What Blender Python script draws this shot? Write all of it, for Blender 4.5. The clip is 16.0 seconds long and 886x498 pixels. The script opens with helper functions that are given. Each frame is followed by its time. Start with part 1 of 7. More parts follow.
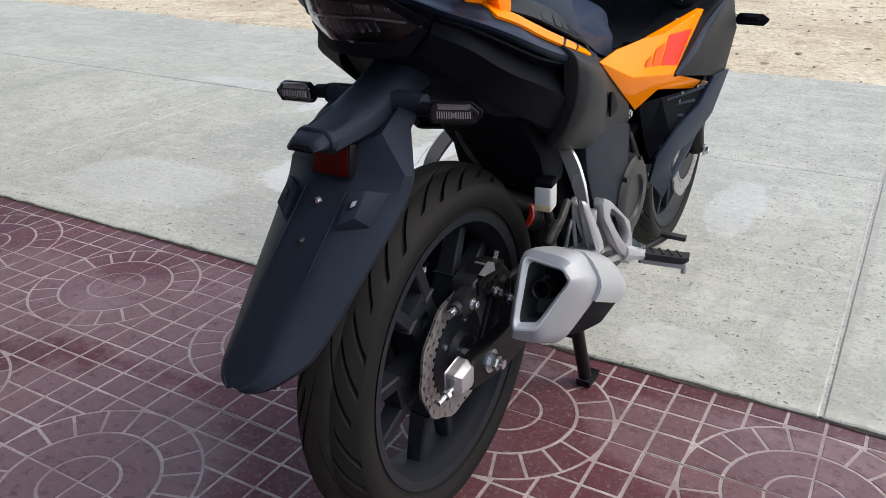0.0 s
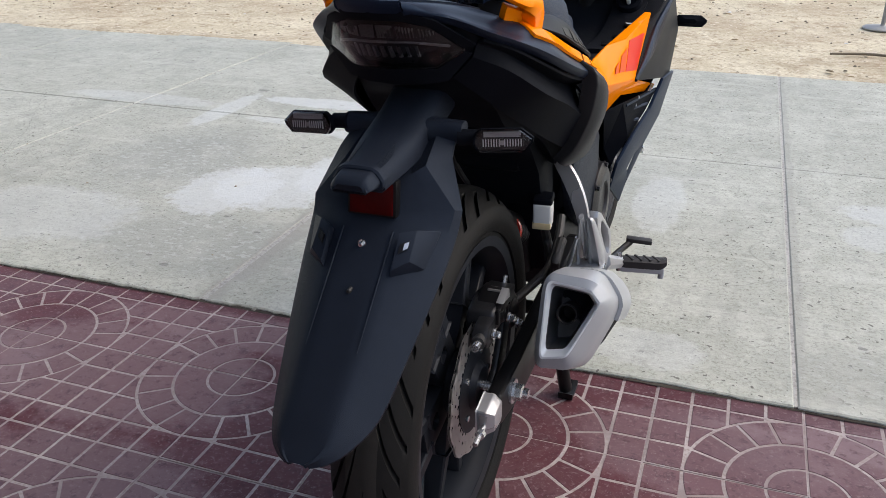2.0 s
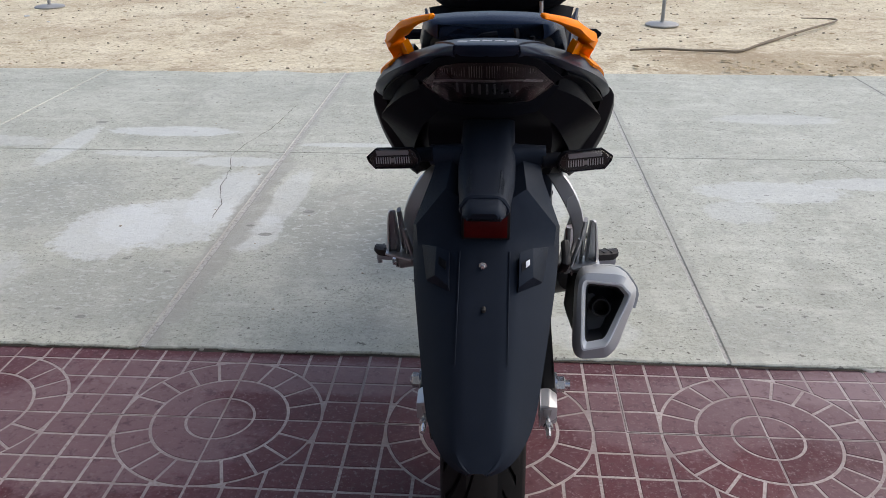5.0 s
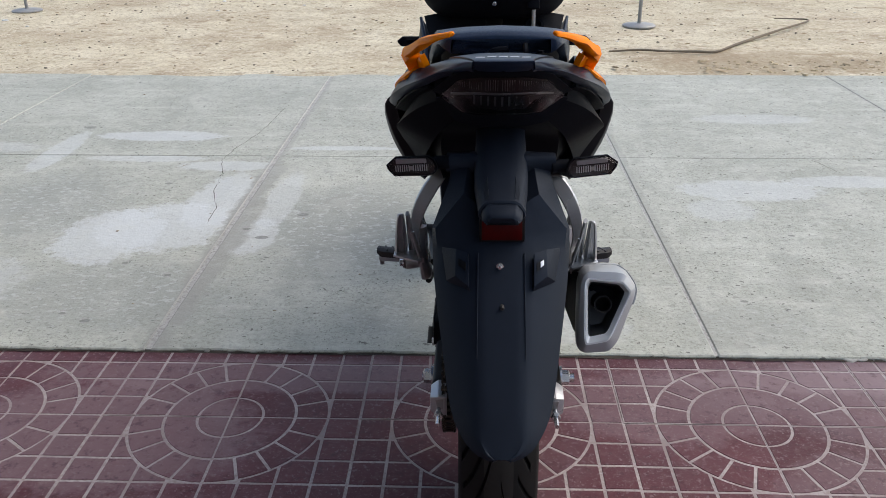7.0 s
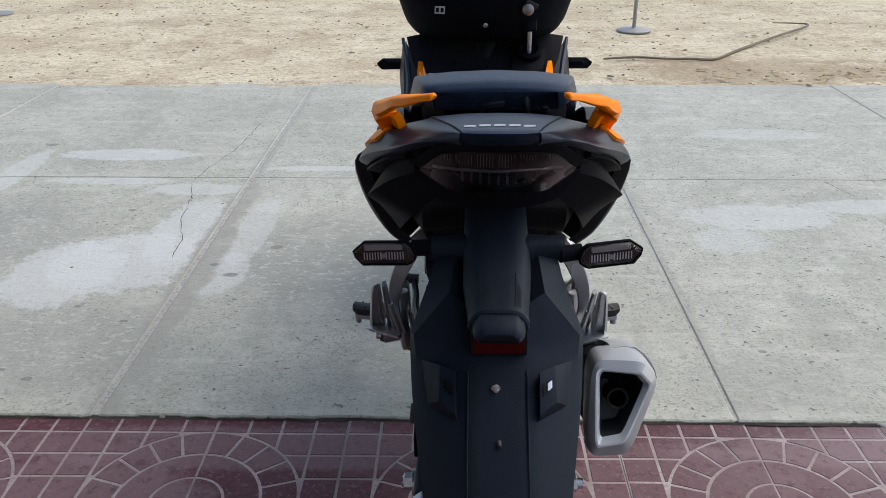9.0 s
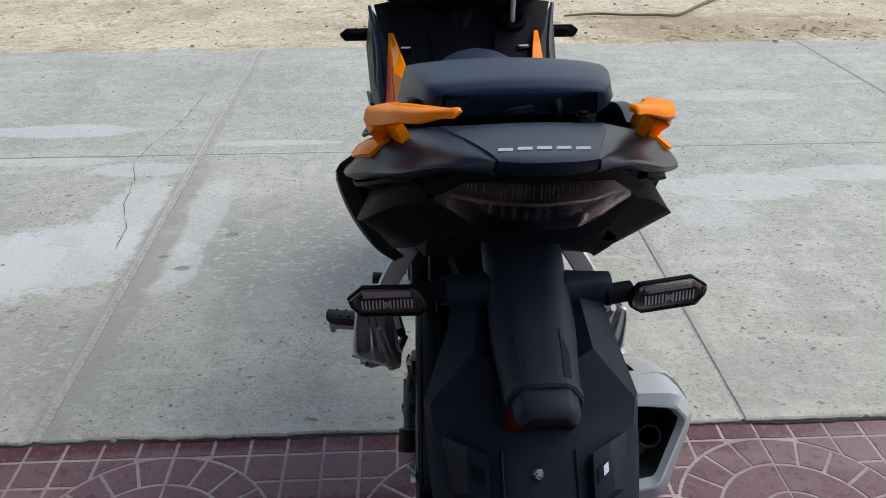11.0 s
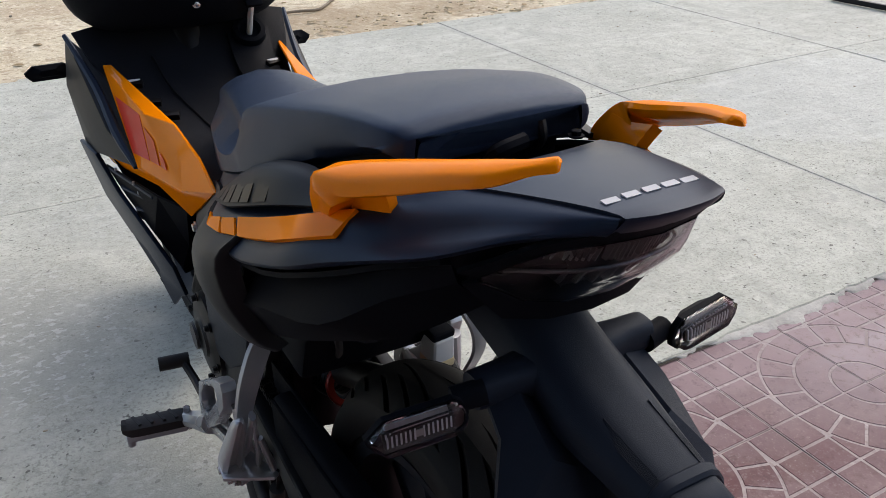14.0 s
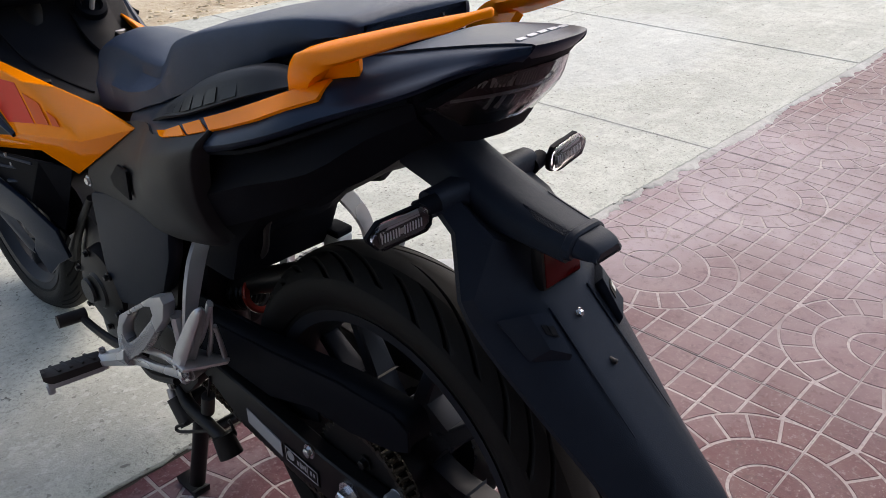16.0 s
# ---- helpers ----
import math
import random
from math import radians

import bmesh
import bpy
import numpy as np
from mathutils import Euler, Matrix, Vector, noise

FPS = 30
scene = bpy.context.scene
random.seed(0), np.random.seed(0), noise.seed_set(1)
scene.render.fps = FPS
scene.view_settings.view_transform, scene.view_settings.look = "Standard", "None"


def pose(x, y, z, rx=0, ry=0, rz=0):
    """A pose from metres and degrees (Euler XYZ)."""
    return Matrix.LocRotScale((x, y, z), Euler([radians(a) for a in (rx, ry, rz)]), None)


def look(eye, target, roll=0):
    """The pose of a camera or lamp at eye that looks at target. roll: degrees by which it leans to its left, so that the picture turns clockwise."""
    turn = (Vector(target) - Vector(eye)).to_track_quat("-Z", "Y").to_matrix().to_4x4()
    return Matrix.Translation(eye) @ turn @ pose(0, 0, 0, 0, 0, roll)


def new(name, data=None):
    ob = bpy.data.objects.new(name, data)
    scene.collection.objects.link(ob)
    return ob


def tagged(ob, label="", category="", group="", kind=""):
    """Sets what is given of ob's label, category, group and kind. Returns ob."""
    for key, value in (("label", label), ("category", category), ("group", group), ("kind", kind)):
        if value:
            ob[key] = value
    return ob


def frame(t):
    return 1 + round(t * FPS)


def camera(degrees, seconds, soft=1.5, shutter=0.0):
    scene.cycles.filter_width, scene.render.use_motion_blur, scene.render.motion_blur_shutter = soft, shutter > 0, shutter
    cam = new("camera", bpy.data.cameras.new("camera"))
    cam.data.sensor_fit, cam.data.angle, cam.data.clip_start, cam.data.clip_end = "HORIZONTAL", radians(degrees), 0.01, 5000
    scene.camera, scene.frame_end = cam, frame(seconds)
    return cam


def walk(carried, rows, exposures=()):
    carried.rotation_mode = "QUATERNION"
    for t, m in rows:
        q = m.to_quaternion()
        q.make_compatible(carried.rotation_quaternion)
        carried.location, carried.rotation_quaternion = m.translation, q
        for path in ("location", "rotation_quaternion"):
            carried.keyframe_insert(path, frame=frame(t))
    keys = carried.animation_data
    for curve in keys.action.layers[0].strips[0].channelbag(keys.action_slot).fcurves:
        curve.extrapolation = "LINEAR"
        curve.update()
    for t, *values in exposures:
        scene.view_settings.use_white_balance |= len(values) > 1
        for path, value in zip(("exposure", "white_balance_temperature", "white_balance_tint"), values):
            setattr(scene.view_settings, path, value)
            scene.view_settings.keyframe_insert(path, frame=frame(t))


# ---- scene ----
cam = camera(56.3, 16.0, soft=0.6)
METRES, EYE, TILT, LEAN, TURN = 2.0376, 1.0066, 0.0, 0.0, 30.0
ROWS = [
    (0.0, 0.0, 0.0, 0.0, -0.26, -24.64, 0.56),
    (0.5, -0.0263, 0.0002, 0.001, -1.64, -24.61, 0.35),
    (1.0, -0.0546, 0.002, 0.0023, -4.39, -24.57, 0.31),
    (1.5, -0.0833, 0.0083, 0.009, -6.79, -24.68, 0.28),
    (2.0, -0.1049, 0.0529, 0.0075, -10.45, -24.95, 0.27),
    (2.5, -0.1359, 0.097, 0.0102, -14.92, -24.87, 0.26),
    (3.0, -0.1673, 0.1137, 0.0181, -15.82, -24.75, 0.27),
    (3.5, -0.2106, 0.1315, 0.0286, -20.23, -24.78, 0.18),
    (4.0, -0.2392, 0.1264, 0.0325, -25.17, -24.77, 0.39),
    (4.5, -0.2686, 0.0984, 0.0332, -26.1, -24.62, 0.31),
    (7.0, -0.3298, 0.0646, 0.0499, -28.15, -24.68, 0.29),
    (7.5, -0.312, 0.0923, 0.0551, -28.38, -24.73, 0.2),
    (8.0, -0.2972, 0.1203, 0.0547, -28.54, -24.68, 0.19),
    (8.5, -0.2785, 0.1469, 0.0569, -28.68, -24.57, 0.18),
    (11.0, -0.2411, 0.2772, 0.0533, -32.66, -27.97, 0.08),
    (11.5, -0.2374, 0.2936, 0.0525, -34.6, -28.0, 0.11),
    (12.0, -0.2306, 0.3195, 0.0529, -36.27, -28.12, 0.07),
    (12.5, -0.2224, 0.3552, 0.0498, -40.26, -28.12, 0.12),
    (13.0, -0.228, 0.3934, 0.0431, -45.53, -28.15, 0.04),
    (13.5, -0.2467, 0.4286, 0.0397, -53.69, -28.22, 0.1),
    (14.0, -0.2693, 0.4365, 0.0393, -59.82, -28.15, 0.28),
    (14.5, -0.312, 0.4347, 0.0393, -64.52, -28.1, 0.27),
    (15.0, -0.3469, 0.4371, 0.0389, -69.14, -28.18, 0.28),
    (15.5, -0.3862, 0.4465, 0.0334, -74.85, -28.25, 0.25),
    (16.0, -0.4099, 0.4528, 0.0314, -76.79, -28.39, 0.37),
]
walk(cam, [(t, pose(0, 0, EYE, TILT, LEAN, TURN) @ pose(METRES * x, METRES * y, METRES * z, 90 + pitch, roll, yaw)) for t, x, y, z, yaw, pitch, roll in ROWS],
     exposures=[(0.0, 0.53, 6700, 11), (3.5, 0.32, 6700, 11), (8.5, 0.26, 6600, 9), (12.5, 0.22, 6650, 9), (13.5, 0.34, 6750, 10), (14.5, 0.42, 6850, 13), (16.0, 0.6, 6900, 13)])

# ---------------------------------------------------------------- world, sun, light
world = bpy.data.worlds.new("world")
scene.world = world
world.use_nodes = True
wn, wl = world.node_tree.nodes, world.node_tree.links
sky = wn.new("ShaderNodeTexSky")
sky.sky_type = "NISHITA"
sky.sun_disc = False
sky.sun_elevation, sky.sun_rotation = radians(48), radians(66)
sky.air_density, sky.dust_density = 1.0, 3.0
haze = wn.new("ShaderNodeHueSaturation")
haze.inputs["Saturation"].default_value = 0.92
wl.new(sky.outputs[0], haze.inputs["Color"])
wl.new(haze.outputs[0], wn["Background"].inputs[0])
wn["Background"].inputs[1].default_value = 0.2
sun_data = bpy.data.lights.new("sun", "SUN")
sun_data.energy, sun_data.angle, sun_data.color = 0.38, radians(50), (1.0, 0.98, 0.95)
sun = new("sun", sun_data)
sun.matrix_world = look((8, 4.6, 10.5), (0, 1, 0))
scene.view_settings.exposure = 0.0


# ---------------------------------------------------------------- materials
def material(name, base, rough=0.5, metal=0.0, vary=0.25, scale=40.0, bump=0.0, bump_scale=400.0, coat=0.0, spec=0.5,
             spots=0.0, transmission=0.0, ior=1.5, per_piece=0.0, rough_vary=0.1, sheen=None):
    """Base colour with two scales of variation, fine relief and uneven gloss."""
    m = bpy.data.materials.new(name)
    m.use_nodes = True
    nt = m.node_tree
    b = nt.nodes["Principled BSDF"]
    tc = nt.nodes.new("ShaderNodeTexCoord")

    def noise_tex(sc, detail, rgh=0.55):
        n = nt.nodes.new("ShaderNodeTexNoise")
        n.inputs["Scale"].default_value, n.inputs["Detail"].default_value, n.inputs["Roughness"].default_value = sc, detail, rgh
        nt.links.new(tc.outputs["Object"], n.inputs["Vector"])
        return n

    def mix(fac, a, c, kind="MIX"):
        x = nt.nodes.new("ShaderNodeMix")
        x.data_type, x.blend_type = "RGBA", kind
        for sock, v in ((x.inputs[0], fac), (x.inputs[6], a), (x.inputs[7], c)):
            if hasattr(v, "links"):
                nt.links.new(v, sock)
            elif isinstance(v, tuple):
                sock.default_value = (*v, 1)
            else:
                sock.default_value = v
        return x.outputs[2]

    def ramp(v, lo, hi, a=0.0, c=1.0):
        r = nt.nodes.new("ShaderNodeMapRange")
        nt.links.new(v, r.inputs[0])
        for i, q in enumerate((lo, hi, a, c)):
            r.inputs[i + 1].default_value = q
        return r.outputs[0]

    big, fine = noise_tex(scale * 0.12, 4), noise_tex(scale, 5, 0.65)
    dark = tuple(c * (1 - vary) for c in base)
    light = tuple(min(1, c * (1 + vary)) for c in base)
    col = mix(ramp(big.outputs[0], 0.3, 0.7), dark, light)
    col = mix(ramp(fine.outputs[0], 0.35, 0.7, 0.0, 0.6), col, tuple(c * (1 - vary * 0.8) for c in base))
    if spots:
        sp = noise_tex(scale * 3, 2)
        col = mix(ramp(sp.outputs[0], 0.62, 0.7, 0, spots), col, tuple(c * 0.35 for c in base))
    if per_piece:
        oi = nt.nodes.new("ShaderNodeObjectInfo")
        col = mix(ramp(oi.outputs["Random"], 0, 1, 0, per_piece), col, tuple(c * 0.55 for c in base))
    nt.links.new(col, b.inputs["Base Color"])
    nt.links.new(ramp(big.outputs[0], 0.2, 0.8, rough - rough_vary, rough + rough_vary), b.inputs["Roughness"])
    b.inputs["Metallic"].default_value = metal
    b.inputs["Coat Weight"].default_value, b.inputs["Coat Roughness"].default_value = coat, 0.06
    b.inputs["Specular IOR Level"].default_value = spec
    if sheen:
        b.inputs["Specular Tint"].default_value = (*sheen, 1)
    b.inputs["Transmission Weight"].default_value, b.inputs["IOR"].default_value = transmission, ior
    if bump:
        bn = nt.nodes.new("ShaderNodeBump")
        bn.inputs["Strength"].default_value, bn.inputs["Distance"].default_value = bump, 0.002
        nt.links.new(noise_tex(bump_scale, 3).outputs[0], bn.inputs["Height"])
        nt.links.new(bn.outputs[0], b.inputs["Normal"])
    return m


PLASTIC = material("matte_black_plastic", (0.006, 0.0072, 0.0105), 0.55, spec=0.035, bump=0.12, bump_scale=900, rough_vary=0.06)
# blue sky reflection on the blacks is put into base colour and specular tint
FENDER = material("grained_black_plastic", (0.0148, 0.0188, 0.0282), 0.46, spec=0.13, sheen=(0.6, 0.78, 1.0), bump=0.2, bump_scale=1300, rough_vary=0.05)
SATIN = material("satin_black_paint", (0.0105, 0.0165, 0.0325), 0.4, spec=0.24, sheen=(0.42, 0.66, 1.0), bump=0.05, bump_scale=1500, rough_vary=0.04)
DARKGREY = material("matte_grey_paint", (0.016, 0.0175, 0.02), 0.48, spec=0.16, bump=0.06, bump_scale=1500, rough_vary=0.04)
ORANGE = material("orange_gloss_paint", (0.97, 0.255, 0.003), 0.35, vary=0.05, coat=0.32, spec=0.0, rough_vary=0.03)
RED = material("red_decal", (0.7, 0.035, 0.02), 0.4, vary=0.06, coat=0.1, spec=0.1)
DARKRED = material("dark_orange_decal", (0.72, 0.09, 0.01), 0.4, vary=0.06, coat=0.1, spec=0.1)
BLACKDECAL = material("black_decal", (0.006, 0.006, 0.007), 0.35, vary=0.1, spec=0.15)
SHIELD = material("grained_grey_plastic", (0.0115, 0.013, 0.0168), 0.5, spec=0.12, bump=0.25, bump_scale=1200, rough_vary=0.06)
HONEYCOMB = material("honeycomb_plastic", (0.0135, 0.0172, 0.026), 0.46, spec=0.13, sheen=(0.6, 0.78, 1.0), bump=0.9, bump_scale=1500)
TREAD = material("dusty_tread", (0.029, 0.0272, 0.0248), 0.75, spec=0.18, vary=0.4, scale=30, bump=0.2, bump_scale=700)
PALE = material("pale_grey_mark", (0.4, 0.42, 0.45), 0.4, vary=0.04)
WHITE = material("white_decal", (0.8, 0.8, 0.8), 0.35, vary=0.04)
# the seat's blue sky sheen is put into its base colour too
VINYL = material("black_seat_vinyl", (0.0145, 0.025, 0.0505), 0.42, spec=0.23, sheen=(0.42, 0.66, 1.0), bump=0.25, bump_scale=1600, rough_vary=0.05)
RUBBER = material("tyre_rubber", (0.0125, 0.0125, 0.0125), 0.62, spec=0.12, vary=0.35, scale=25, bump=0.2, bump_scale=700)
GROOVE = material("dark_groove_rubber", (0.004, 0.004, 0.004), 0.7, spec=0.1)
GAPFILL = material("dark_gap_fill", (0.07, 0.062, 0.052), 0.9, vary=0.5, scale=60, spec=0.1)
PEGRUBBER = material("black_rubber", (0.02, 0.02, 0.02), 0.6, bump=0.2)
RIM = material("black_alloy", (0.017, 0.0195, 0.025), 0.46, spec=0.16, metal=0.05)
STEELBLACK = material("black_steel", (0.006, 0.006, 0.007), 0.45, spec=0.3, metal=0.2)
ENGINE = material("dark_cast_metal", (0.016, 0.0165, 0.019), 0.42, metal=0.3, bump=0.2)
SOOT = material("sooty_grey_metal", (0.055, 0.057, 0.06), 0.5, metal=0.2, vary=0.3, scale=80)
SILVER = material("silver_paint", (0.7, 0.735, 0.75), 0.28, metal=0.15, vary=0.06, rough_vary=0.05)
SILVERDIM = material("satin_silver_paint", (0.37, 0.39, 0.41), 0.34, metal=0.15, vary=0.06, rough_vary=0.05)
ALLOY = material("cast_aluminium", (0.47, 0.48, 0.495), 0.3, metal=0.6, vary=0.12, bump=0.15, bump_scale=900)
CHROME = material("zinc_plated_steel", (0.6, 0.615, 0.63), 0.26, metal=0.85, vary=0.12)
STEEL = material("brushed_steel", (0.33, 0.32, 0.315), 0.36, metal=0.6, vary=0.12)
LENS = material("clear_lens", (0.9, 0.9, 0.92), 0.03, transmission=1.0, ior=1.3, vary=0.02, rough_vary=0.03)
SMOKE = material("smoked_lens", (0.66, 0.66, 0.67), 0.04, transmission=1.0, ior=1.22, vary=0.05, rough_vary=0.04)
LAMPGREY = material("lamp_reflector", (0.3, 0.3, 0.31), 0.3, metal=0.5, vary=0.1)
LAMPRIB = material("dim_lamp_rib", (0.5, 0.51, 0.53), 0.4, vary=0.1)
LAMPDARK = material("lamp_inner", (0.006, 0.006, 0.0065), 0.35, vary=0.2)
LINER = material("smoky_lamp_liner", (0.03, 0.028, 0.029), 0.3, vary=0.3, scale=150)
REFLEX = material("red_reflex", (0.06, 0.0018, 0.0022), 0.2, vary=0.3, scale=300, spec=0.1)
SHOCK = material("red_spring", (0.36, 0.02, 0.008), 0.35, vary=0.1, coat=0.5)
BOTTLE = material("translucent_tank", (0.66, 0.665, 0.65), 0.4, vary=0.06)
AMBER = material("amber_fluid_tank", (0.7, 0.57, 0.33), 0.35, vary=0.12)
CHAIN = material("oiled_chain", (0.06, 0.055, 0.045), 0.35, metal=0.8, vary=0.3)
STICKER = material("grey_sticker", (0.34, 0.35, 0.36), 0.4, vary=0.06)
POST = material("weathered_steel", (0.33, 0.33, 0.315), 0.5, metal=0.4)
WOODTWIG = material("dry_wood", (0.2, 0.16, 0.11), 0.8, vary=0.3)
PEBBLE = material("pebble", (0.34, 0.29, 0.215), 0.85, vary=0.4, scale=30)
LITTER = material("dry_leaf", (0.32, 0.24, 0.13), 0.8, vary=0.4, scale=30)
STRAW = material("dry_straw", (0.5, 0.4, 0.24), 0.85, vary=0.3, scale=30)
PAPER = material("white_scrap", (0.7, 0.7, 0.68), 0.7)
PLASTER = material("pale_plaster", (0.4, 0.42, 0.44), 0.8, vary=0.08, scale=6, bump=0.2, bump_scale=120)
SHEET = material("blue_shade_sheet", (0.07, 0.12, 0.24), 0.5, metal=0.1, vary=0.1, scale=8)


def ground_material(name, kind):
    """Concrete with pale lime blooms and specks, red paving with dust and painted glare, dusty joints, mortar, sand."""
    m = bpy.data.materials.new(name)
    m.use_nodes = True
    nt = m.node_tree
    b = nt.nodes["Principled BSDF"]
    geo = nt.nodes.new("ShaderNodeNewGeometry")

    def tex(sc, detail=5.0, rgh=0.6, stretch=None, distort=0.0):
        n = nt.nodes.new("ShaderNodeTexNoise")
        n.inputs["Scale"].default_value, n.inputs["Detail"].default_value = sc, detail
        n.inputs["Roughness"].default_value, n.inputs["Distortion"].default_value = rgh, distort
        src = geo.outputs["Position"]
        if stretch:
            mp = nt.nodes.new("ShaderNodeMapping")
            mp.inputs["Scale"].default_value = stretch
            nt.links.new(src, mp.inputs["Vector"])
            src = mp.outputs[0]
        nt.links.new(src, n.inputs["Vector"])
        return n.outputs[0]

    def rng(v, lo, hi, a=0.0, c=1.0):
        r = nt.nodes.new("ShaderNodeMapRange")
        nt.links.new(v, r.inputs[0])
        for i, q in enumerate((lo, hi, a, c)):
            r.inputs[i + 1].default_value = q
        return r.outputs[0]

    def mix(fac, a, c):
        x = nt.nodes.new("ShaderNodeMix")
        x.data_type = "RGBA"
        for sock, v in ((x.inputs[0], fac), (x.inputs[6], a), (x.inputs[7], c)):
            if hasattr(v, "links"):
                nt.links.new(v, sock)
            else:
                sock.default_value = (*v, 1) if isinstance(v, tuple) else v
        return x.outputs[2]

    def mul(a, c):
        x = nt.nodes.new("ShaderNodeMath")
        x.operation = "MULTIPLY"
        nt.links.new(a, x.inputs[0])
        if hasattr(c, "links"):
            nt.links.new(c, x.inputs[1])
        else:
            x.inputs[1].default_value = c
        return x.outputs[0]

    def add(a, c):
        x = nt.nodes.new("ShaderNodeMath")
        nt.links.new(a, x.inputs[0])
        nt.links.new(c, x.inputs[1])
        return x.outputs[0]

    def blot(x, y, rx, ry):
        """A soft-edged patch of the given half sizes, 1 in its middle."""
        mp = nt.nodes.new("ShaderNodeMapping")
        mp.inputs["Location"].default_value = (-x / rx, -y / ry, 0)
        mp.inputs["Scale"].default_value = (1 / rx, 1 / ry, 0)
        nt.links.new(geo.outputs["Position"], mp.inputs["Vector"])
        ln = nt.nodes.new("ShaderNodeVectorMath")
        ln.operation = "LENGTH"
        nt.links.new(mp.outputs[0], ln.inputs[0])
        return rng(ln.outputs["Value"], 0.35, 1.0, 1.0, 0.0)

    if kind == "concrete":
        col = mix(rng(tex(1.3), 0.35, 0.65), (0.405, 0.42, 0.358), (0.545, 0.562, 0.487))
        col = mix(rng(tex(14), 0.42, 0.64, 0, 0.5), col, (0.365, 0.375, 0.318))
        col = mix(rng(tex(120, 3), 0.5, 0.62, 0, 0.7), col, (0.255, 0.257, 0.22))
        col = mix(rng(tex(34, 4), 0.6, 0.65, 0, 0.55), col, (0.285, 0.287, 0.25))
        col = mix(rng(tex(60, 3), 0.56, 0.62, 0, 0.35), col, (0.63, 0.645, 0.575))
        # trowel marks along both ways
        col = mix(rng(tex(5, 6, 0.65, (0.35, 2.2, 1)), 0.55, 0.66, 0, 0.4), col, (0.6, 0.615, 0.545))
        col = mix(rng(tex(4, 7, 0.7, (1.0, 0.4, 1), 0.6), 0.54, 0.64, 0, 0.4), col, (0.31, 0.318, 0.275))
        crack = nt.nodes.new("ShaderNodeTexVoronoi")
        crack.feature = "DISTANCE_TO_EDGE"
        crack.inputs["Scale"].default_value = 0.9
        bend = nt.nodes.new("ShaderNodeMix")
        bend.data_type = "VECTOR"
        bend.inputs[0].default_value = 0.12
        wob = nt.nodes.new("ShaderNodeTexNoise")
        wob.inputs["Scale"].default_value, wob.inputs["Detail"].default_value = 4.0, 6.0
        nt.links.new(geo.outputs["Position"], wob.inputs["Vector"])
        nt.links.new(geo.outputs["Position"], bend.inputs[4])
        nt.links.new(wob.outputs["Color"], bend.inputs[5])
        nt.links.new(bend.outputs[1], crack.inputs["Vector"])
        col = mix(mul(mul(rng(crack.outputs["Distance"], 0.0, 0.0028, 1.0, 0.0), rng(tex(0.8, 3), 0.5, 0.6)), 0.5), col, (0.17, 0.17, 0.15))
        pits = rng(tex(70, 1, 0.4), 0.72, 0.735)
        col = mix(mul(pits, 0.85), col, (0.12, 0.115, 0.1))
        edge = tex(5, 9, 0.7, None, 0.5)
        ragged = add(tex(6.5, 6, 0.65, None, 0.6), tex(21, 7, 0.72, None, 0.4))
        torn = add(ragged, rng(tex(58, 5, 0.75), 0.3, 0.7, -0.22, 0.22))
        # peeled zones: darker skin with pale chips left standing
        for x, y, rx, ry, k in ((-1.05, 2.35, 0.55, 0.62, 0.7), (-2.2, 2.5, 0.5, 0.6, 0.55), (-1.7, 1.85, 0.7, 0.35, 0.5), (-0.75, 1.75, 0.4, 0.25, 0.5), (0.1, 1.7, 0.3, 0.2, 0.3), (-0.6, 2.9, 0.5, 0.3, 0.3)):
            zone = rng(mul(blot(x, y, rx, ry), ragged), 0.35, 0.95)
            col = mix(mul(zone, k * 1.15), col, (0.318, 0.332, 0.298))
            col = mix(mul(mul(zone, rng(tex(52, 3, 0.6, (0.8, 1.2, 1)), 0.57, 0.62)), k * 0.9), col, (0.56, 0.585, 0.555))
        # lime blooms
        for x, y, rx, ry, k in ((-1.84, 2.26, 0.2, 0.27, 0.75), (-1.68, 2.34, 0.26, 0.26, 0.75), (-1.56, 2.6, 0.14, 0.33, 0.7), (-1.37, 2.26, 0.1, 0.17, 0.6), (-1.335, 2.6, 0.07, 0.34, 0.5), (-2.05, 3.38, 0.36, 0.09, 0.7), (-2.0, 3.06, 0.3, 0.05, 0.55),
                                (-1.64, 2.97, 0.24, 0.07, 0.6), (-1.2, 3.21, 0.3, 0.035, 0.6), (-2.42, 3.15, 0.07, 0.34, 0.55), (0.4, 2.72, 0.32, 0.13, 0.55), (0.82, 2.82, 0.3, 0.08, 0.55), (0.24, 2.52, 0.14, 0.12, 0.4), (0.72, 3.7, 0.34, 0.1, 0.4),
                                (-0.42, 2.62, 0.1, 0.3, 0.4), (2.3, 2.6, 1.0, 0.6, 0.25), (-2.3, 1.9, 0.4, 0.25, 0.4), (-2.9, 3.2, 0.5, 0.1, 0.4), (-0.35, 1.68, 0.16, 0.1, 0.35)):
            col = mix(mul(rng(mul(blot(x, y, rx * 1.35, ry * 1.35), torn), 0.5, 0.66), k * 0.85), col, (0.625, 0.658, 0.65))
        # joints smeared over with cement
        for x, y, rx, ry, k in ((-1.44, 2.3, 0.075, 1.15, 0.85), (-1.455, 3.1, 0.04, 2.6, 0.6), (-0.022, 3.1, 0.03, 2.6, 0.55), (1.4, 3.1, 0.03, 2.6, 0.3)):
            col = mix(mul(rng(add(edge, mul(blot(x, y, rx, ry), 0.36)), 0.6, 0.74), k), col, (0.335, 0.335, 0.298))
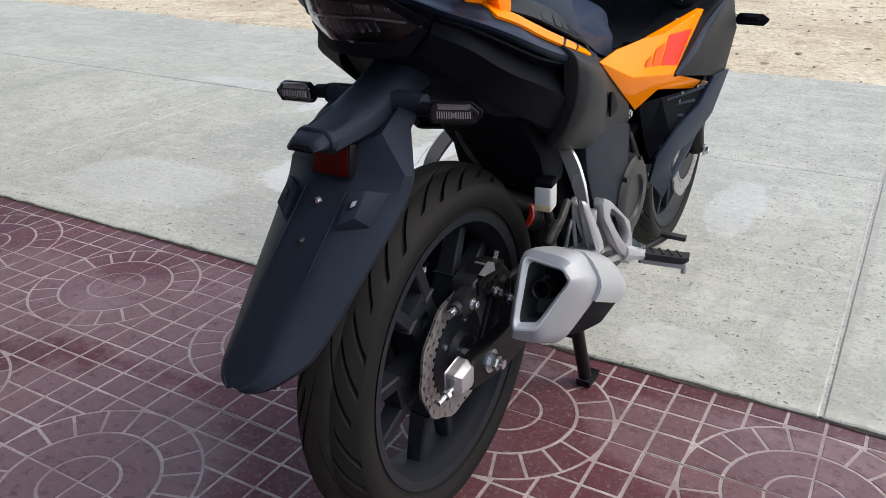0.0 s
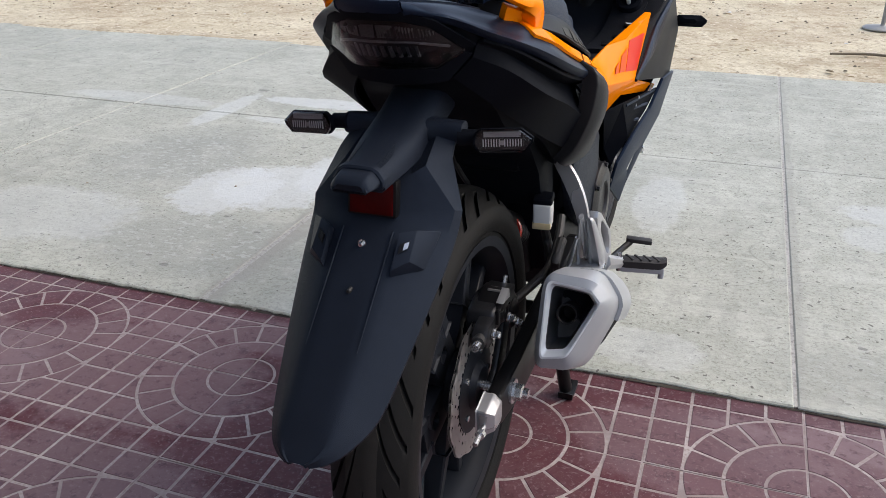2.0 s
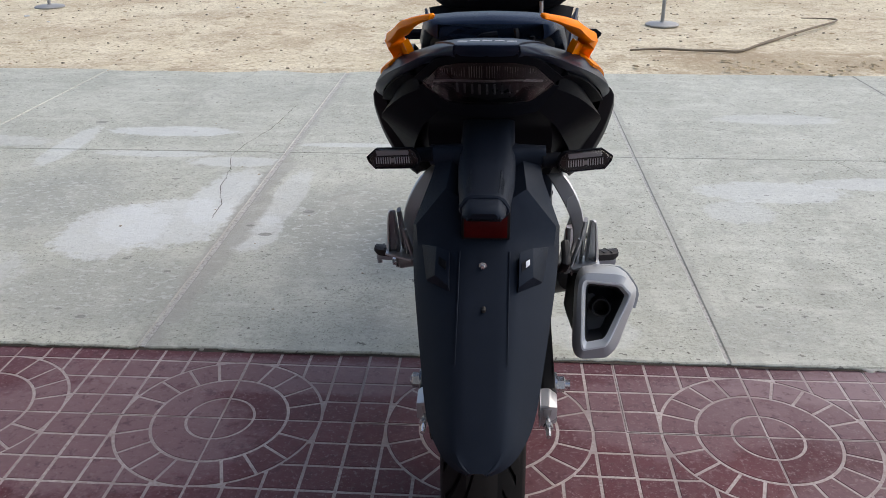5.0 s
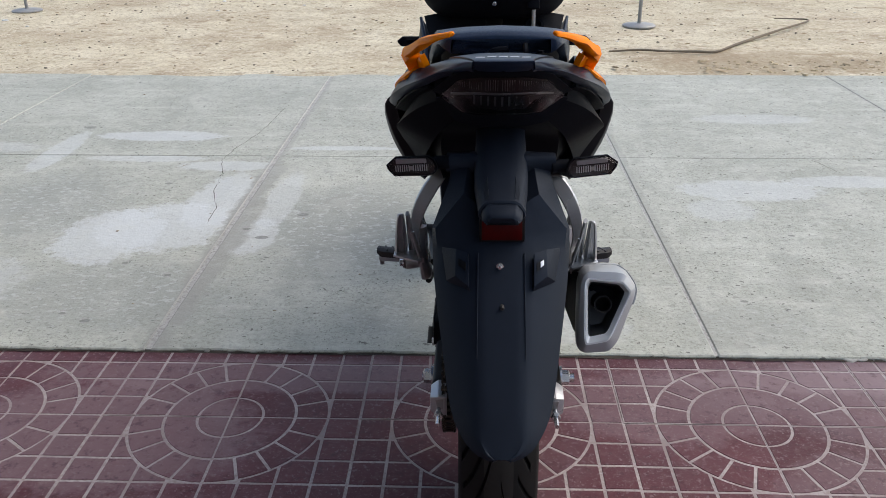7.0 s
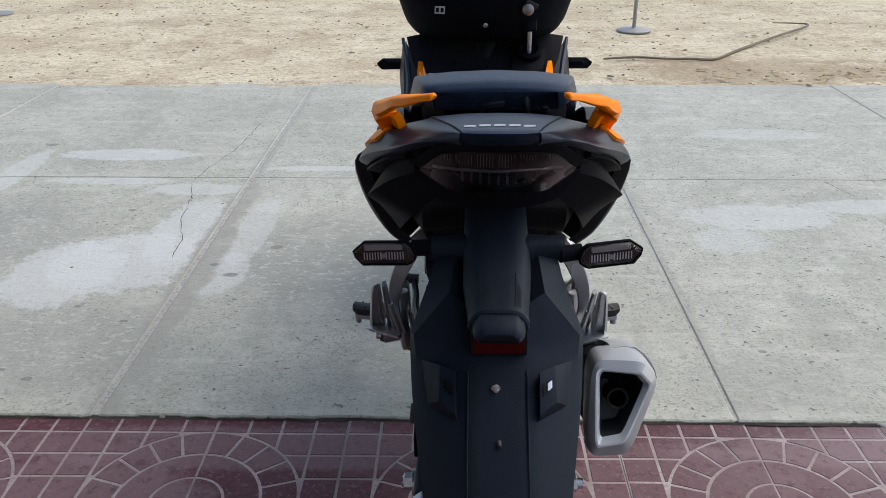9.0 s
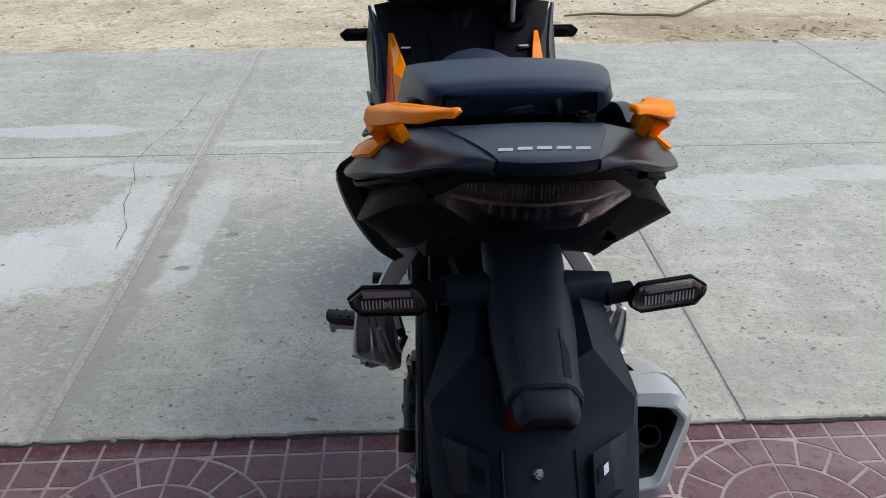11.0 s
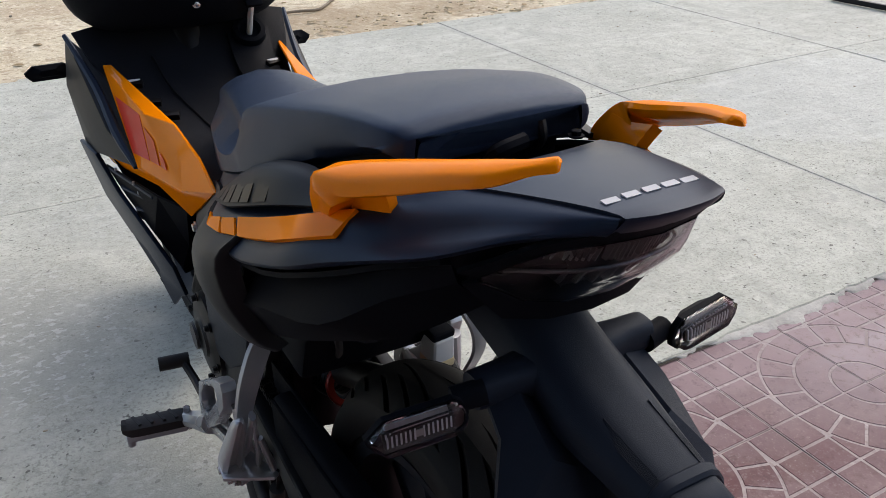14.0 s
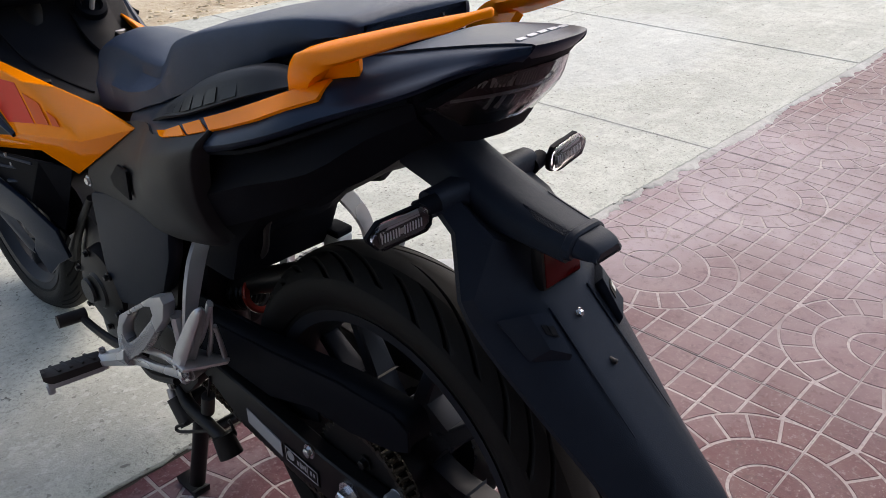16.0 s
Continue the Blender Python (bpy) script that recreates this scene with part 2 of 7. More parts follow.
        col = mix(mul(rng(tex(5, 7, 0.65), 0.52, 0.6), 0.2), col, (0.6, 0.615, 0.545))
        col = mix(mul(rng(tex(0.9, 3), 0.55, 0.72), 0.25), col, (0.33, 0.337, 0.295))
        # dark oily spots and a streak
        for x, y, r in ((-1.81, 2.76, 0.022), (-1.71, 2.05, 0.014), (-1.55, 1.97, 0.016), (-1.68, 1.69, 0.02), (-1.76, 1.73, 0.014), (-1.23, 2.45, 0.03), (-2.44, 3.51, 0.045), (0.41, 2.3, 0.016), (0.38, 2.69, 0.013), (0.54, 2.64, 0.012),
                        (0.79, 3.82, 0.02), (0.44, 1.99, 0.014), (0.12, 1.84, 0.014), (-1.33, 2.25, 0.03), (-1.4, 2.32, 0.02)):
            col = mix(mul(rng(mul(blot(x, y, r * 1.15, r * 0.7), torn), 0.5, 0.7), 0.6), col, (0.14, 0.14, 0.13))
        rough, bumps = (0.62, 0.85), ((8, 0.004), (70, 0.003), (260, 0.0014))
    elif kind == "tile":
        oi = nt.nodes.new("ShaderNodeObjectInfo")
        col = mix(oi.outputs["Random"], (0.088, 0.023, 0.029), (0.132, 0.043, 0.05))
        col = mix(rng(tex(5), 0.35, 0.7, 0, 0.6), col, (0.08, 0.032, 0.038))
        col = mix(rng(tex(2.2, 6), 0.5, 0.68, 0, 0.26), col, (0.2, 0.15, 0.165))
        col = mix(rng(tex(60, 4), 0.5, 0.72, 0, 0.3), col, (0.19, 0.115, 0.11))
        col = mix(rng(tex(240, 2), 0.66, 0.72, 0, 0.5), col, (0.36, 0.32, 0.3))
        # broad pale patches: dust, with the glare on the tiles put into the colour
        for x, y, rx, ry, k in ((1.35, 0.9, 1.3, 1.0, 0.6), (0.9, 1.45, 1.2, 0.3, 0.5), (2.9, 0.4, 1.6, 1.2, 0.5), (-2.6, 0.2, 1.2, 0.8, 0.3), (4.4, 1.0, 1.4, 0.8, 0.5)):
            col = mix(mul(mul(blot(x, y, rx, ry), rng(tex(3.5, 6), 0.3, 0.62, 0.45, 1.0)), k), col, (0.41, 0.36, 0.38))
        # dusty, scuffed patches with ragged borders
        scuff = add(tex(7, 8, 0.72, None, 0.5), tex(26, 6, 0.7))
        for x, y, rx, ry, k in ((-1.45, 1.22, 0.5, 0.28, 0.5), (-2.0, 1.1, 0.5, 0.35, 0.4), (-1.3, 0.8, 0.5, 0.3, 0.5), (-0.95, 0.45, 0.5, 0.3, 0.4), (-0.2, 1.35, 0.35, 0.2, 0.35), (0.15, 1.0, 0.3, 0.25, 0.3), (-1.1, 1.45, 0.8, 0.1, 0.45), (0.5, 1.46, 0.9, 0.09, 0.5)):
            col = mix(mul(rng(mul(blot(x, y, rx * 1.2, ry * 1.2), scuff), 0.52, 0.74), k), col, (0.262, 0.185, 0.195))
        col = mix(rng(tex(33, 6, 0.75), 0.54, 0.63, 0, 0.5), col, (0.052, 0.02, 0.025))
        col = mix(rng(tex(85, 5, 0.72), 0.56, 0.63, 0, 0.5), col, (0.25, 0.18, 0.18))
        rough, bumps = (0.38, 0.58), ((30, 0.0012), (300, 0.0005))
    elif kind == "joint":
        col = mix(rng(tex(6), 0.35, 0.65), (0.29, 0.24, 0.23), (0.48, 0.425, 0.405))
        col = mix(rng(tex(120, 3), 0.45, 0.7), col, (0.29, 0.235, 0.22))
        rough, bumps = (0.8, 0.95), ((200, 0.0012),)
    elif kind == "seam":
        col = mix(rng(tex(9), 0.35, 0.65), (0.41, 0.408, 0.375), (0.5, 0.496, 0.46))
        col = mix(rng(tex(120, 3), 0.45, 0.7), col, (0.28, 0.27, 0.25))
        rough, bumps = (0.8, 0.95), ((90, 0.003), (300, 0.001))
    elif kind == "mortar":
        col = mix(rng(tex(12), 0.35, 0.65), (0.38, 0.375, 0.335), (0.54, 0.535, 0.485))
        col = mix(rng(tex(130, 3), 0.5, 0.7, 0, 0.6), col, (0.33, 0.3, 0.28))
        rough, bumps = (0.8, 0.95), ((60, 0.003), (300, 0.001))
    else:
        col = mix(rng(tex(0.5), 0.35, 0.65), (0.53, 0.465, 0.32), (0.68, 0.61, 0.44))
        col = mix(rng(tex(3, 6, stretch=(0.9, 1.1, 1)), 0.45, 0.7, 0, 0.8), col, (0.76, 0.7, 0.53))
        col = mix(rng(tex(1.1, 7, 0.72), 0.48, 0.6, 0, 0.7), col, (0.45, 0.36, 0.24))
        col = mix(rng(tex(7, 7, 0.72), 0.54, 0.63, 0, 0.7), col, (0.34, 0.255, 0.155))
        col = mix(rng(tex(22, 5, 0.7), 0.55, 0.64, 0, 0.7), col, (0.3, 0.23, 0.15))
        col = mix(rng(tex(45, 4), 0.55, 0.64, 0, 0.7), col, (0.36, 0.285, 0.19))
        col = mix(rng(tex(30, 4, 0.65, None, 0.4), 0.58, 0.64, 0, 0.6), col, (0.82, 0.77, 0.62))
        col = mix(mul(rng(add(tex(5, 8, 0.7), mul(blot(1.1, 5.0, 1.5, 0.5), 0.3)), 0.62, 0.75), 0.6), col, (0.36, 0.275, 0.17))
        rough, bumps = (0.85, 1.0), ((6, 0.02), (40, 0.008), (200, 0.002))
    nt.links.new(col, b.inputs["Base Color"])
    b.inputs["Specular IOR Level"].default_value = 0.18 if kind == "tile" else 0.35
    nt.links.new(rng(tex(11), 0.3, 0.7, *rough), b.inputs["Roughness"])
    last = None
    for sc, dist in bumps:
        bn = nt.nodes.new("ShaderNodeBump")
        bn.inputs["Strength"].default_value, bn.inputs["Distance"].default_value = 0.7, dist
        nt.links.new(tex(sc, 4), bn.inputs["Height"])
        if last:
            nt.links.new(last, bn.inputs["Normal"])
        last = bn.outputs[0]
    nt.links.new(last, b.inputs["Normal"])
    return m


CONCRETE = ground_material("worn_concrete", "concrete")
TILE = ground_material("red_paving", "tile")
JOINT = ground_material("dusty_joint", "joint")
SEAM = ground_material("dirty_seam", "seam")
MORTAR = ground_material("mortar", "mortar")
SAND = ground_material("sand", "sand")


# ---------------------------------------------------------------- mesh helpers
def part(name, bm, mat, parent=None, label="", angle=35, recalc=True):
    """Links a bmesh as one mesh object, shaded smooth but for edges sharper than angle."""
    if recalc:
        bmesh.ops.recalc_face_normals(bm, faces=bm.faces)
    bm.normal_update()
    for f in bm.faces:
        f.smooth = True
    for e in bm.edges:
        e.smooth = len(e.link_faces) == 2 and e.calc_face_angle(0) < radians(angle)
    me = bpy.data.meshes.new(name)
    bm.to_mesh(me)
    bm.free()
    for mm in mat if isinstance(mat, (list, tuple)) else [mat]:
        me.materials.append(mm)
    ob = new(name, me)
    ob.parent = parent
    if label:
        tagged(ob, label)
    return ob


def bevelled(bm, width, segments=2, angle=30):
    bm.normal_update()
    edges = [e for e in bm.edges if len(e.link_faces) == 2 and e.calc_face_angle(0) > radians(angle)]
    if edges:
        bmesh.ops.bevel(bm, geom=edges, offset=width, segments=segments, affect="EDGES", profile=0.6, clamp_overlap=True)
    return bm


def spline(pts, steps):
    """Catmull-Rom through pts (tuples of any length)."""
    p = [np.array(q, float) for q in pts]
    p = [2 * p[0] - p[1]] + p + [2 * p[-1] - p[-2]]
    out = []
    for i in range(1, len(p) - 2):
        for k in range(steps):
            t = k / steps
            a, b, c, d = p[i - 1:i + 3]
            out.append(0.5 * (2 * b + (c - a) * t + (2 * a - 5 * b + 4 * c - d) * t * t + (3 * b - a - 3 * c + d) * t ** 3))
    return out + [p[-2]]


def loft(sections, caps=True, ring=True):
    bm = bmesh.new()
    rows = [[bm.verts.new(tuple(p)) for p in s] for s in sections]
    n = len(rows[0])
    for a, b in zip(rows, rows[1:]):
        for i in range(n if ring else n - 1):
            j = (i + 1) % n
            bm.faces.new((a[i], a[j], b[j], b[i]))
    if caps and ring:
        bm.faces.new(rows[0])
        bm.faces.new(rows[-1])
    return bm


def smooth_loft(sections, steps=4, **kw):
    flat = [sum((list(p) for p in s), []) for s in sections]
    return loft([[tuple(r[i:i + 3]) for i in range(0, len(r), 3)] for r in spline(flat, steps)], **kw)


def shell(grid, thick, across=1, along=3):
    """A sheet through a grid of points (stations of points), refined both ways and given thickness."""
    flat = [sum((list(p) for p in s), []) for s in grid]
    rows = [[tuple(r[i:i + 3]) for i in range(0, len(r), 3)] for r in spline(flat, along)]
    if across > 1:
        rows = [[tuple(q) for q in spline(r, across)] for r in rows]
    bm = loft(rows, caps=False, ring=False)
    bmesh.ops.recalc_face_normals(bm, faces=bm.faces)
    bmesh.ops.solidify(bm, geom=list(bm.faces), thickness=thick)
    return bm


def facets(points, faces, thick, bevel=0.0):
    bm = bmesh.new()
    v = [bm.verts.new(p) for p in points]
    for f in faces:
        bm.faces.new([v[i] for i in f])
    bmesh.ops.recalc_face_normals(bm, faces=bm.faces)
    bmesh.ops.solidify(bm, geom=list(bm.faces), thickness=thick)
    return bevelled(bm, bevel) if bevel else bm


def prism(outline, x0, x1, bevel=0.003, axis="x", segments=2):
    """A plate of the outline (y, z), or (x, z) for axis y, or (x, y) for axis z, between two planes."""
    def at(p, x):
        return (x, *p) if axis == "x" else (p[0], x, p[1]) if axis == "y" else (*p, x)
    bm = loft([[at(p, x0) for p in outline], [at(p, x1) for p in outline]])
    bmesh.ops.recalc_face_normals(bm, faces=bm.faces)
    return bevelled(bm, bevel, segments) if bevel else bm


def block(centre, size, rot=(0, 0, 0), bevel=0.003, segments=2, taper=1.0):
    bm = bmesh.new()
    bmesh.ops.create_cube(bm, size=1)
    for v in bm.verts:
        if v.co.z > 0:
            v.co.x *= taper
            v.co.y *= taper
        v.co = Vector([c * s for c, s in zip(v.co, size)])
    if bevel:
        bevelled(bm, bevel, segments)
    bm.transform(pose(*centre, *rot))
    return bm


def lathe(profile, centre=(0, 0, 0), n=48, axis="x", rot=None):
    """Turns (along, radius) round an axis through centre."""
    rows = []
    for k in range(n):
        a = 2 * math.pi * k / n
        c, s = math.cos(a), math.sin(a)
        rows.append([(u, r * c, r * s) if axis == "x" else (r * c, u, r * s) if axis == "y" else (r * c, r * s, u) for u, r in profile])
    bm = bmesh.new()
    vs = [[bm.verts.new(p) for p in r] for r in rows]
    for k in range(n):
        a, b = vs[k], vs[(k + 1) % n]
        for i in range(len(profile) - 1):
            bm.faces.new((a[i], a[i + 1], b[i + 1], b[i]))
    bmesh.ops.remove_doubles(bm, verts=bm.verts, dist=1e-6)
    bmesh.ops.holes_fill(bm, edges=[e for e in bm.edges if len(e.link_faces) == 1], sides=0)
    m = Matrix.Translation(centre)
    bm.transform(m @ rot if rot else m)
    return bm


def tube(pts, radius, n=10, steps=5, flat=1.0):
    """A swept round bar; radius may be a list, one for each point."""
    rad = radius if isinstance(radius, (list, tuple)) else [radius] * len(pts)
    q = spline([(*p, r) for p, r in zip(pts, rad)], steps) if steps > 1 else [np.array((*p, r)) for p, r in zip(pts, rad)]
    rows, up = [], Vector((0.13, 0.21, 1)).normalized()
    for i, p in enumerate(q):
        d = Vector((q[min(i + 1, len(q) - 1)] - q[max(i - 1, 0)])[:3]).normalized()
        u = (up - d * up.dot(d)).normalized()
        w = d.cross(u)
        up = u
        rows.append([Vector(p[:3]) + (u * math.cos(t) * flat + w * math.sin(t)) * p[3] for t in [2 * math.pi * k / n for k in range(n)]])
    return loft(rows)


def join(*bms):
    out = bms[0]
    for b in bms[1:]:
        me = bpy.data.meshes.new("tmp")
        b.to_mesh(me)
        b.free()
        out.from_mesh(me)
        bpy.data.meshes.remove(me)
    return out


def rod(a, b, r, n=10, r2=None):
    return tube([a, b], [r, r if r2 is None else r2], n, 1)


def hexbolt(name, centre, r, length, parent, axis="x", mat=None, label=""):
    """A hexagon head on a washer, its head end pointing along +axis for a positive length."""
    h = lathe([(0, r * 1.5), (length * 0.25, r * 1.5), (length * 0.25, r)], centre, 20, axis)
    k = lathe([(length * 0.2, r), (length * 0.9, r), (length, r * 0.8)], centre, 6, axis)
    return part(name, join(h, k), mat or CHROME, parent, label)


# ---------------------------------------------------------------- ground, unseen walls and overhead sheet added to shape the light
def ground_sheet():
    bm = bmesh.new()
    xs = [-400, -150, -60, -25] + [-12 + 0.16 * i for i in range(151)] + [25, 60, 150, 400]
    ys = [-400, -100, -30, -8, 0, 4.45] + [4.6 + 0.14 * i for i in range(60)] + [16, 25, 60, 150, 400]
    grid = []
    for y in ys:
        row = []
        for x in xs:
            z = -0.034
            if 4.5 < y < 20 and abs(x) < 13:
                z = 0.003 + 0.02 * noise.noise((x * 0.8, y * 1.4, 0)) + 0.012 * noise.noise((x * 3.1, y * 4.0, 2)) + 0.006 * noise.noise((x * 9, y * 9, 5))
            row.append(bm.verts.new((x, y, z)))
        grid.append(row)
    for a, b in zip(grid, grid[1:]):
        for i in range(len(xs) - 1):
            bm.faces.new((a[i], a[i + 1], b[i + 1], b[i]))
    return tagged(part("ground", bm, SAND, angle=180), "pale brown sandy yard with scattered debris", "ground", kind="structure")


ground_sheet()
# two walls out of view, added to keep sky light off the left
tagged(part("wall_house", block((-3.5, -2.6, 1.6), (8, 0.2, 3.3), bevel=0.01), PLASTER), "unseen plain pale grey plaster wall behind the camera, added to block light", "wall", kind="structure")
tagged(part("wall_side", block((-3.4, -0.72, 1.55), (0.2, 3.5, 3.2), bevel=0.01), PLASTER), "unseen plain pale grey plaster wall at left, added to block light", "wall", kind="structure")
# added overhead sheet, out of view: shades the left, blue for dark reflections
tagged(part("canopy", block((-4.85, -0.6, 2.75), (8.6, 4.4, 0.08), (3, 0, 0), bevel=0.01), SHEET), "unseen blue sheet overhead, added to shade the ground and tint reflections", "canopy", kind="structure")

# ---------------------------------------------------------------- motorcycle
# local frame: x to its right, y ahead, z up, origin under the rear axle
bike = tagged(new("motorcycle"), "black and orange underbone motorcycle on its centre stand on red paving", "motorcycle")
bike.matrix_basis = pose(-0.5955, 0.997, 0, 0, -0.6, -0.85)
AX = 0.303


def tyre(name, cy, cz, radius, half, rim_r, parent, pitch):
    """Tyre with long curved grooves and short shoulder grooves sunk into the crown."""
    step = 2 * math.pi * radius / pitch
    ends = ((0.0, 0.07, 0.84), (0.34, 0.52, 0.97), (0.67, 0.4, 0.88))
    cols = sorted({0, 0.03, 0.065, 0.07, 0.1, 0.14, 0.2, 0.26, 0.32, 0.395, 0.4, 0.46, 0.515, 0.52, 0.58, 0.64, 0.7, 0.76, 0.8, 0.84, 0.845, 0.88, 0.94, 0.97, 0.975, 1.0})
    side = [(half, radius - (radius - rim_r) * 0.52), (half * 0.97, radius - (radius - rim_r) * 0.7), (half * 0.88, rim_r + 0.014), (half * 0.86, rim_r + 0.011), (half * 0.8, rim_r + 0.01), (half * 0.78, rim_r - 0.004)]

    def crown(a):
        return a * half * 0.93 * (1 - 0.06 * (1 - a)), radius - (radius - rim_r) * 0.36 * a ** 2.3
    half_row = [(a, *crown(a)) for a in cols] + [(2.0, x, r) for x, r in side]
    full = [(-1, a, -x, r) for a, x, r in reversed(half_row[1:])] + [(1, a, x, r) for a, x, r in half_row]
    lines = sorted(((st + sh + w) % 1, st, 0 if sh == 0 else -1, abs(w) < 0.035) for st, *_ in ends for sh in (0, 0.5) for w in (-0.046, -0.028, 0.028, 0.046))
    bm = bmesh.new()
    vs, deep = [], []
    for p in range(pitch):
        for ph, st, sd, floor in lines:
            row, flags = [], []
            for sgn, a, x, r in full:
                th = 2 * math.pi * (p + ph + 0.24 * math.sqrt(min(a, 1) + 0.01) / step) / pitch
                hit = floor and (sgn > 0) == (sd == 0) and any(e[0] == st and e[1] <= a <= e[2] for e in ends)
                r -= 0.007 if hit else 0
                row.append(bm.verts.new((x, cy + r * math.cos(th), cz + r * math.sin(th))))
                flags.append(hit)
            vs.append(row)
            deep.append(flags)
    for k in range(len(vs)):
        j = (k + 1) % len(vs)
        for i in range(len(full) - 1):
            f = bm.faces.new((vs[k][i], vs[k][i + 1], vs[j][i + 1], vs[j][i]))
            # groove floors take a darker material than the crown
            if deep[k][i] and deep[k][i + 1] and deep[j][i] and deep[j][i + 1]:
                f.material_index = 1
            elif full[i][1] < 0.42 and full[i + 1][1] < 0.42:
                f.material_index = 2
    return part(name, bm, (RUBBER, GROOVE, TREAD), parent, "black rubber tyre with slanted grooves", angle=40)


def spoke(n, k, cy, cz, r0, r1, half, parent, window=True):
    """A forked spoke: a broad root with a square window that splits into two bars."""
    a = 2 * math.pi * k / n + 0.87
    def bar(p, q, w0, w1):
        (r_a, t_a), (r_b, t_b) = p, q
        out = []
        for r, t, w, h in ((r_a, t_a, w0, half), (r_b, t_b, w1, half * 0.7)):
            out.append([(h * sx, r, t + w * sy) for sx, sy in ((-1, -1), (1, -1), (1, 1), (-1, 1))])
        return bevelled(loft(out), 0.003)
    # root plate with a window
    w, h0, h1 = half * 0.9, 0.034, 0.04
    outer = [(r0 - 0.012, -h0), (r0 + 0.05, -h0), (r0 + 0.072, -h1), (r0 + 0.084, -h1 * 0.9), (r0 + 0.084, h1 * 0.9), (r0 + 0.072, h1), (r0 + 0.05, h0), (r0 - 0.012, h0)]
    hole = [(r0 + 0.03, -0.007), (r0 + 0.034, -0.012), (r0 + 0.048, -0.012), (r0 + 0.052, -0.007), (r0 + 0.052, 0.007), (r0 + 0.048, 0.012), (r0 + 0.034, 0.012), (r0 + 0.03, 0.007)]
    root = bmesh.new()
    sheets = [[root.verts.new((x, *q)) for q in o] for x, o in ((-w, outer), (w, outer), (w, hole), (-w, hole))]
    for k in range(4):
        u, v = sheets[k], sheets[(k + 1) % 4]
        for i in range(8):
            root.faces.new((u[i], u[(i + 1) % 8], v[(i + 1) % 8], v[i]))
    bmesh.ops.recalc_face_normals(root, faces=root.faces)
    bms = [bevelled(root, 0.004, 2, 60), bar((r0 + 0.068, -0.028), (r1, -0.05), 0.012, 0.009), bar((r0 + 0.068, 0.028), (r1, 0.05), 0.012, 0.009)]
    bm = join(*bms)
    bm.transform(Matrix.Translation((0, cy, cz)) @ Matrix.Rotation(a, 4, "X"))
    return part("spoke", bm, RIM, parent)


def drilled_disc(name, cy, cz, x, r0, r1, n, parent, thick=0.004):
    """Brake disc with a wavy rim and rows of drilled holes."""
    bm = bmesh.new()
    rows = 3
    for xx, flip in ((x - thick / 2, False), (x + thick / 2, True)):
        for j in range(rows):
            for k in range(n):
                shift = 0.5 * (j % 2)
                def at(rr, kk):
                    t = 2 * math.pi * (kk + shift) / n
                    wave = 0.0025 * math.sin(t * 10) if rr >= r1 - 1e-6 else 0
                    return (xx, cy + (rr + wave) * math.cos(t), cz + (rr + wave) * math.sin(t))
                ra, rb = r0 + (r1 - r0) * j / rows, r0 + (r1 - r0) * (j + 1) / rows
                outer = [at(r, kk) for r, kk in ((ra, k), (ra, k + 0.5), (ra, k + 1), ((ra + rb) / 2, k + 1), (rb, k + 1), (rb, k + 0.5), (rb, k), ((ra + rb) / 2, k))]
                mid = Vector(at((ra + rb) / 2, k + 0.5))
                hole = [tuple(mid + (Vector(p) - mid).normalized() * 0.0034) for p in outer]
                o, h = [bm.verts.new(p) for p in outer], [bm.verts.new(p) for p in hole]
                for i in range(8):
                    bm.faces.new((o[i], o[(i + 1) % 8], h[(i + 1) % 8], h[i]))
    bmesh.ops.remove_doubles(bm, verts=bm.verts, dist=2e-4)
    return part(name, bm, STEEL, parent, "drilled steel brake disc")


def wheel(name, cy, cz, radius, half, rim_r, pitch, label):
    prof = [(-half * 0.83, rim_r + 0.004), (-half * 0.78, rim_r - 0.012), (-half * 0.5, rim_r - 0.018), (-half * 0.3, rim_r - 0.026), (half * 0.3, rim_r - 0.026),
            (half * 0.5, rim_r - 0.018), (half * 0.78, rim_r - 0.012), (half * 0.83, rim_r + 0.004), (half * 0.7, rim_r), (-half * 0.7, rim_r), (-half * 0.83, rim_r + 0.004)]
    bm = lathe(prof, (0, cy, cz), 96)
    w = part(name, bm, RIM, bike, label)
    part("hub", lathe([(-0.06, 0.0), (-0.06, 0.03), (-0.045, 0.045), (-0.02, 0.05), (0.02, 0.05), (0.045, 0.045), (0.06, 0.03), (0.06, 0.0)], (0, cy, cz), 40), RIM, w)
    for k in range(5):
        spoke(5, k, cy, cz, 0.042, rim_r - 0.02, 0.018, w)
    tyre("tyre", cy, cz, radius, half, rim_r, w, pitch)
    return w


rear_wheel = wheel("rear_wheel", 0.0, AX, 0.300, 0.058, 0.224, 11, "black cast alloy rear wheel")
drilled_disc("brake_disc", 0, AX, 0.047, 0.07, 0.11, 30, rear_wheel)
part("disc_carrier", lathe([(0.04, 0.03), (0.044, 0.074), (0.05, 0.074), (0.052, 0.03), (0.04, 0.03)], (0, 0, AX), 40), RIM, rear_wheel)
for k in range(5):
    t = 2 * math.pi * k / 5
    hexbolt("disc_bolt", (0.049, 0.055 * math.cos(t), AX + 0.055 * math.sin(t)), 0.005, 0.006, rear_wheel)
teeth = []
for k in range(43 * 2):
    t = math.pi * k / 43
    r = 0.093 if k % 2 else 0.084
    teeth.append((r * math.cos(t), AX + r * math.sin(t)))
part("sprocket", prism(teeth, -0.083, -0.077, 0), STEELBLACK, rear_wheel, "black steel chain sprocket")
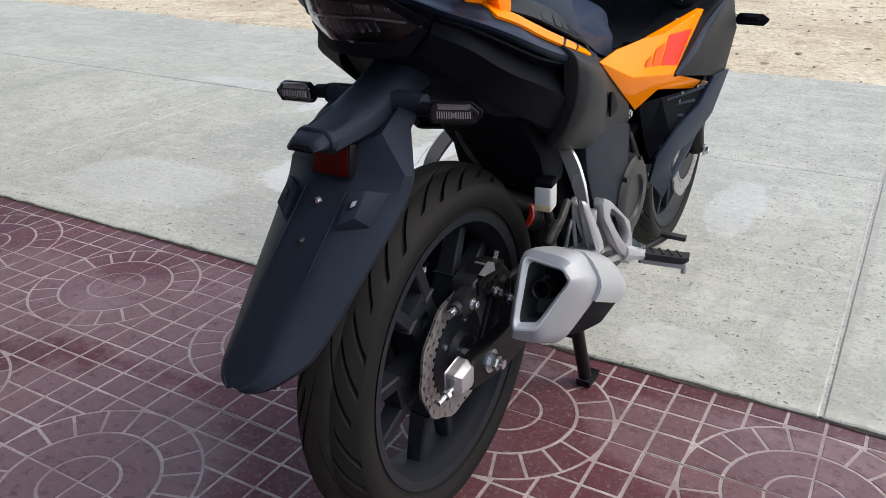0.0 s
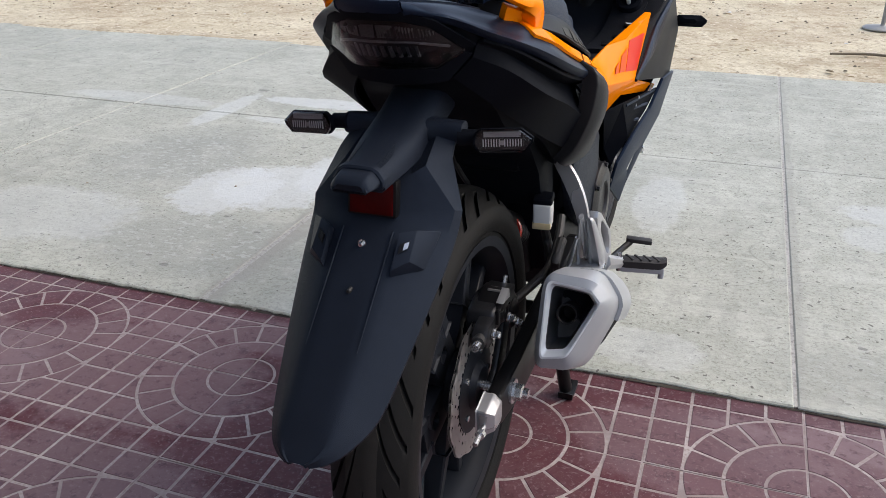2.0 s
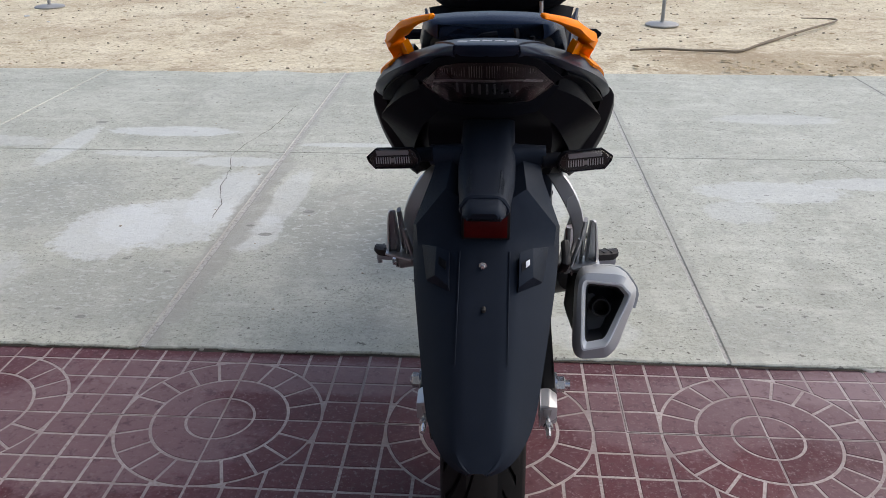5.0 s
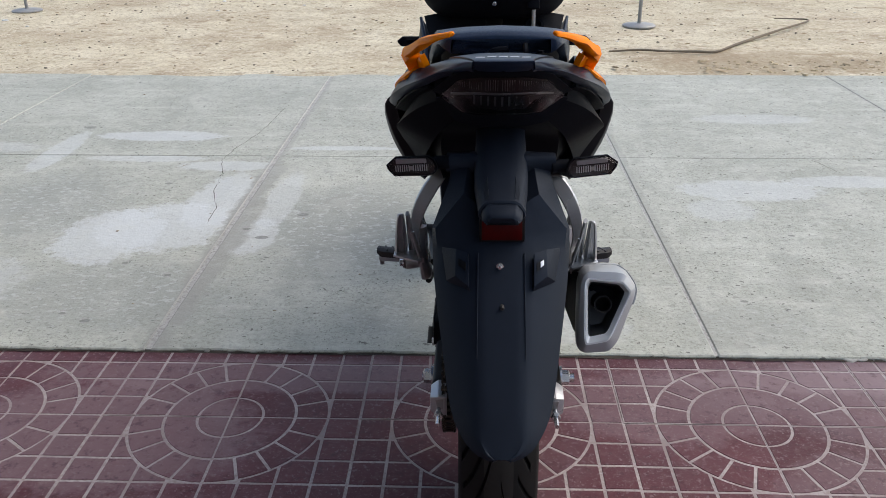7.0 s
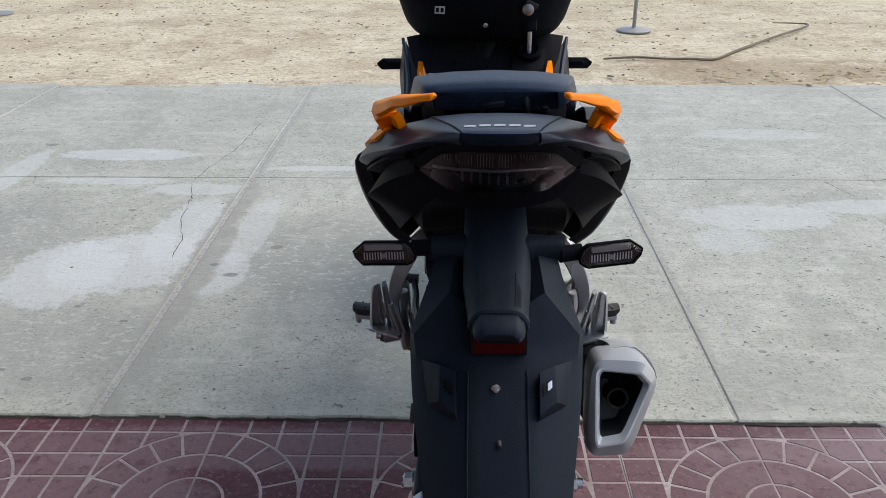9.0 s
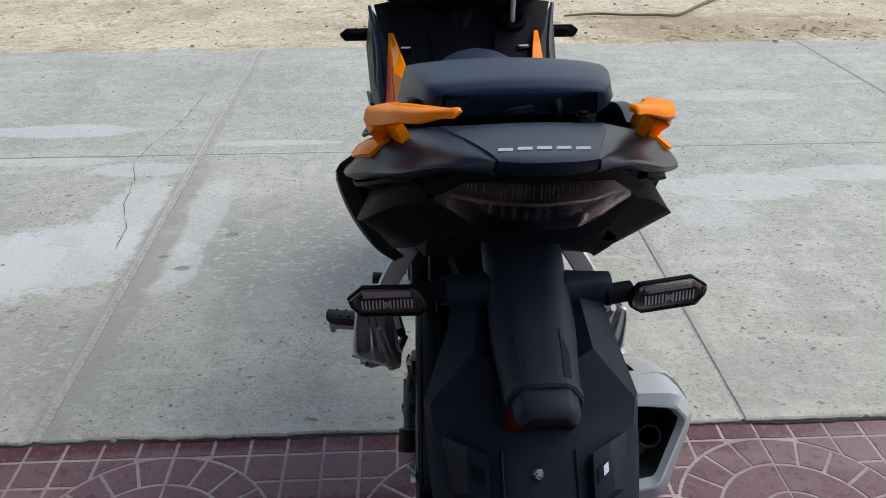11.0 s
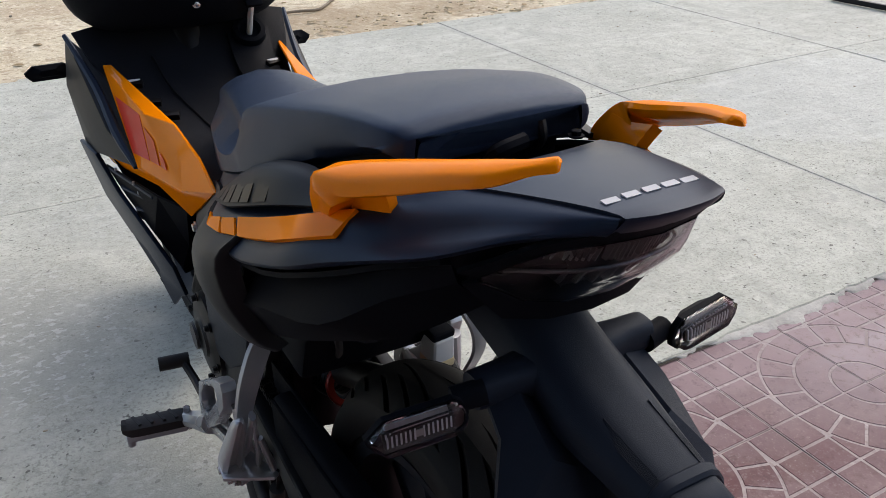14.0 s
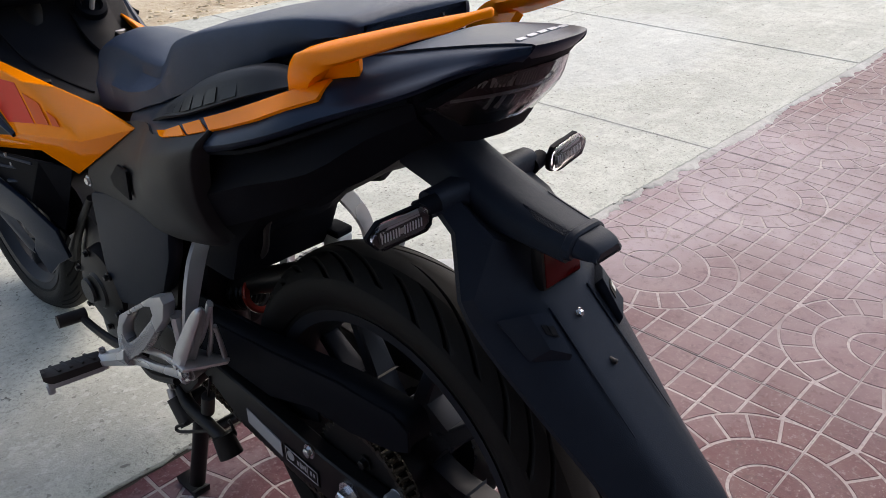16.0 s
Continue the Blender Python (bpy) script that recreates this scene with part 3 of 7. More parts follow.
for k in range(5):
    t = 2 * math.pi * k / 5 + 0.5
    hexbolt("sprocket_nut", (-0.084, 0.045 * math.cos(t), AX + 0.045 * math.sin(t)), 0.007, -0.01, rear_wheel, mat=STEELBLACK)

front_wheel = wheel("front_wheel", 1.278, 0.29, 0.289, 0.044, 0.226, 14, "black cast alloy front wheel")
drilled_disc("brake_disc", 1.278, 0.29, 0.062, 0.09, 0.135, 36, front_wheel)
part("disc_carrier", lathe([(0.05, 0.03), (0.058, 0.095), (0.062, 0.095), (0.064, 0.03), (0.05, 0.03)], (0, 1.278, 0.29), 40), RIM, front_wheel)


def chain():
    """Roller chain round the rear sprocket and along both runs."""
    r, pts = 0.09, []
    for i in range(25):
        a = radians(88 + 184 * i / 24)
        pts.append((r * math.cos(a), AX + r * math.sin(a)))
    path = [(0.45, 0.375)] + [(0.45 - 0.45 * i / 30, 0.375 + (AX + r - 0.375) * i / 30) for i in range(1, 30)] + pts + [(0.45 * i / 30, AX - r + 0.06 * i / 30) for i in range(1, 31)]
    bm = bmesh.new()
    run, acc = [], 0.0
    for (a, b), (c, d) in zip(path, path[1:]):
        ln = math.hypot(c - a, d - b)
        while acc < ln:
            run.append((a + (c - a) * acc / ln, b + (d - b) * acc / ln, math.atan2(d - b, c - a)))
            acc += 0.0127
        acc -= ln
    for i, (y, z, a) in enumerate(run):
        m = Matrix.Translation((-0.08, y, z)) @ Matrix.Rotation(a, 4, "X")
        wide = 0.009 if i % 2 else 0.0065
        for s in (-1, 1):
            pl = prism([(-0.0085, -0.003), (-0.006, -0.0055), (-0.001, -0.004), (0.004, -0.0055), (0.0085, -0.003), (0.0085, 0.003), (0.004, 0.0055), (-0.001, 0.004), (-0.006, 0.0055), (-0.0085, 0.003)],
                       s * wide - 0.001, s * wide + 0.001, 0)
            pl.transform(m)
            join(bm, pl)
        ro = lathe([(-0.011, 0.0), (-0.011, 0.0042), (0.011, 0.0042), (0.011, 0.0)], (0, 0, 0), 8)
        ro.transform(m)
        join(bm, ro)
    return part("chain", bm, CHAIN, bike, "oiled black roller chain")


chain()

# swing arm, axle hardware, chain guard
swing = part("swing_arm", rod((-0.1, 0.46, 0.335), (0.1, 0.46, 0.335), 0.03, 16), STEELBLACK, bike, "black steel swing arm")
for s in (-1, 1):
    arm = prism([(0.47, 0.365), (0.33, 0.358), (0.16, 0.345), (0.05, 0.334), (-0.03, 0.333), (-0.056, 0.332), (-0.064, 0.32), (-0.064, 0.294), (-0.056, 0.28), (0.05, 0.26), (0.16, 0.262), (0.26, 0.282), (0.33, 0.318), (0.47, 0.3)], s * 0.084 , s * 0.108, 0.006, segments=3)
    part("arm", arm, STEELBLACK, swing)
    adj = part("chain_adjuster", bevelled(loft([[(s * x, y, z) for y, z in ring] for x, ring in (
        (0.082, [(-0.096, 0.327), (-0.058, 0.334), (-0.05, 0.328), (-0.05, 0.292), (-0.058, 0.284), (-0.096, 0.291)]),
        (0.097, [(-0.098, 0.328), (-0.058, 0.335), (-0.048, 0.328), (-0.048, 0.292), (-0.058, 0.283), (-0.098, 0.29)]),
        (0.109, [(-0.092, 0.323), (-0.062, 0.328), (-0.056, 0.323), (-0.056, 0.298), (-0.062, 0.292), (-0.092, 0.296)]))]), 0.002, 2, 25), ALLOY, swing, "silver chain adjuster block", angle=25)
    part("recess", facets([(s * 0.1005, -0.0978, 0.322), (s * 0.087, -0.0992, 0.323), (s * 0.088, -0.099, 0.304), (s * 0.098, -0.098, 0.308)], [(0, 1, 2, 3)], 0.002, 0.0006), STEEL, adj)
    part("adjuster_bolt", rod((s * 0.095, -0.138, 0.302), (s * 0.095, -0.09, 0.306), 0.0038), CHROME, adj)
    part("adjuster_nut", lathe([(0, 0.0), (0, 0.0075), (0.008, 0.0075), (0.008, 0)], (s * 0.095, -0.118, 0.303), 6, "y"), CHROME, adj)
    hexbolt("axle_nut", (s * 0.108, -0.004, AX + 0.004), 0.013, s * 0.018, swing)
part("axle", rod((-0.128, -0.004, AX + 0.004), (0.134, -0.004, AX + 0.004), 0.008, 12), CHROME, swing)
guard = part("chain_guard", prism([(0.34, 0.42), (0.27, 0.428), (0.165, 0.442), (0.02, 0.466), (-0.08, 0.474), (-0.105, 0.462), (-0.105, 0.432), (-0.076, 0.418), (0.0, 0.4), (0.075, 0.396), (0.17, 0.362), (0.34, 0.36)], -0.1005, -0.095, 0.003), PLASTIC, bike, "black plastic chain guard")
part("guard_lip", shell([[(-0.098, y, z), (-0.088, y, z + 0.006), (-0.066, y, z + 0.004)] for y, z in ((0.34, 0.418), (0.165, 0.44), (0.02, 0.464), (-0.08, 0.472), (-0.103, 0.462), (-0.104, 0.434))], 0.004, 2), PLASTIC, guard)
part("sticker", prism([(0.222, 0.318), (0.143, 0.304), (0.143, 0.277), (0.222, 0.292)], -0.1095, -0.1083, 0), STICKER, swing, "plain grey sticker")
part("inner_case", prism([(0.42, 0.42), (0.2, 0.44), (0.11, 0.43), (0.1, 0.34), (0.2, 0.3), (0.42, 0.3)], -0.073, -0.068, 0.002), PLASTIC, guard)
plate = part("label_plate", prism([(0.136, 0.306), (0.062, 0.3), (0.062, 0.274), (0.136, 0.277)], -0.1095, -0.1083, 0), BLACKDECAL, swing, "black label with grey outlines")
for a, b in (((0.133, 0.3035), (0.065, 0.2975)), ((0.065, 0.2975), (0.065, 0.2765)), ((0.065, 0.2765), (0.133, 0.2795)), ((0.133, 0.2795), (0.133, 0.3035)), ((0.086, 0.2993), (0.086, 0.2775))):
    part("outline", rod((-0.1096, *a), (-0.1096, *b), 0.0007, 6), STICKER, plate)
part("mark", lathe([(-0.1102, 0.0062), (-0.1102, 0.0078), (-0.1096, 0.0078)], (0, 0.122, 0.2925), 16), STICKER, plate)
for i, (y, h) in enumerate(((0.108, 0.007), (0.102, 0.01), (0.097, 0.006), (0.092, 0.009), (0.08, 0.007), (0.0735, 0.006))):
    part("mark", prism([(y, 0.289 + h / 2), (y - 0.0034, 0.2885 + h / 2), (y - 0.0034, 0.2885 - h / 2), (y, 0.289 - h / 2)], -0.1102, -0.1096, 0), STICKER, plate)
hexbolt("guard_bolt", (-0.108, 0.077, 0.328), 0.007, -0.008, guard)

# rear caliper and its bracket
cal = part("rear_caliper", prism([(0.004, 0.424), (0.012, 0.44), (0.05, 0.447), (0.086, 0.44), (0.112, 0.412), (0.116, 0.378), (0.098, 0.362), (0.088, 0.39), (0.05, 0.404), (0.01, 0.408)], 0.032, 0.072, 0.007, segments=3), ENGINE, bike, "dark metal rear brake caliper")
part("bridge", prism([(0.016, 0.438), (0.05, 0.452), (0.084, 0.444), (0.074, 0.43), (0.03, 0.43)], 0.04, 0.077, 0.003), STEELBLACK, cal)
part("bracket", prism([(0.07, 0.392), (0.098, 0.385), (0.076, 0.31), (0.03, 0.284), (0.0, 0.29), (-0.01, 0.312), (0.04, 0.335)], 0.056, 0.066, 0.004), ENGINE, cal)
part("piston_cover", lathe([(0.07, 0.0), (0.078, 0.012), (0.074, 0.017), (0.064, 0.017)], (0, 0.085, 0.402), 24), STEELBLACK, cal)
part("piston_cover", lathe([(0.07, 0.0), (0.077, 0.01), (0.073, 0.014), (0.064, 0.014)], (0, 0.04, 0.424), 24), STEELBLACK, cal)
part("pin_boot", rod((0.062, 0.014, 0.416), (0.062, -0.026, 0.416), 0.0105, 16, 0.009), PEGRUBBER, cal)
part("side_lug", prism([(0.02, 0.436), (-0.012, 0.43), (-0.022, 0.42), (-0.018, 0.404), (0.004, 0.398), (0.02, 0.404)], 0.05, 0.072, 0.005), ENGINE, cal)
part("slide_pin", rod((0.062, -0.024, 0.416), (0.062, -0.038, 0.416), 0.0055, 12), CHROME, cal)
for i in range(3):
    part("rib", block((0.073, 0.018 + 0.024 * i, 0.43 + 0.002 * i), (0.006, 0.008, 0.02), (0, 0, 0), 0.002), STEELBLACK, cal)
part("bleed_nipple", rod((0.06, 0.082, 0.44), (0.062, 0.086, 0.453), 0.004, 8, 0.003), CHROME, cal)
part("pad_spring", block((0.062, 0.052, 0.449), (0.026, 0.014, 0.004), (-8, 0, 0), 0.001), STEEL, cal)
part("clip_edge", prism([(0.024, 0.446), (0.05, 0.455), (0.054, 0.44), (0.05, 0.442)], 0.068, 0.0785, 0.001), ALLOY, cal)
for y, z in ((0.0, 0.416), (0.104, 0.372), (0.064, 0.403)):
    hexbolt("caliper_bolt", (0.073, y, z), 0.005, 0.01, cal)
part("brake_hose", tube([(0.066, 0.11, 0.4), (0.1, 0.16, 0.43), (0.105, 0.2, 0.46), (0.1, 0.235, 0.48)], 0.0065), PEGRUBBER, cal)
cal.matrix_basis = Matrix.Translation((0.064, 0.062, 0.394)) @ Matrix.Diagonal((1.12, 1.25, 1.15, 1)) @ Matrix.Translation((-0.06, -0.055, -0.41))

# ---- exhaust
muf = part("muffler", smooth_loft([
    [(0.148, 0.085, 0.462), (0.19, 0.086, 0.468), (0.222, 0.086, 0.455), (0.24, 0.085, 0.425), (0.212, 0.05, 0.366), (0.2, 0.034, 0.345), (0.15, 0.04, 0.340), (0.138, 0.055, 0.365)],
    [(0.143, 0.13, 0.445), (0.19, 0.13, 0.45), (0.226, 0.13, 0.435), (0.24, 0.13, 0.4), (0.212, 0.1, 0.342), (0.194, 0.09, 0.326), (0.156, 0.09, 0.326), (0.142, 0.1, 0.355)],
    [(0.15, 0.25, 0.385), (0.19, 0.25, 0.39), (0.224, 0.25, 0.372), (0.236, 0.25, 0.345), (0.208, 0.22, 0.292), (0.19, 0.21, 0.28), (0.154, 0.21, 0.28), (0.142, 0.22, 0.31)],
    [(0.145, 0.29, 0.365), (0.18, 0.29, 0.37), (0.2, 0.29, 0.352), (0.205, 0.29, 0.335), (0.19, 0.27, 0.3), (0.18, 0.27, 0.29), (0.15, 0.27, 0.29), (0.138, 0.27, 0.31)]], 5), PLASTIC, bike, "silver and black stubby exhaust muffler", angle=50)


def cap_ring(corners, n=7, round_off=0.2):
    """A closed outline through five corners, rounded."""
    out = []
    for i in range(5):
        p, a, b = np.array(corners[i]), np.array(corners[i - 1]), np.array(corners[(i + 1) % 5])
        for j in range(n):
            t = j / (n - 1)
            u, e = p + (a - p) * round_off, p + (b - p) * round_off
            out.append(tuple((1 - t) ** 2 * u + 2 * t * (1 - t) * p + t * t * e))
    return out


seam_row = cap_ring([(0.142, 0.11, 0.468), (0.214, 0.115, 0.47), (0.247, 0.11, 0.42), (0.209, 0.035, 0.342), (0.138, 0.05, 0.336)], round_off=0.27)
back_row = cap_ring([(0.14, 0.06, 0.486), (0.214, 0.065, 0.488), (0.2445, 0.072, 0.442), (0.203, 0.012, 0.353), (0.134, 0.014, 0.346)], round_off=0.27)
edge_row = cap_ring([(0.141, 0.036, 0.4925), (0.2125, 0.040, 0.488), (0.239, 0.044, 0.454), (0.197, -0.006, 0.362), (0.138, -0.004, 0.356)], round_off=0.24)
ridge_row = cap_ring([(0.1465, 0.03, 0.4835), (0.2095, 0.031, 0.4765), (0.226, 0.026, 0.4595), (0.189, -0.010, 0.384), (0.147, -0.009, 0.3735)], round_off=0.16)
crest_row = cap_ring([(0.149, 0.0295, 0.480), (0.2085, 0.0305, 0.473), (0.223, 0.0255, 0.4575), (0.1875, -0.0095, 0.387), (0.1495, -0.0085, 0.377)], round_off=0.16)
mouth_row = cap_ring([(0.1535, 0.0365, 0.473), (0.205, 0.039, 0.466), (0.2165, 0.035, 0.4535), (0.185, 0.001, 0.393), (0.154, 0.002, 0.3845)], round_off=0.16)
deep_row = [(0.181 + (x - 0.181) * 0.72, y + 0.045, 0.43 + (z - 0.43) * 0.72 - 0.016) for x, y, z in mouth_row]
cap = part("end_cap", loft([seam_row, back_row, edge_row, ridge_row], caps=False), SILVERDIM, muf, "satin silver end cap", angle=40)
part("mouth_ring", loft([ridge_row, crest_row, mouth_row], caps=False), SILVER, cap, "bright silver mouth ring", angle=25)
bm = loft([mouth_row, deep_row], caps=False)
bm.faces.new(list(bm.verts)[-35:])
part("mouth", bm, SOOT, cap)
outlet = lathe([(0.03, 0.012), (-0.01, 0.012), (-0.012, 0.0135), (-0.012, 0.015), (0.03, 0.015)], (0.179, 0.034, 0.432), 28, "y", Matrix.Rotation(radians(-20), 4, "X"))
part("outlet_pipe", outlet, STEELBLACK, muf)
part("heat_cover", shell([
    [(0.18, 0.097, 0.475), (0.215, 0.1, 0.4735), (0.239, 0.098, 0.449), (0.2485, 0.093, 0.426), (0.243, 0.085, 0.403)],
    [(0.18, 0.15, 0.452), (0.217, 0.155, 0.45), (0.242, 0.153, 0.423), (0.249, 0.15, 0.398), (0.242, 0.14, 0.376)],
    [(0.18, 0.2, 0.426), (0.217, 0.205, 0.422), (0.241, 0.203, 0.398), (0.248, 0.2, 0.374), (0.241, 0.19, 0.352)],
    [(0.18, 0.235, 0.405), (0.213, 0.238, 0.4), (0.236, 0.236, 0.378), (0.244, 0.23, 0.358), (0.24, 0.225, 0.338)]], 0.006, 2), SILVERDIM, muf, "satin silver heat cover", angle=60)
part("exhaust_pipe", tube([(0.15, 0.3, 0.35), (0.13, 0.4, 0.29), (0.1, 0.52, 0.22), (0.06, 0.68, 0.2), (0.03, 0.82, 0.27)], [0.024, 0.022, 0.019, 0.018, 0.018], 14), STEELBLACK, bike, "black exhaust pipe")

# ---- engine, frame, shock
engine = part("engine", smooth_loft([
    [(-0.08, 0.44, 0.26), (0.08, 0.44, 0.26), (0.09, 0.44, 0.34), (0.07, 0.44, 0.42), (-0.07, 0.44, 0.42), (-0.09, 0.44, 0.34)],
    [(-0.1, 0.56, 0.22), (0.1, 0.56, 0.22), (0.112, 0.56, 0.33), (0.09, 0.56, 0.44), (-0.09, 0.56, 0.44), (-0.105, 0.56, 0.33)],
    [(-0.1, 0.70, 0.21), (0.1, 0.70, 0.21), (0.11, 0.70, 0.32), (0.08, 0.70, 0.44), (-0.08, 0.70, 0.44), (-0.105, 0.70, 0.32)],
    [(-0.06, 0.80, 0.24), (0.06, 0.80, 0.24), (0.07, 0.80, 0.34), (0.06, 0.80, 0.46), (-0.06, 0.80, 0.46), (-0.07, 0.80, 0.34)],
    [(-0.055, 0.92, 0.34), (0.055, 0.92, 0.34), (0.06, 0.92, 0.40), (0.05, 0.92, 0.47), (-0.05, 0.92, 0.47), (-0.06, 0.92, 0.40)]], 4), ENGINE, bike, "dark cast engine block", angle=40)
part("left_cover", lathe([(-0.09, 0.078), (-0.112, 0.073), (-0.118, 0.06), (-0.118, 0.034), (-0.122, 0.03), (-0.122, 0.0)], (0, 0.645, 0.34), 40), STEELBLACK, engine)
part("cover_plug", lathe([(-0.126, 0.024), (-0.13, 0.022), (-0.13, 0.0)], (0, 0.665, 0.335), 24), ENGINE, engine)
part("right_cover", lathe([(0.09, 0.092), (0.116, 0.088), (0.124, 0.075), (0.124, 0.05), (0.118, 0.046), (0.118, 0.0)], (0, 0.63, 0.37), 40), ENGINE, engine)
for k in range(6):
    t = 2 * math.pi * k / 6 + 0.3
    hexbolt("cover_bolt", (0.116, 0.63 + 0.083 * math.cos(t), 0.37 + 0.083 * math.sin(t)), 0.005, 0.009, engine, mat=ENGINE)
    hexbolt("cover_bolt", (-0.115, 0.645 + 0.068 * math.cos(t), 0.34 + 0.068 * math.sin(t)), 0.005, -0.009, engine, mat=ENGINE)
frame_bar = part("frame", tube([(0, 1.02, 0.8), (0, 0.9, 0.6), (0, 0.7, 0.52), (0, 0.5, 0.5), (0, 0.42, 0.42), (0, 0.42, 0.3)], 0.028, 12), STEELBLACK, bike, "black steel frame")
for s in (-1, 1):
    part("seat_rail", tube([(s * 0.04, 0.52, 0.52), (s * 0.075, 0.3, 0.62), (s * 0.08, 0.1, 0.72), (s * 0.07, -0.08, 0.8)], 0.013), STEELBLACK, frame_bar)
    part("frame_cover", prism([(0.34, 0.6), (0.47, 0.575), (0.6, 0.538), (0.612, 0.4), (0.607, 0.33), (0.51, 0.362), (0.408, 0.432), (0.37, 0.5)], s * 0.085, s * 0.113, 0.011), FENDER, bike, "dark plastic frame cover")
part("inner_mudguard", prism([(0.33, 0.5), (0.3, 0.66), (0.13, 0.69), (0.1, 0.67), (0.16, 0.63), (0.22, 0.57), (0.25, 0.5)], -0.085, 0.085, 0.012), PLASTIC, bike, "black inner mudguard")
part("centre_spine", prism([(0.62, 0.6), (0.3, 0.68), (0.15, 0.68), (0.2, 0.58), (0.36, 0.5), (0.42, 0.3), (0.52, 0.3), (0.6, 0.45)], -0.055, 0.055, 0.01), PLASTIC, bike)
coil = []
for i in range(90):
    a = i / 90 * 2 * math.pi * 5.5
    f = i / 90
    c = Vector((0.0, 0.33 + 0.085 * f, 0.415 - 0.04 * f))
    u, w = Vector((1, 0, 0)), Vector((0, 0.45, 0.89))
    coil.append(tuple(c + (u * math.cos(a) + w * math.sin(a)) * 0.022))
shock = part("shock_absorber", tube(coil, 0.0055, 8, 2), STEELBLACK, bike, "coil spring shock absorber with a red end ring")
part("damper", rod((0, 0.17, 0.515), (0, 0.43, 0.385), 0.02, 16), STEELBLACK, shock)
for y, z, mat in ((0.322, 0.418, SHOCK), (0.415, 0.378, STEELBLACK)):
    part("spring_seat", lathe([(-0.004, 0.021), (-0.004, 0.029), (-0.002, 0.031), (0.002, 0.031), (0.004, 0.029), (0.004, 0.021), (-0.004, 0.021)], (0, y, z), 28, "y", Matrix.Rotation(radians(-26), 4, "X")), mat, shock)
res = part("brake_fluid_tank", block((0.0885, 0.238, 0.496), (0.031, 0.034, 0.046), (4, 0, 6), 0.006, 3), BOTTLE, bike, "white translucent brake fluid tank with black cap")
part("cap", block((0.0885, 0.238, 0.523), (0.0325, 0.0355, 0.012), (4, 0, 6), 0.005, 3), PLASTIC, res)
part("fluid", block((0.088, 0.238, 0.4805), (0.0315, 0.0345, 0.013), (4, 0, 6), 0.004, 2), AMBER, res)
part("fluid_hose", tube([(0.09, 0.24, 0.475), (0.095, 0.25, 0.44), (0.12, 0.2, 0.42), (0.13, 0.16, 0.45), (0.13, 0.2, 0.47)], 0.008), PEGRUBBER, res)
for i in range(6):
    y = 0.24 + 0.045 * i
    part("cable", tube([(-0.05 + 0.02 * i, 0.16, 0.66), (-0.055 + 0.022 * i, y * 0.8, 0.6), (-0.04 + 0.018 * i, y, 0.53), (-0.03 + 0.01 * i, y + 0.12, 0.46)], 0.0045, 8), PEGRUBBER, bike)


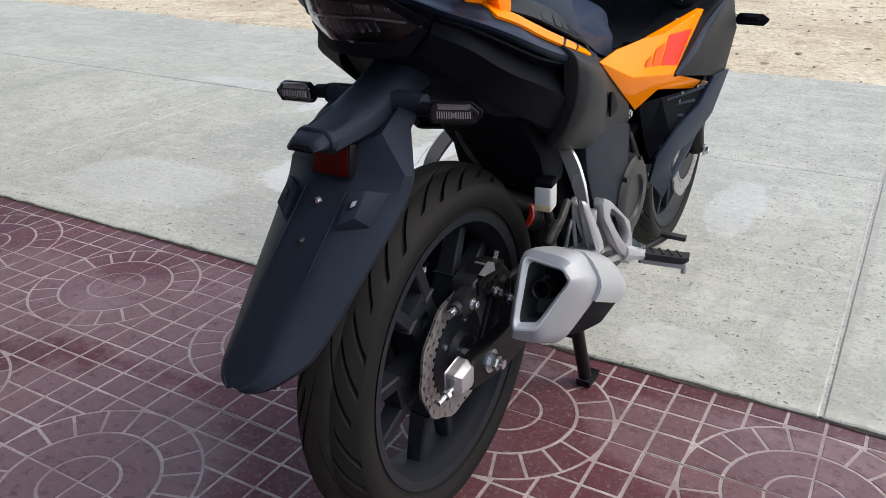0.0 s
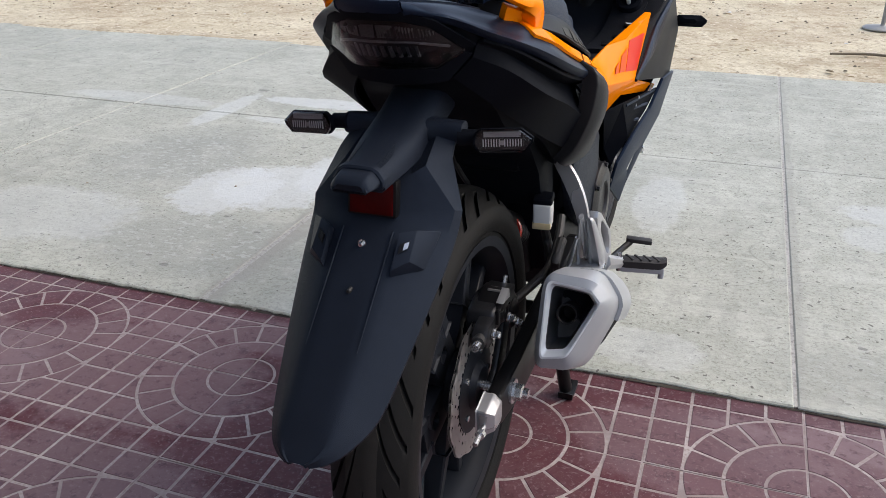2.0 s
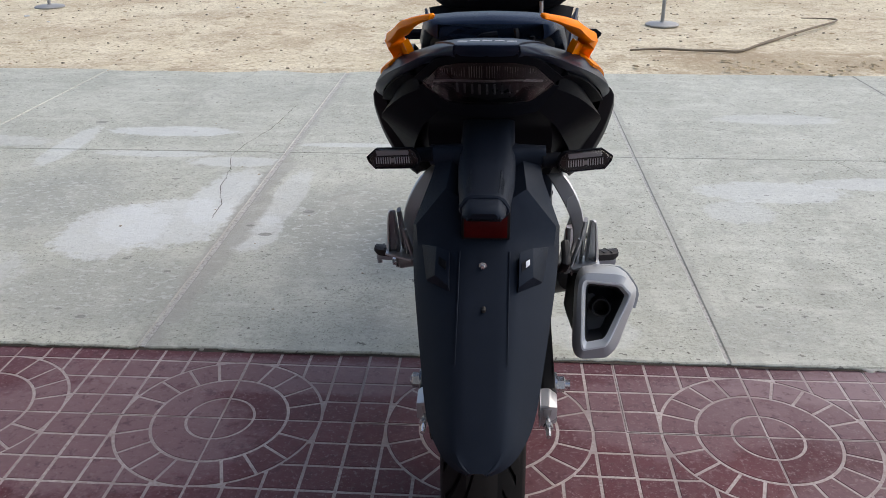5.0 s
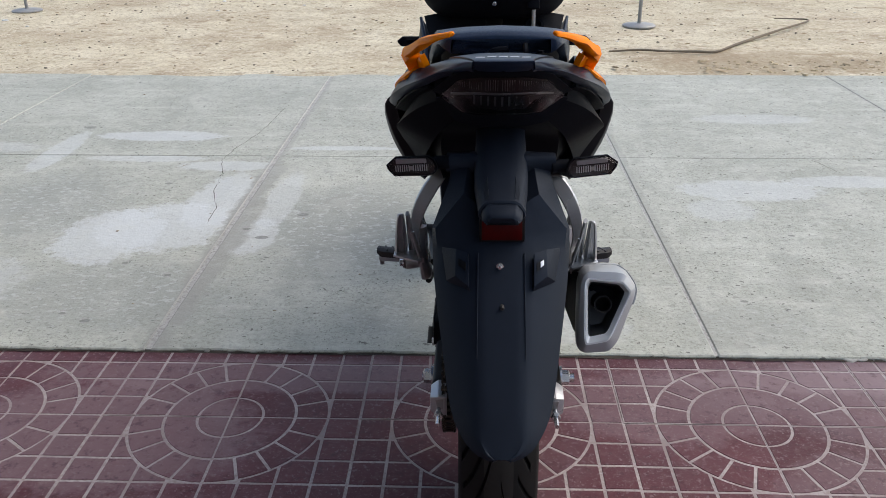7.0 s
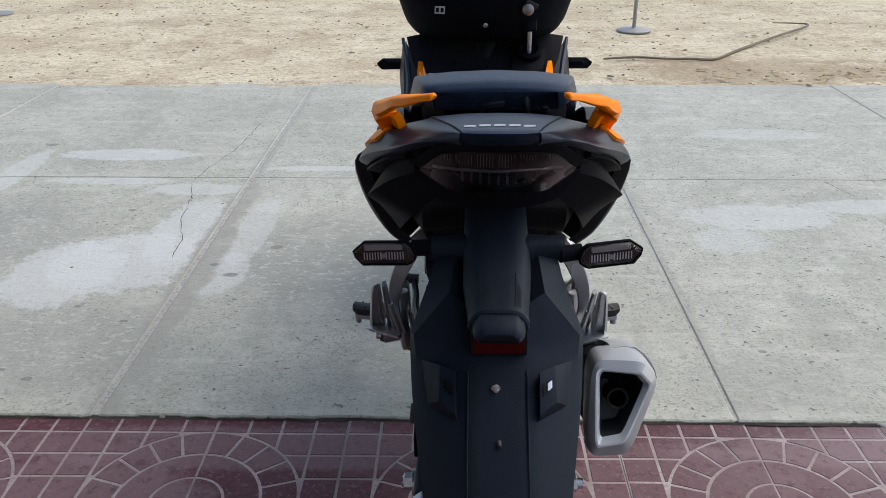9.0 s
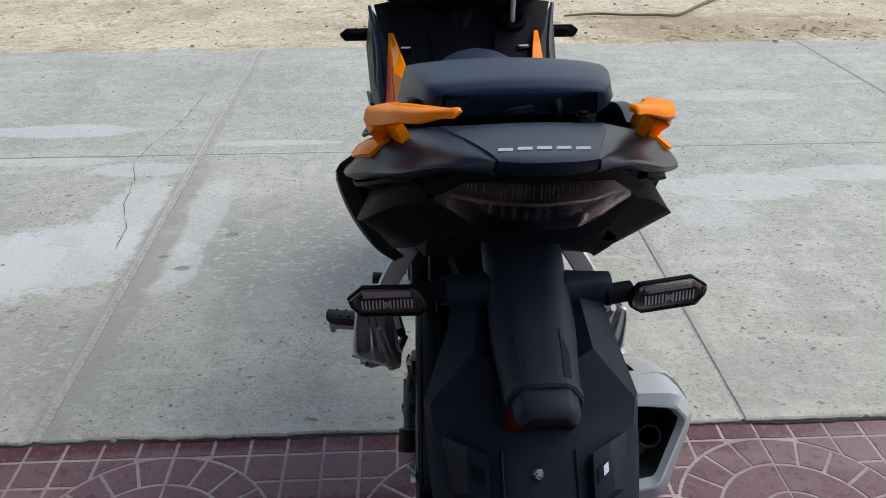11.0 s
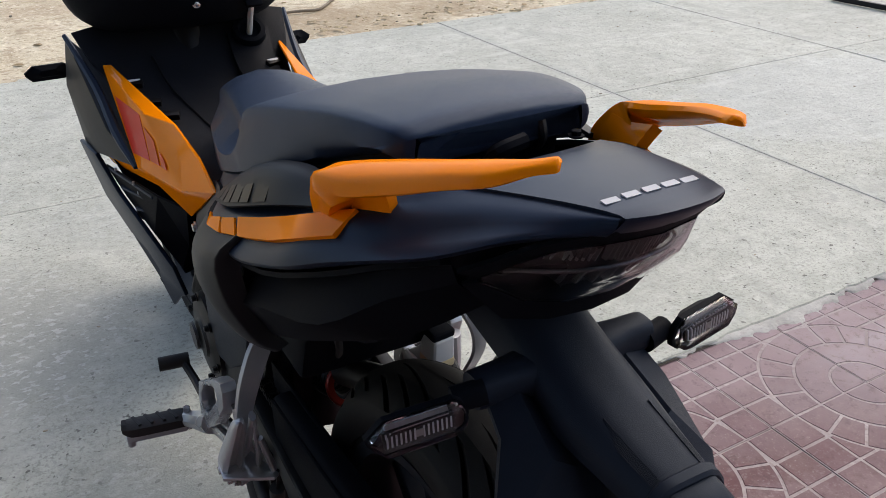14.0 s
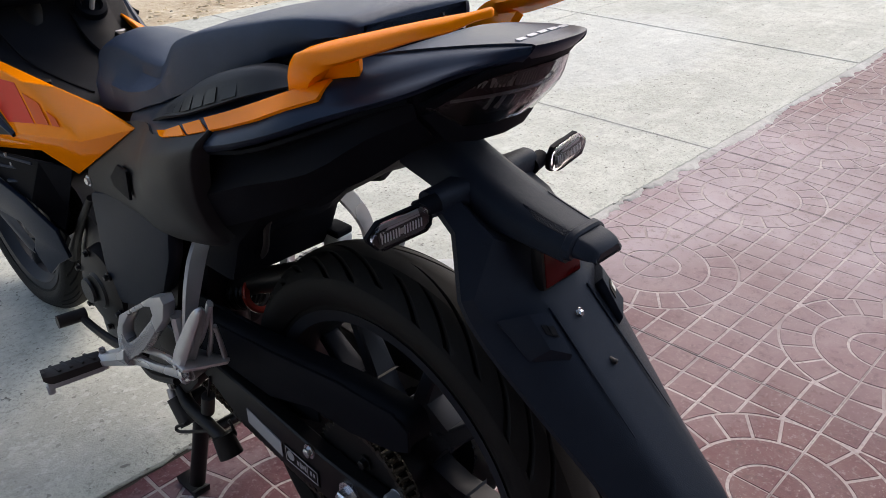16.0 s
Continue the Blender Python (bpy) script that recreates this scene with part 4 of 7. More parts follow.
# ---- foot rests and their cast hangers
def foot_rests(s):
    side = "left" if s < 0 else "right"
    def P(x, y, z):
        return (s * x, y, z)
    dy, dz = (0.009, -0.009) if s > 0 else (-0.007, 0.008)   # the castings sit a little lower on the right
    edge = ((0.104, 0.276, 0.594), (0.124, 0.262, 0.58), (0.141, 0.255, 0.559), (0.156, 0.247, 0.53), (0.164, 0.245, 0.5), (0.167, 0.252, 0.465), (0.165, 0.268, 0.43), (0.16, 0.29, 0.39))
    wide = (0.02, 0.026, 0.028, 0.026, 0.022, 0.019, 0.019, 0.02)
    hang = part("hanger", shell([[P(x, y, z), P(x - w * 0.08, y - 0.004, z - 0.001), P(x - w * 0.5, y - 0.0035, z - w * 0.14), P(x - w * 0.92, y - 0.003, z - w * 0.28), P(x - w, y + 0.002, z - w * 0.32)] for (x, y, z), w in zip(edge, wide)], 0.006, 1, 4), ALLOY, bike, "silver cast foot rest hanger", angle=24)
    outer = [(0.3, 0.479), (0.306, 0.489), (0.34, 0.473), (0.46, 0.391), (0.483, 0.352), (0.496, 0.3), (0.478, 0.29), (0.455, 0.312), (0.398, 0.358), (0.312, 0.448)]
    hole = [(0.352, 0.436), (0.354, 0.446), (0.366, 0.442), (0.42, 0.407), (0.447, 0.377), (0.452, 0.362), (0.446, 0.352), (0.43, 0.362), (0.408, 0.38), (0.362, 0.424)]
    hole = [(0.402 + (a - 0.402) * 1.2, 0.4 + (b - 0.4) * 1.2) for a, b in hole]
    outer, hole = [[(a + dy, b + dz) for a, b in o] for o in (outer, hole)]
    ring = bmesh.new()
    sheets = [[ring.verts.new(P(x, *q)) for q in o] for x, o in ((0.148, outer), (0.167, outer), (0.167, hole), (0.148, hole))]
    for k in range(4):
        u, w = sheets[k], sheets[(k + 1) % 4]
        for i in range(10):
            ring.faces.new((u[i], u[(i + 1) % 10], w[(i + 1) % 10], w[i]))
    bmesh.ops.recalc_face_normals(ring, faces=ring.faces)
    part("loop", bevelled(ring, 0.0025, 2, 40), ALLOY, hang, angle=25)
    part("brace", tube([P(0.156, 0.468, 0.31), P(0.146, 0.4, 0.318), P(0.138, 0.335, 0.335)], [0.0085, 0.0058, 0.0075], 10, 4, 1.3), ALLOY, hang)
    part("brace", tube([P(0.15, 0.45, 0.335), P(0.142, 0.39, 0.345), P(0.136, 0.335, 0.345)], [0.006, 0.0048, 0.006], 10, 4, 1.3), ALLOY, hang)
    part("brace", tube([P(0.148, 0.3, 0.46), P(0.148, 0.3, 0.4), P(0.142, 0.322, 0.34)], [0.009, 0.008, 0.01], 10, 4, 1.4), ALLOY, hang)
    # rider's peg
    a, b = Vector(P(0.183, 0.522, 0.292)), Vector(P(0.267, 0.541, 0.289))
    rot = (b - a).to_track_quat("X", "Z").to_matrix().to_4x4()
    base = Matrix.Translation((a + b) / 2) @ rot
    ln = (b - a).length
    core = block((0, 0, -0.009), (ln, 0.024, 0.014), bevel=0.004)
    core.transform(base)
    peg = part("foot_peg", core, SILVERDIM, hang, "silver foot peg with black rubber")
    top = bmesh.new()
    sec = []
    for f, w, h0, h1 in ((-0.5, 0.026, -0.004, 0.01), (-0.4, 0.03, -0.004, 0.013), (0.3, 0.03, -0.004, 0.014), (0.45, 0.027, -0.002, 0.015), (0.54, 0.022, 0.004, 0.016)):
        sec.append([(f * ln, -w / 2, h0), (f * ln, w / 2, h0), (f * ln, w / 2, h1 * 0.7), (f * ln, w / 4, h1), (f * ln, -w / 4, h1), (f * ln, -w / 2, h1 * 0.7)])
    top = smooth_loft(sec, 3)
    top.transform(base)
    part("peg_rubber", top, PEGRUBBER, peg, "ribbed black rubber")
    for i in range(4):
        rib = block((-0.3 * ln + i * 0.2 * ln, 0, 0.0125), (0.005, 0.026, 0.005), (0, 0, 28), 0.0015)
        rib.transform(base)
        part("rib", rib, PEGRUBBER, peg)
    end = lathe([(-0.016, 0.0), (-0.016, 0.006), (0.0, 0.006), (0.0, 0)], (0.46 * ln, 0, -0.012), 12, "z")
    end.transform(base)
    part("feeler", end, SILVERDIM, peg)
    part("clevis", tube([P(0.158, 0.462, 0.316), P(0.172, 0.5, 0.3), P(0.187, 0.522, 0.293)], [0.017, 0.014, 0.011], 8), ALLOY, hang)
    part("pivot_pin", rod(P(0.181, 0.518, 0.276), P(0.181, 0.518, 0.314), 0.005), CHROME, hang)
    # passenger's peg, folded up
    def Q(x, y, z):
        return (s * x, y + dy * 0.6, z + dz)
    def peg_row(x, y, z, w, d):
        """Section of the folded blade: rounded outside, hollowed towards the rear."""
        return [Q(x - w, y + d, z + d * 0.4), Q(x - w * 0.5, y + d * 1.3, z + d * 0.5), Q(x + w * 0.6, y + d * 1.2, z + d * 0.5), Q(x + w, y + d * 0.7, z + d * 0.3), Q(x + w, y - d * 0.6, z - d * 0.3),
                Q(x + w * 0.62, y - d, z - d * 0.4), Q(x + w * 0.42, y - d * 0.3, z - d * 0.1), Q(x - w * 0.42, y - d * 0.3, z - d * 0.1), Q(x - w * 0.62, y - d, z - d * 0.4), Q(x - w, y - d * 0.7, z - d * 0.3)]
    fold = part("folded_peg", smooth_loft([peg_row(0.181, 0.240, 0.418, 0.006, 0.006), peg_row(0.182, 0.235, 0.427, 0.0115, 0.0105), peg_row(0.181, 0.222, 0.45, 0.0118, 0.011), peg_row(0.179, 0.202, 0.485, 0.0092, 0.0092),
                                           peg_row(0.1765, 0.184, 0.516, 0.007, 0.007), peg_row(0.1755, 0.178, 0.527, 0.005, 0.004), peg_row(0.1752, 0.176, 0.53, 0.002, 0.0015)], 3), ALLOY, hang, "silver passenger peg folded up", angle=45)
    part("peg_finger", tube([Q(0.164, 0.246, 0.428), Q(0.163, 0.212, 0.468), Q(0.162, 0.176, 0.532)], [0.0042, 0.0036, 0.0038], 8, 4, 1.6), ALLOY, fold)
    part("peg_finger", tube([Q(0.154, 0.218, 0.432), Q(0.156, 0.2, 0.47), Q(0.161, 0.178, 0.528)], [0.0034, 0.003, 0.003], 8, 4, 1.4), ALLOY, fold)
    part("peg_finger", tube([Q(0.142, 0.2, 0.432), Q(0.149, 0.192, 0.462), Q(0.155, 0.188, 0.49)], [0.0038, 0.0034, 0.003], 8, 4, 1.4), ALLOY, fold)
    part("peg_plate", prism([(s * 0.139, 0.193 + dy * 0.6), (s * 0.146, 0.188 + dy * 0.6), (s * 0.196, 0.214 + dy * 0.6), (s * 0.194, 0.243 + dy * 0.6), (s * 0.158, 0.25 + dy * 0.6), (s * 0.15, 0.226 + dy * 0.6)], 0.426 + dz, 0.4305 + dz, 0.001, "z"), ALLOY, fold)
    part("peg_boss", rod(Q(0.15, 0.252, 0.402), Q(0.176, 0.246, 0.4), 0.0145, 20), ALLOY, fold)
    part("peg_washer", rod(Q(0.176, 0.246, 0.4), Q(0.1785, 0.2455, 0.4), 0.0125, 20), STEEL, fold)
    hexbolt("peg_bolt", Q(0.1785, 0.2455, 0.4), 0.0075, s * 0.009, fold)
    part("peg_pivot", rod(Q(0.17, 0.236, 0.424), Q(0.196, 0.236, 0.424), 0.0045, 12), CHROME, fold)
    return hang


foot_rests(-1)
foot_rests(1)
shift = part("gear_lever", tube([(-0.135, 0.47, 0.3), (-0.145, 0.55, 0.29), (-0.148, 0.615, 0.288), (-0.155, 0.655, 0.302)], [0.009, 0.008, 0.007, 0.007], 8), STEELBLACK, bike, "black gear lever with rubber tip")
part("tip", rod((-0.145, 0.655, 0.302), (-0.192, 0.66, 0.304), 0.0115, 14), PEGRUBBER, shift)
part("rear_lever", tube([(-0.13, 0.5, 0.27), (-0.14, 0.44, 0.28), (-0.14, 0.36, 0.31)], 0.007, 8), STEELBLACK, shift)
brake = part("brake_pedal", tube([(0.13, 0.47, 0.29), (0.15, 0.56, 0.27), (0.165, 0.65, 0.26), (0.18, 0.685, 0.266)], [0.009, 0.008, 0.007, 0.007], 8), STEELBLACK, bike, "black brake pedal")
part("pad", block((0.198, 0.69, 0.271), (0.055, 0.02, 0.01), (0, 4, 8), 0.003), PEGRUBBER, brake)

# ---- stands
stand = part("centre_stand", rod((-0.1, 0.42, 0.215), (0.1, 0.42, 0.215), 0.014, 14), STEELBLACK, bike, "black steel centre stand")
for s in (-1, 1):
    part("stand_leg", tube([(s * 0.075, 0.42, 0.215), (s * 0.085, 0.435, 0.13), (s * 0.1, 0.455, 0.014)], [0.017, 0.014, 0.014], 12), STEELBLACK, stand)
    part("stand_foot", prism([(0.435, 0.0), (0.49, 0.0), (0.496, 0.012), (0.484, 0.008), (0.446, 0.008), (0.43, 0.018)], s * 0.089, s * 0.119, 0.001), STEELBLACK, stand)
part("stand_brace", rod((-0.085, 0.437, 0.12), (0.085, 0.437, 0.12), 0.01, 12), STEELBLACK, stand)
side = part("side_stand", tube([(-0.112, 0.415, 0.255), (-0.118, 0.385, 0.238), (-0.12, 0.33, 0.234), (-0.12, 0.27, 0.226)], [0.011, 0.011, 0.0105, 0.011], 12), STEELBLACK, bike, "black side stand folded up")
part("stand_pad", rod((-0.121, 0.286, 0.238), (-0.121, 0.268, 0.208), 0.0165, 16, 0.019), STEELBLACK, side)
part("bumper", rod((-0.12, 0.43, 0.228), (-0.12, 0.396, 0.192), 0.0125, 16, 0.0138), PEGRUBBER, side)
part("bumper", rod((-0.11, 0.331, 0.28), (-0.11, 0.342, 0.244), 0.0105, 16), PEGRUBBER, side)
part("bumper_collar", rod((-0.117, 0.44, 0.24), (-0.12, 0.43, 0.228), 0.0085, 12), STEEL, side)
part("return_spring", tube([(-0.13, 0.385, 0.206), (-0.134, 0.412, 0.186), (-0.134, 0.405, 0.181), (-0.13, 0.36, 0.205), (-0.126, 0.322, 0.226)], 0.0028, 8), STEELBLACK, side)
part("spring_wire", rod((-0.11, 0.314, 0.325), (-0.11, 0.331, 0.28), 0.0022, 8), STEELBLACK, side)
part("spring_hook", tube([(-0.1, 0.3, 0.24), (-0.106, 0.285, 0.255), (-0.106, 0.275, 0.24), (-0.1, 0.285, 0.225)], 0.0025, 8), STEELBLACK, side)
bracket = part("stand_bracket", prism([(0.462, 0.235), (0.44, 0.28), (0.39, 0.318), (0.335, 0.335), (0.345, 0.3), (0.375, 0.268), (0.41, 0.24), (0.44, 0.222)], -0.116, -0.098, 0.005), STEELBLACK, bike)
hexbolt("bracket_bolt", (-0.116, 0.385, 0.295), 0.007, -0.009, bracket, mat=CHROME)
hexbolt("bracket_bolt", (-0.116, 0.43, 0.252), 0.006, -0.008, bracket, mat=STEEL)
part("wire", tube([(-0.12, 0.4, 0.3), (-0.124, 0.42, 0.275), (-0.12, 0.405, 0.25), (-0.116, 0.385, 0.24)], 0.0022, 6), PEGRUBBER, bracket)


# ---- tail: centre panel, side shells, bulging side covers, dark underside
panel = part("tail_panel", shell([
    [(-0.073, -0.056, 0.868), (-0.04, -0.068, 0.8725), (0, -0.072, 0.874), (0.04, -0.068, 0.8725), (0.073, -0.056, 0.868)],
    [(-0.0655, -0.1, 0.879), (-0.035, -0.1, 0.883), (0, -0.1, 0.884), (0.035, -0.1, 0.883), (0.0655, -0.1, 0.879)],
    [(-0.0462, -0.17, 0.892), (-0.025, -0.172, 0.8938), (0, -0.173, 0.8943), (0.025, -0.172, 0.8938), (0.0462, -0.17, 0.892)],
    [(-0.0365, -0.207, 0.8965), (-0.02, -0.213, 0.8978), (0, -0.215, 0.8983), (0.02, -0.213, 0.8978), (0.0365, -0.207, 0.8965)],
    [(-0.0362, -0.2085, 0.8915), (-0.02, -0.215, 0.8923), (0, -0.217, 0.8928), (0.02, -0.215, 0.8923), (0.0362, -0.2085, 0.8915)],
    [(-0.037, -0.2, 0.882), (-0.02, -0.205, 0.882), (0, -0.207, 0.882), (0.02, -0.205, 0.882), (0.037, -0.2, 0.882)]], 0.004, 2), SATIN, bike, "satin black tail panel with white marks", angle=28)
for i in range(5):
    x = -0.0285 + i * 0.01425
    z = 0.8972 - (x / 0.0385) ** 2 * 0.0016
    part("mark", prism([(x - 0.0058, -0.1925), (x + 0.005, -0.1925), (x + 0.0058, -0.1865), (x - 0.005, -0.1865)], z - 0.005, z + 0.0001, 0, "z"), PALE, panel)

for s in (-1, 1):
    def P(x, y, z):
        return (s * x, y, z)
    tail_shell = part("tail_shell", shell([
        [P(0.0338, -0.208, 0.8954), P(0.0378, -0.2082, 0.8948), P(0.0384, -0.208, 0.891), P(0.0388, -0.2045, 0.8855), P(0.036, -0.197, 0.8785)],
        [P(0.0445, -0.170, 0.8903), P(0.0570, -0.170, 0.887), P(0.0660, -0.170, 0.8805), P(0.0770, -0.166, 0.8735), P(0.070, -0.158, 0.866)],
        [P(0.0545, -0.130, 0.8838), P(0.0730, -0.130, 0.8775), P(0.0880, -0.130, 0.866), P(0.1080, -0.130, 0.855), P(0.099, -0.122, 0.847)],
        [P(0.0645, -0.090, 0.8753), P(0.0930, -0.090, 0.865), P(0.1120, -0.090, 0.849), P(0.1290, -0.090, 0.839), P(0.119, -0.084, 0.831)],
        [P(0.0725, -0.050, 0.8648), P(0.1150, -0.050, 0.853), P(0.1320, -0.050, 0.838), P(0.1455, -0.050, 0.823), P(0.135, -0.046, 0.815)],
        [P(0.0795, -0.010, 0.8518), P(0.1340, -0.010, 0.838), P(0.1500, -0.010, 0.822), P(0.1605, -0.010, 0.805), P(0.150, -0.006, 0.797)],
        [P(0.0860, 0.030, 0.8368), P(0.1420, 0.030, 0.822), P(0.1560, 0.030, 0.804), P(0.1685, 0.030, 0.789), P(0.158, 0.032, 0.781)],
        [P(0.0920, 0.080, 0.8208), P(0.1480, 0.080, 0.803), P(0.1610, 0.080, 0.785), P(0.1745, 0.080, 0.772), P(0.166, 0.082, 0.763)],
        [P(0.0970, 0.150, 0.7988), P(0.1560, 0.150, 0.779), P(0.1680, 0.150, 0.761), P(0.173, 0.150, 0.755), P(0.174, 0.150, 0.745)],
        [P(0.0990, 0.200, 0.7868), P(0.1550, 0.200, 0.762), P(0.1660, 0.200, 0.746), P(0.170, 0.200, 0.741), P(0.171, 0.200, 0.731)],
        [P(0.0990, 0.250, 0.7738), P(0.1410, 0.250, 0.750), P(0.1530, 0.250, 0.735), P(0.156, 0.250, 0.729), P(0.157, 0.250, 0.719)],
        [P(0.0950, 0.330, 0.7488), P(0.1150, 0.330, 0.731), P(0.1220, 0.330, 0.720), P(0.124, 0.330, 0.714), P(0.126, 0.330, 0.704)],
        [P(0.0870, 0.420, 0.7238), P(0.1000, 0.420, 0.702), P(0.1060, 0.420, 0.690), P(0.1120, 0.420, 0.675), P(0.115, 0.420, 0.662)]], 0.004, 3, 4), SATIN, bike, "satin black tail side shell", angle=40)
    cover = part("side_cover", shell([
        [P(0.155, 0.096, 0.778), P(0.166, 0.106, 0.756), P(0.159, 0.127, 0.711), P(0.148, 0.147, 0.673), P(0.134, 0.158, 0.641), P(0.116, 0.168, 0.616)],
        [P(0.164, 0.1, 0.783), P(0.1825, 0.1065, 0.762), P(0.1755, 0.129, 0.711), P(0.162, 0.147, 0.671), P(0.145, 0.157, 0.638), P(0.1235, 0.167, 0.613)],
        [P(0.1655, 0.112, 0.777), P(0.187, 0.116, 0.757), P(0.181, 0.136, 0.708), P(0.167, 0.151, 0.668), P(0.149, 0.161, 0.632), P(0.127, 0.171, 0.608)],
        [P(0.1705, 0.162, 0.759), P(0.1905, 0.164, 0.738), P(0.187, 0.174, 0.696), P(0.173, 0.181, 0.656), P(0.152, 0.187, 0.62), P(0.13, 0.193, 0.598)],
        [P(0.157, 0.25, 0.7365), P(0.1745, 0.25, 0.714), P(0.179, 0.25, 0.682), P(0.170, 0.25, 0.646), P(0.152, 0.25, 0.604), P(0.13, 0.25, 0.583)],
        [P(0.1245, 0.33, 0.7215), P(0.138, 0.33, 0.697), P(0.152, 0.33, 0.665), P(0.153, 0.33, 0.625), P(0.141, 0.33, 0.583), P(0.122, 0.33, 0.562)],
        [P(0.107, 0.45, 0.684), P(0.113, 0.45, 0.664), P(0.119, 0.45, 0.638), P(0.123, 0.45, 0.605), P(0.119, 0.45, 0.57), P(0.108, 0.45, 0.548)],
        [P(0.099, 0.60, 0.588), P(0.103, 0.60, 0.578), P(0.106, 0.60, 0.568), P(0.108, 0.60, 0.556), P(0.107, 0.60, 0.543), P(0.102, 0.6, 0.532)]], 0.004, 3, 4), DARKGREY, bike, "matte dark grey side cover", angle=50)
    part("pocket", facets([P(0.1525, 0.345, 0.660), P(0.1315, 0.418, 0.642), P(0.1225, 0.47, 0.606), P(0.126, 0.455, 0.597), P(0.1475, 0.362, 0.612)], [(0, 1, 2, 3, 4)], 0.004, 0.001), PLASTIC, cover, "dark recessed pocket")
    part("inner_fin", shell([
        [P(0.17, 0.15, 0.748), P(0.14, 0.16, 0.735), P(0.158, 0.15, 0.69), P(0.13, 0.16, 0.64)],
        [P(0.162, 0.055, 0.77), P(0.136, 0.06, 0.762), P(0.155, 0.065, 0.728), P(0.12, 0.08, 0.678)],
        [P(0.144, -0.025, 0.803), P(0.124, -0.025, 0.798), P(0.1455, -0.034, 0.768), P(0.1, -0.03, 0.738)],
        [P(0.121, -0.083, 0.831), P(0.107, -0.08, 0.826), P(0.1135, -0.081, 0.804), P(0.085, -0.075, 0.768)],
        [P(0.098, -0.12, 0.846), P(0.088, -0.118, 0.842), P(0.083, -0.117, 0.826), P(0.058, -0.11, 0.8)]], 0.004, 1, 3), PLASTIC, bike, "black plastic under-tail fin", angle=20)
    # orange sweep in three pieces on the shell, its lower edge on the bend
    def on_shell(y, f, lift=0.003):
        """A point on the tail shell: f = 0 on its upper bend, 1 on its lower one."""
        ys = (-0.05, -0.01, 0.03, 0.08, 0.15, 0.2, 0.25)
        ups, lows = ((0.115, 0.853), (0.134, 0.838), (0.142, 0.822), (0.148, 0.803), (0.156, 0.779), (0.155, 0.762), (0.141, 0.75)), ((0.132, 0.838), (0.15, 0.822), (0.156, 0.804), (0.161, 0.785), (0.168, 0.761), (0.166, 0.746), (0.153, 0.735))
        x = np.interp(y, ys, [a[0] + (b[0] - a[0]) * f for a, b in zip(ups, lows)]) + lift * (0.8 + 0.5 * f)
        z = np.interp(y, ys, [a[1] + (b[1] - a[1]) * f for a, b in zip(ups, lows)]) + lift
        return P(x, y, z)
    for y0, y1, f0, f1, g0, g1 in ((-0.045, 0.1, 0.0, 1.0, 0.25, 1.0), (0.107, 0.139, 0.3, 1.0, 0.38, 1.0), (0.146, 0.212, 0.4, 1.0, 0.75, 1.0)):
        part("stripe", shell([[on_shell(y0 + (y1 - y0) * k / 6 + 0.022 * (1 - j) * min(1, k + (y0 > 0)), (f0 + (g0 - f0) * k / 6) * (1 - j) + (f1 + (g1 - f1) * k / 6) * j) for j in (0, 0.33, 0.67, 1)] for k in range(7)], 0.004, 1, 3), ORANGE, tail_shell, "orange stripe decal")
    hump = part("seat_side_cover", shell([
        [P(0.108, 0.0, 0.848), P(0.119, 0.0, 0.846), P(0.130, 0.0, 0.840)],
        [P(0.112, 0.05, 0.848), P(0.130, 0.056, 0.844), P(0.146, 0.056, 0.822)],
        [P(0.115, 0.10, 0.836), P(0.136, 0.11, 0.830), P(0.154, 0.11, 0.801)],
        [P(0.114, 0.15, 0.818), P(0.137, 0.16, 0.810), P(0.159, 0.16, 0.782)],
        [P(0.112, 0.21, 0.79), P(0.133, 0.22, 0.780), P(0.155, 0.22, 0.764)],
        [P(0.104, 0.29, 0.755), P(0.12, 0.29, 0.748), P(0.134, 0.29, 0.737)]], 0.004, 3, 4), DARKGREY, bike, "matte grey seat side cover with dark bars", angle=40)
    def on_hump(y, f):
        ys = (0.056, 0.11, 0.16, 0.22, 0.29)
        ups, lows = ((0.13, 0.844), (0.136, 0.83), (0.137, 0.81), (0.133, 0.78), (0.12, 0.748)), ((0.146, 0.822), (0.154, 0.801), (0.159, 0.782), (0.155, 0.764), (0.134, 0.737))
        return P(np.interp(y, ys, [a[0] + (b[0] - a[0]) * f for a, b in zip(ups, lows)]) + 0.0013, y, np.interp(y, ys, [a[1] + (b[1] - a[1]) * f for a, b in zip(ups, lows)]) + 0.001)
    for i, (y, w) in enumerate(((0.072, 0.024), (0.105, 0.019), (0.128, 0.019), (0.151, 0.019), (0.174, 0.014), (0.193, 0.021))):
        part("mark", shell([[on_hump(y + w * u + 0.006 * (1 - v), 0.42 + 0.5 * v) for v in (0, 0.5, 1)] for u in (0, 0.5, 1)], 0.0006, 1, 2), BLACKDECAL, hump)
    hexbolt("cover_screw", P(0.108, 0.598, 0.556), 0.006, s * 0.006, bike)

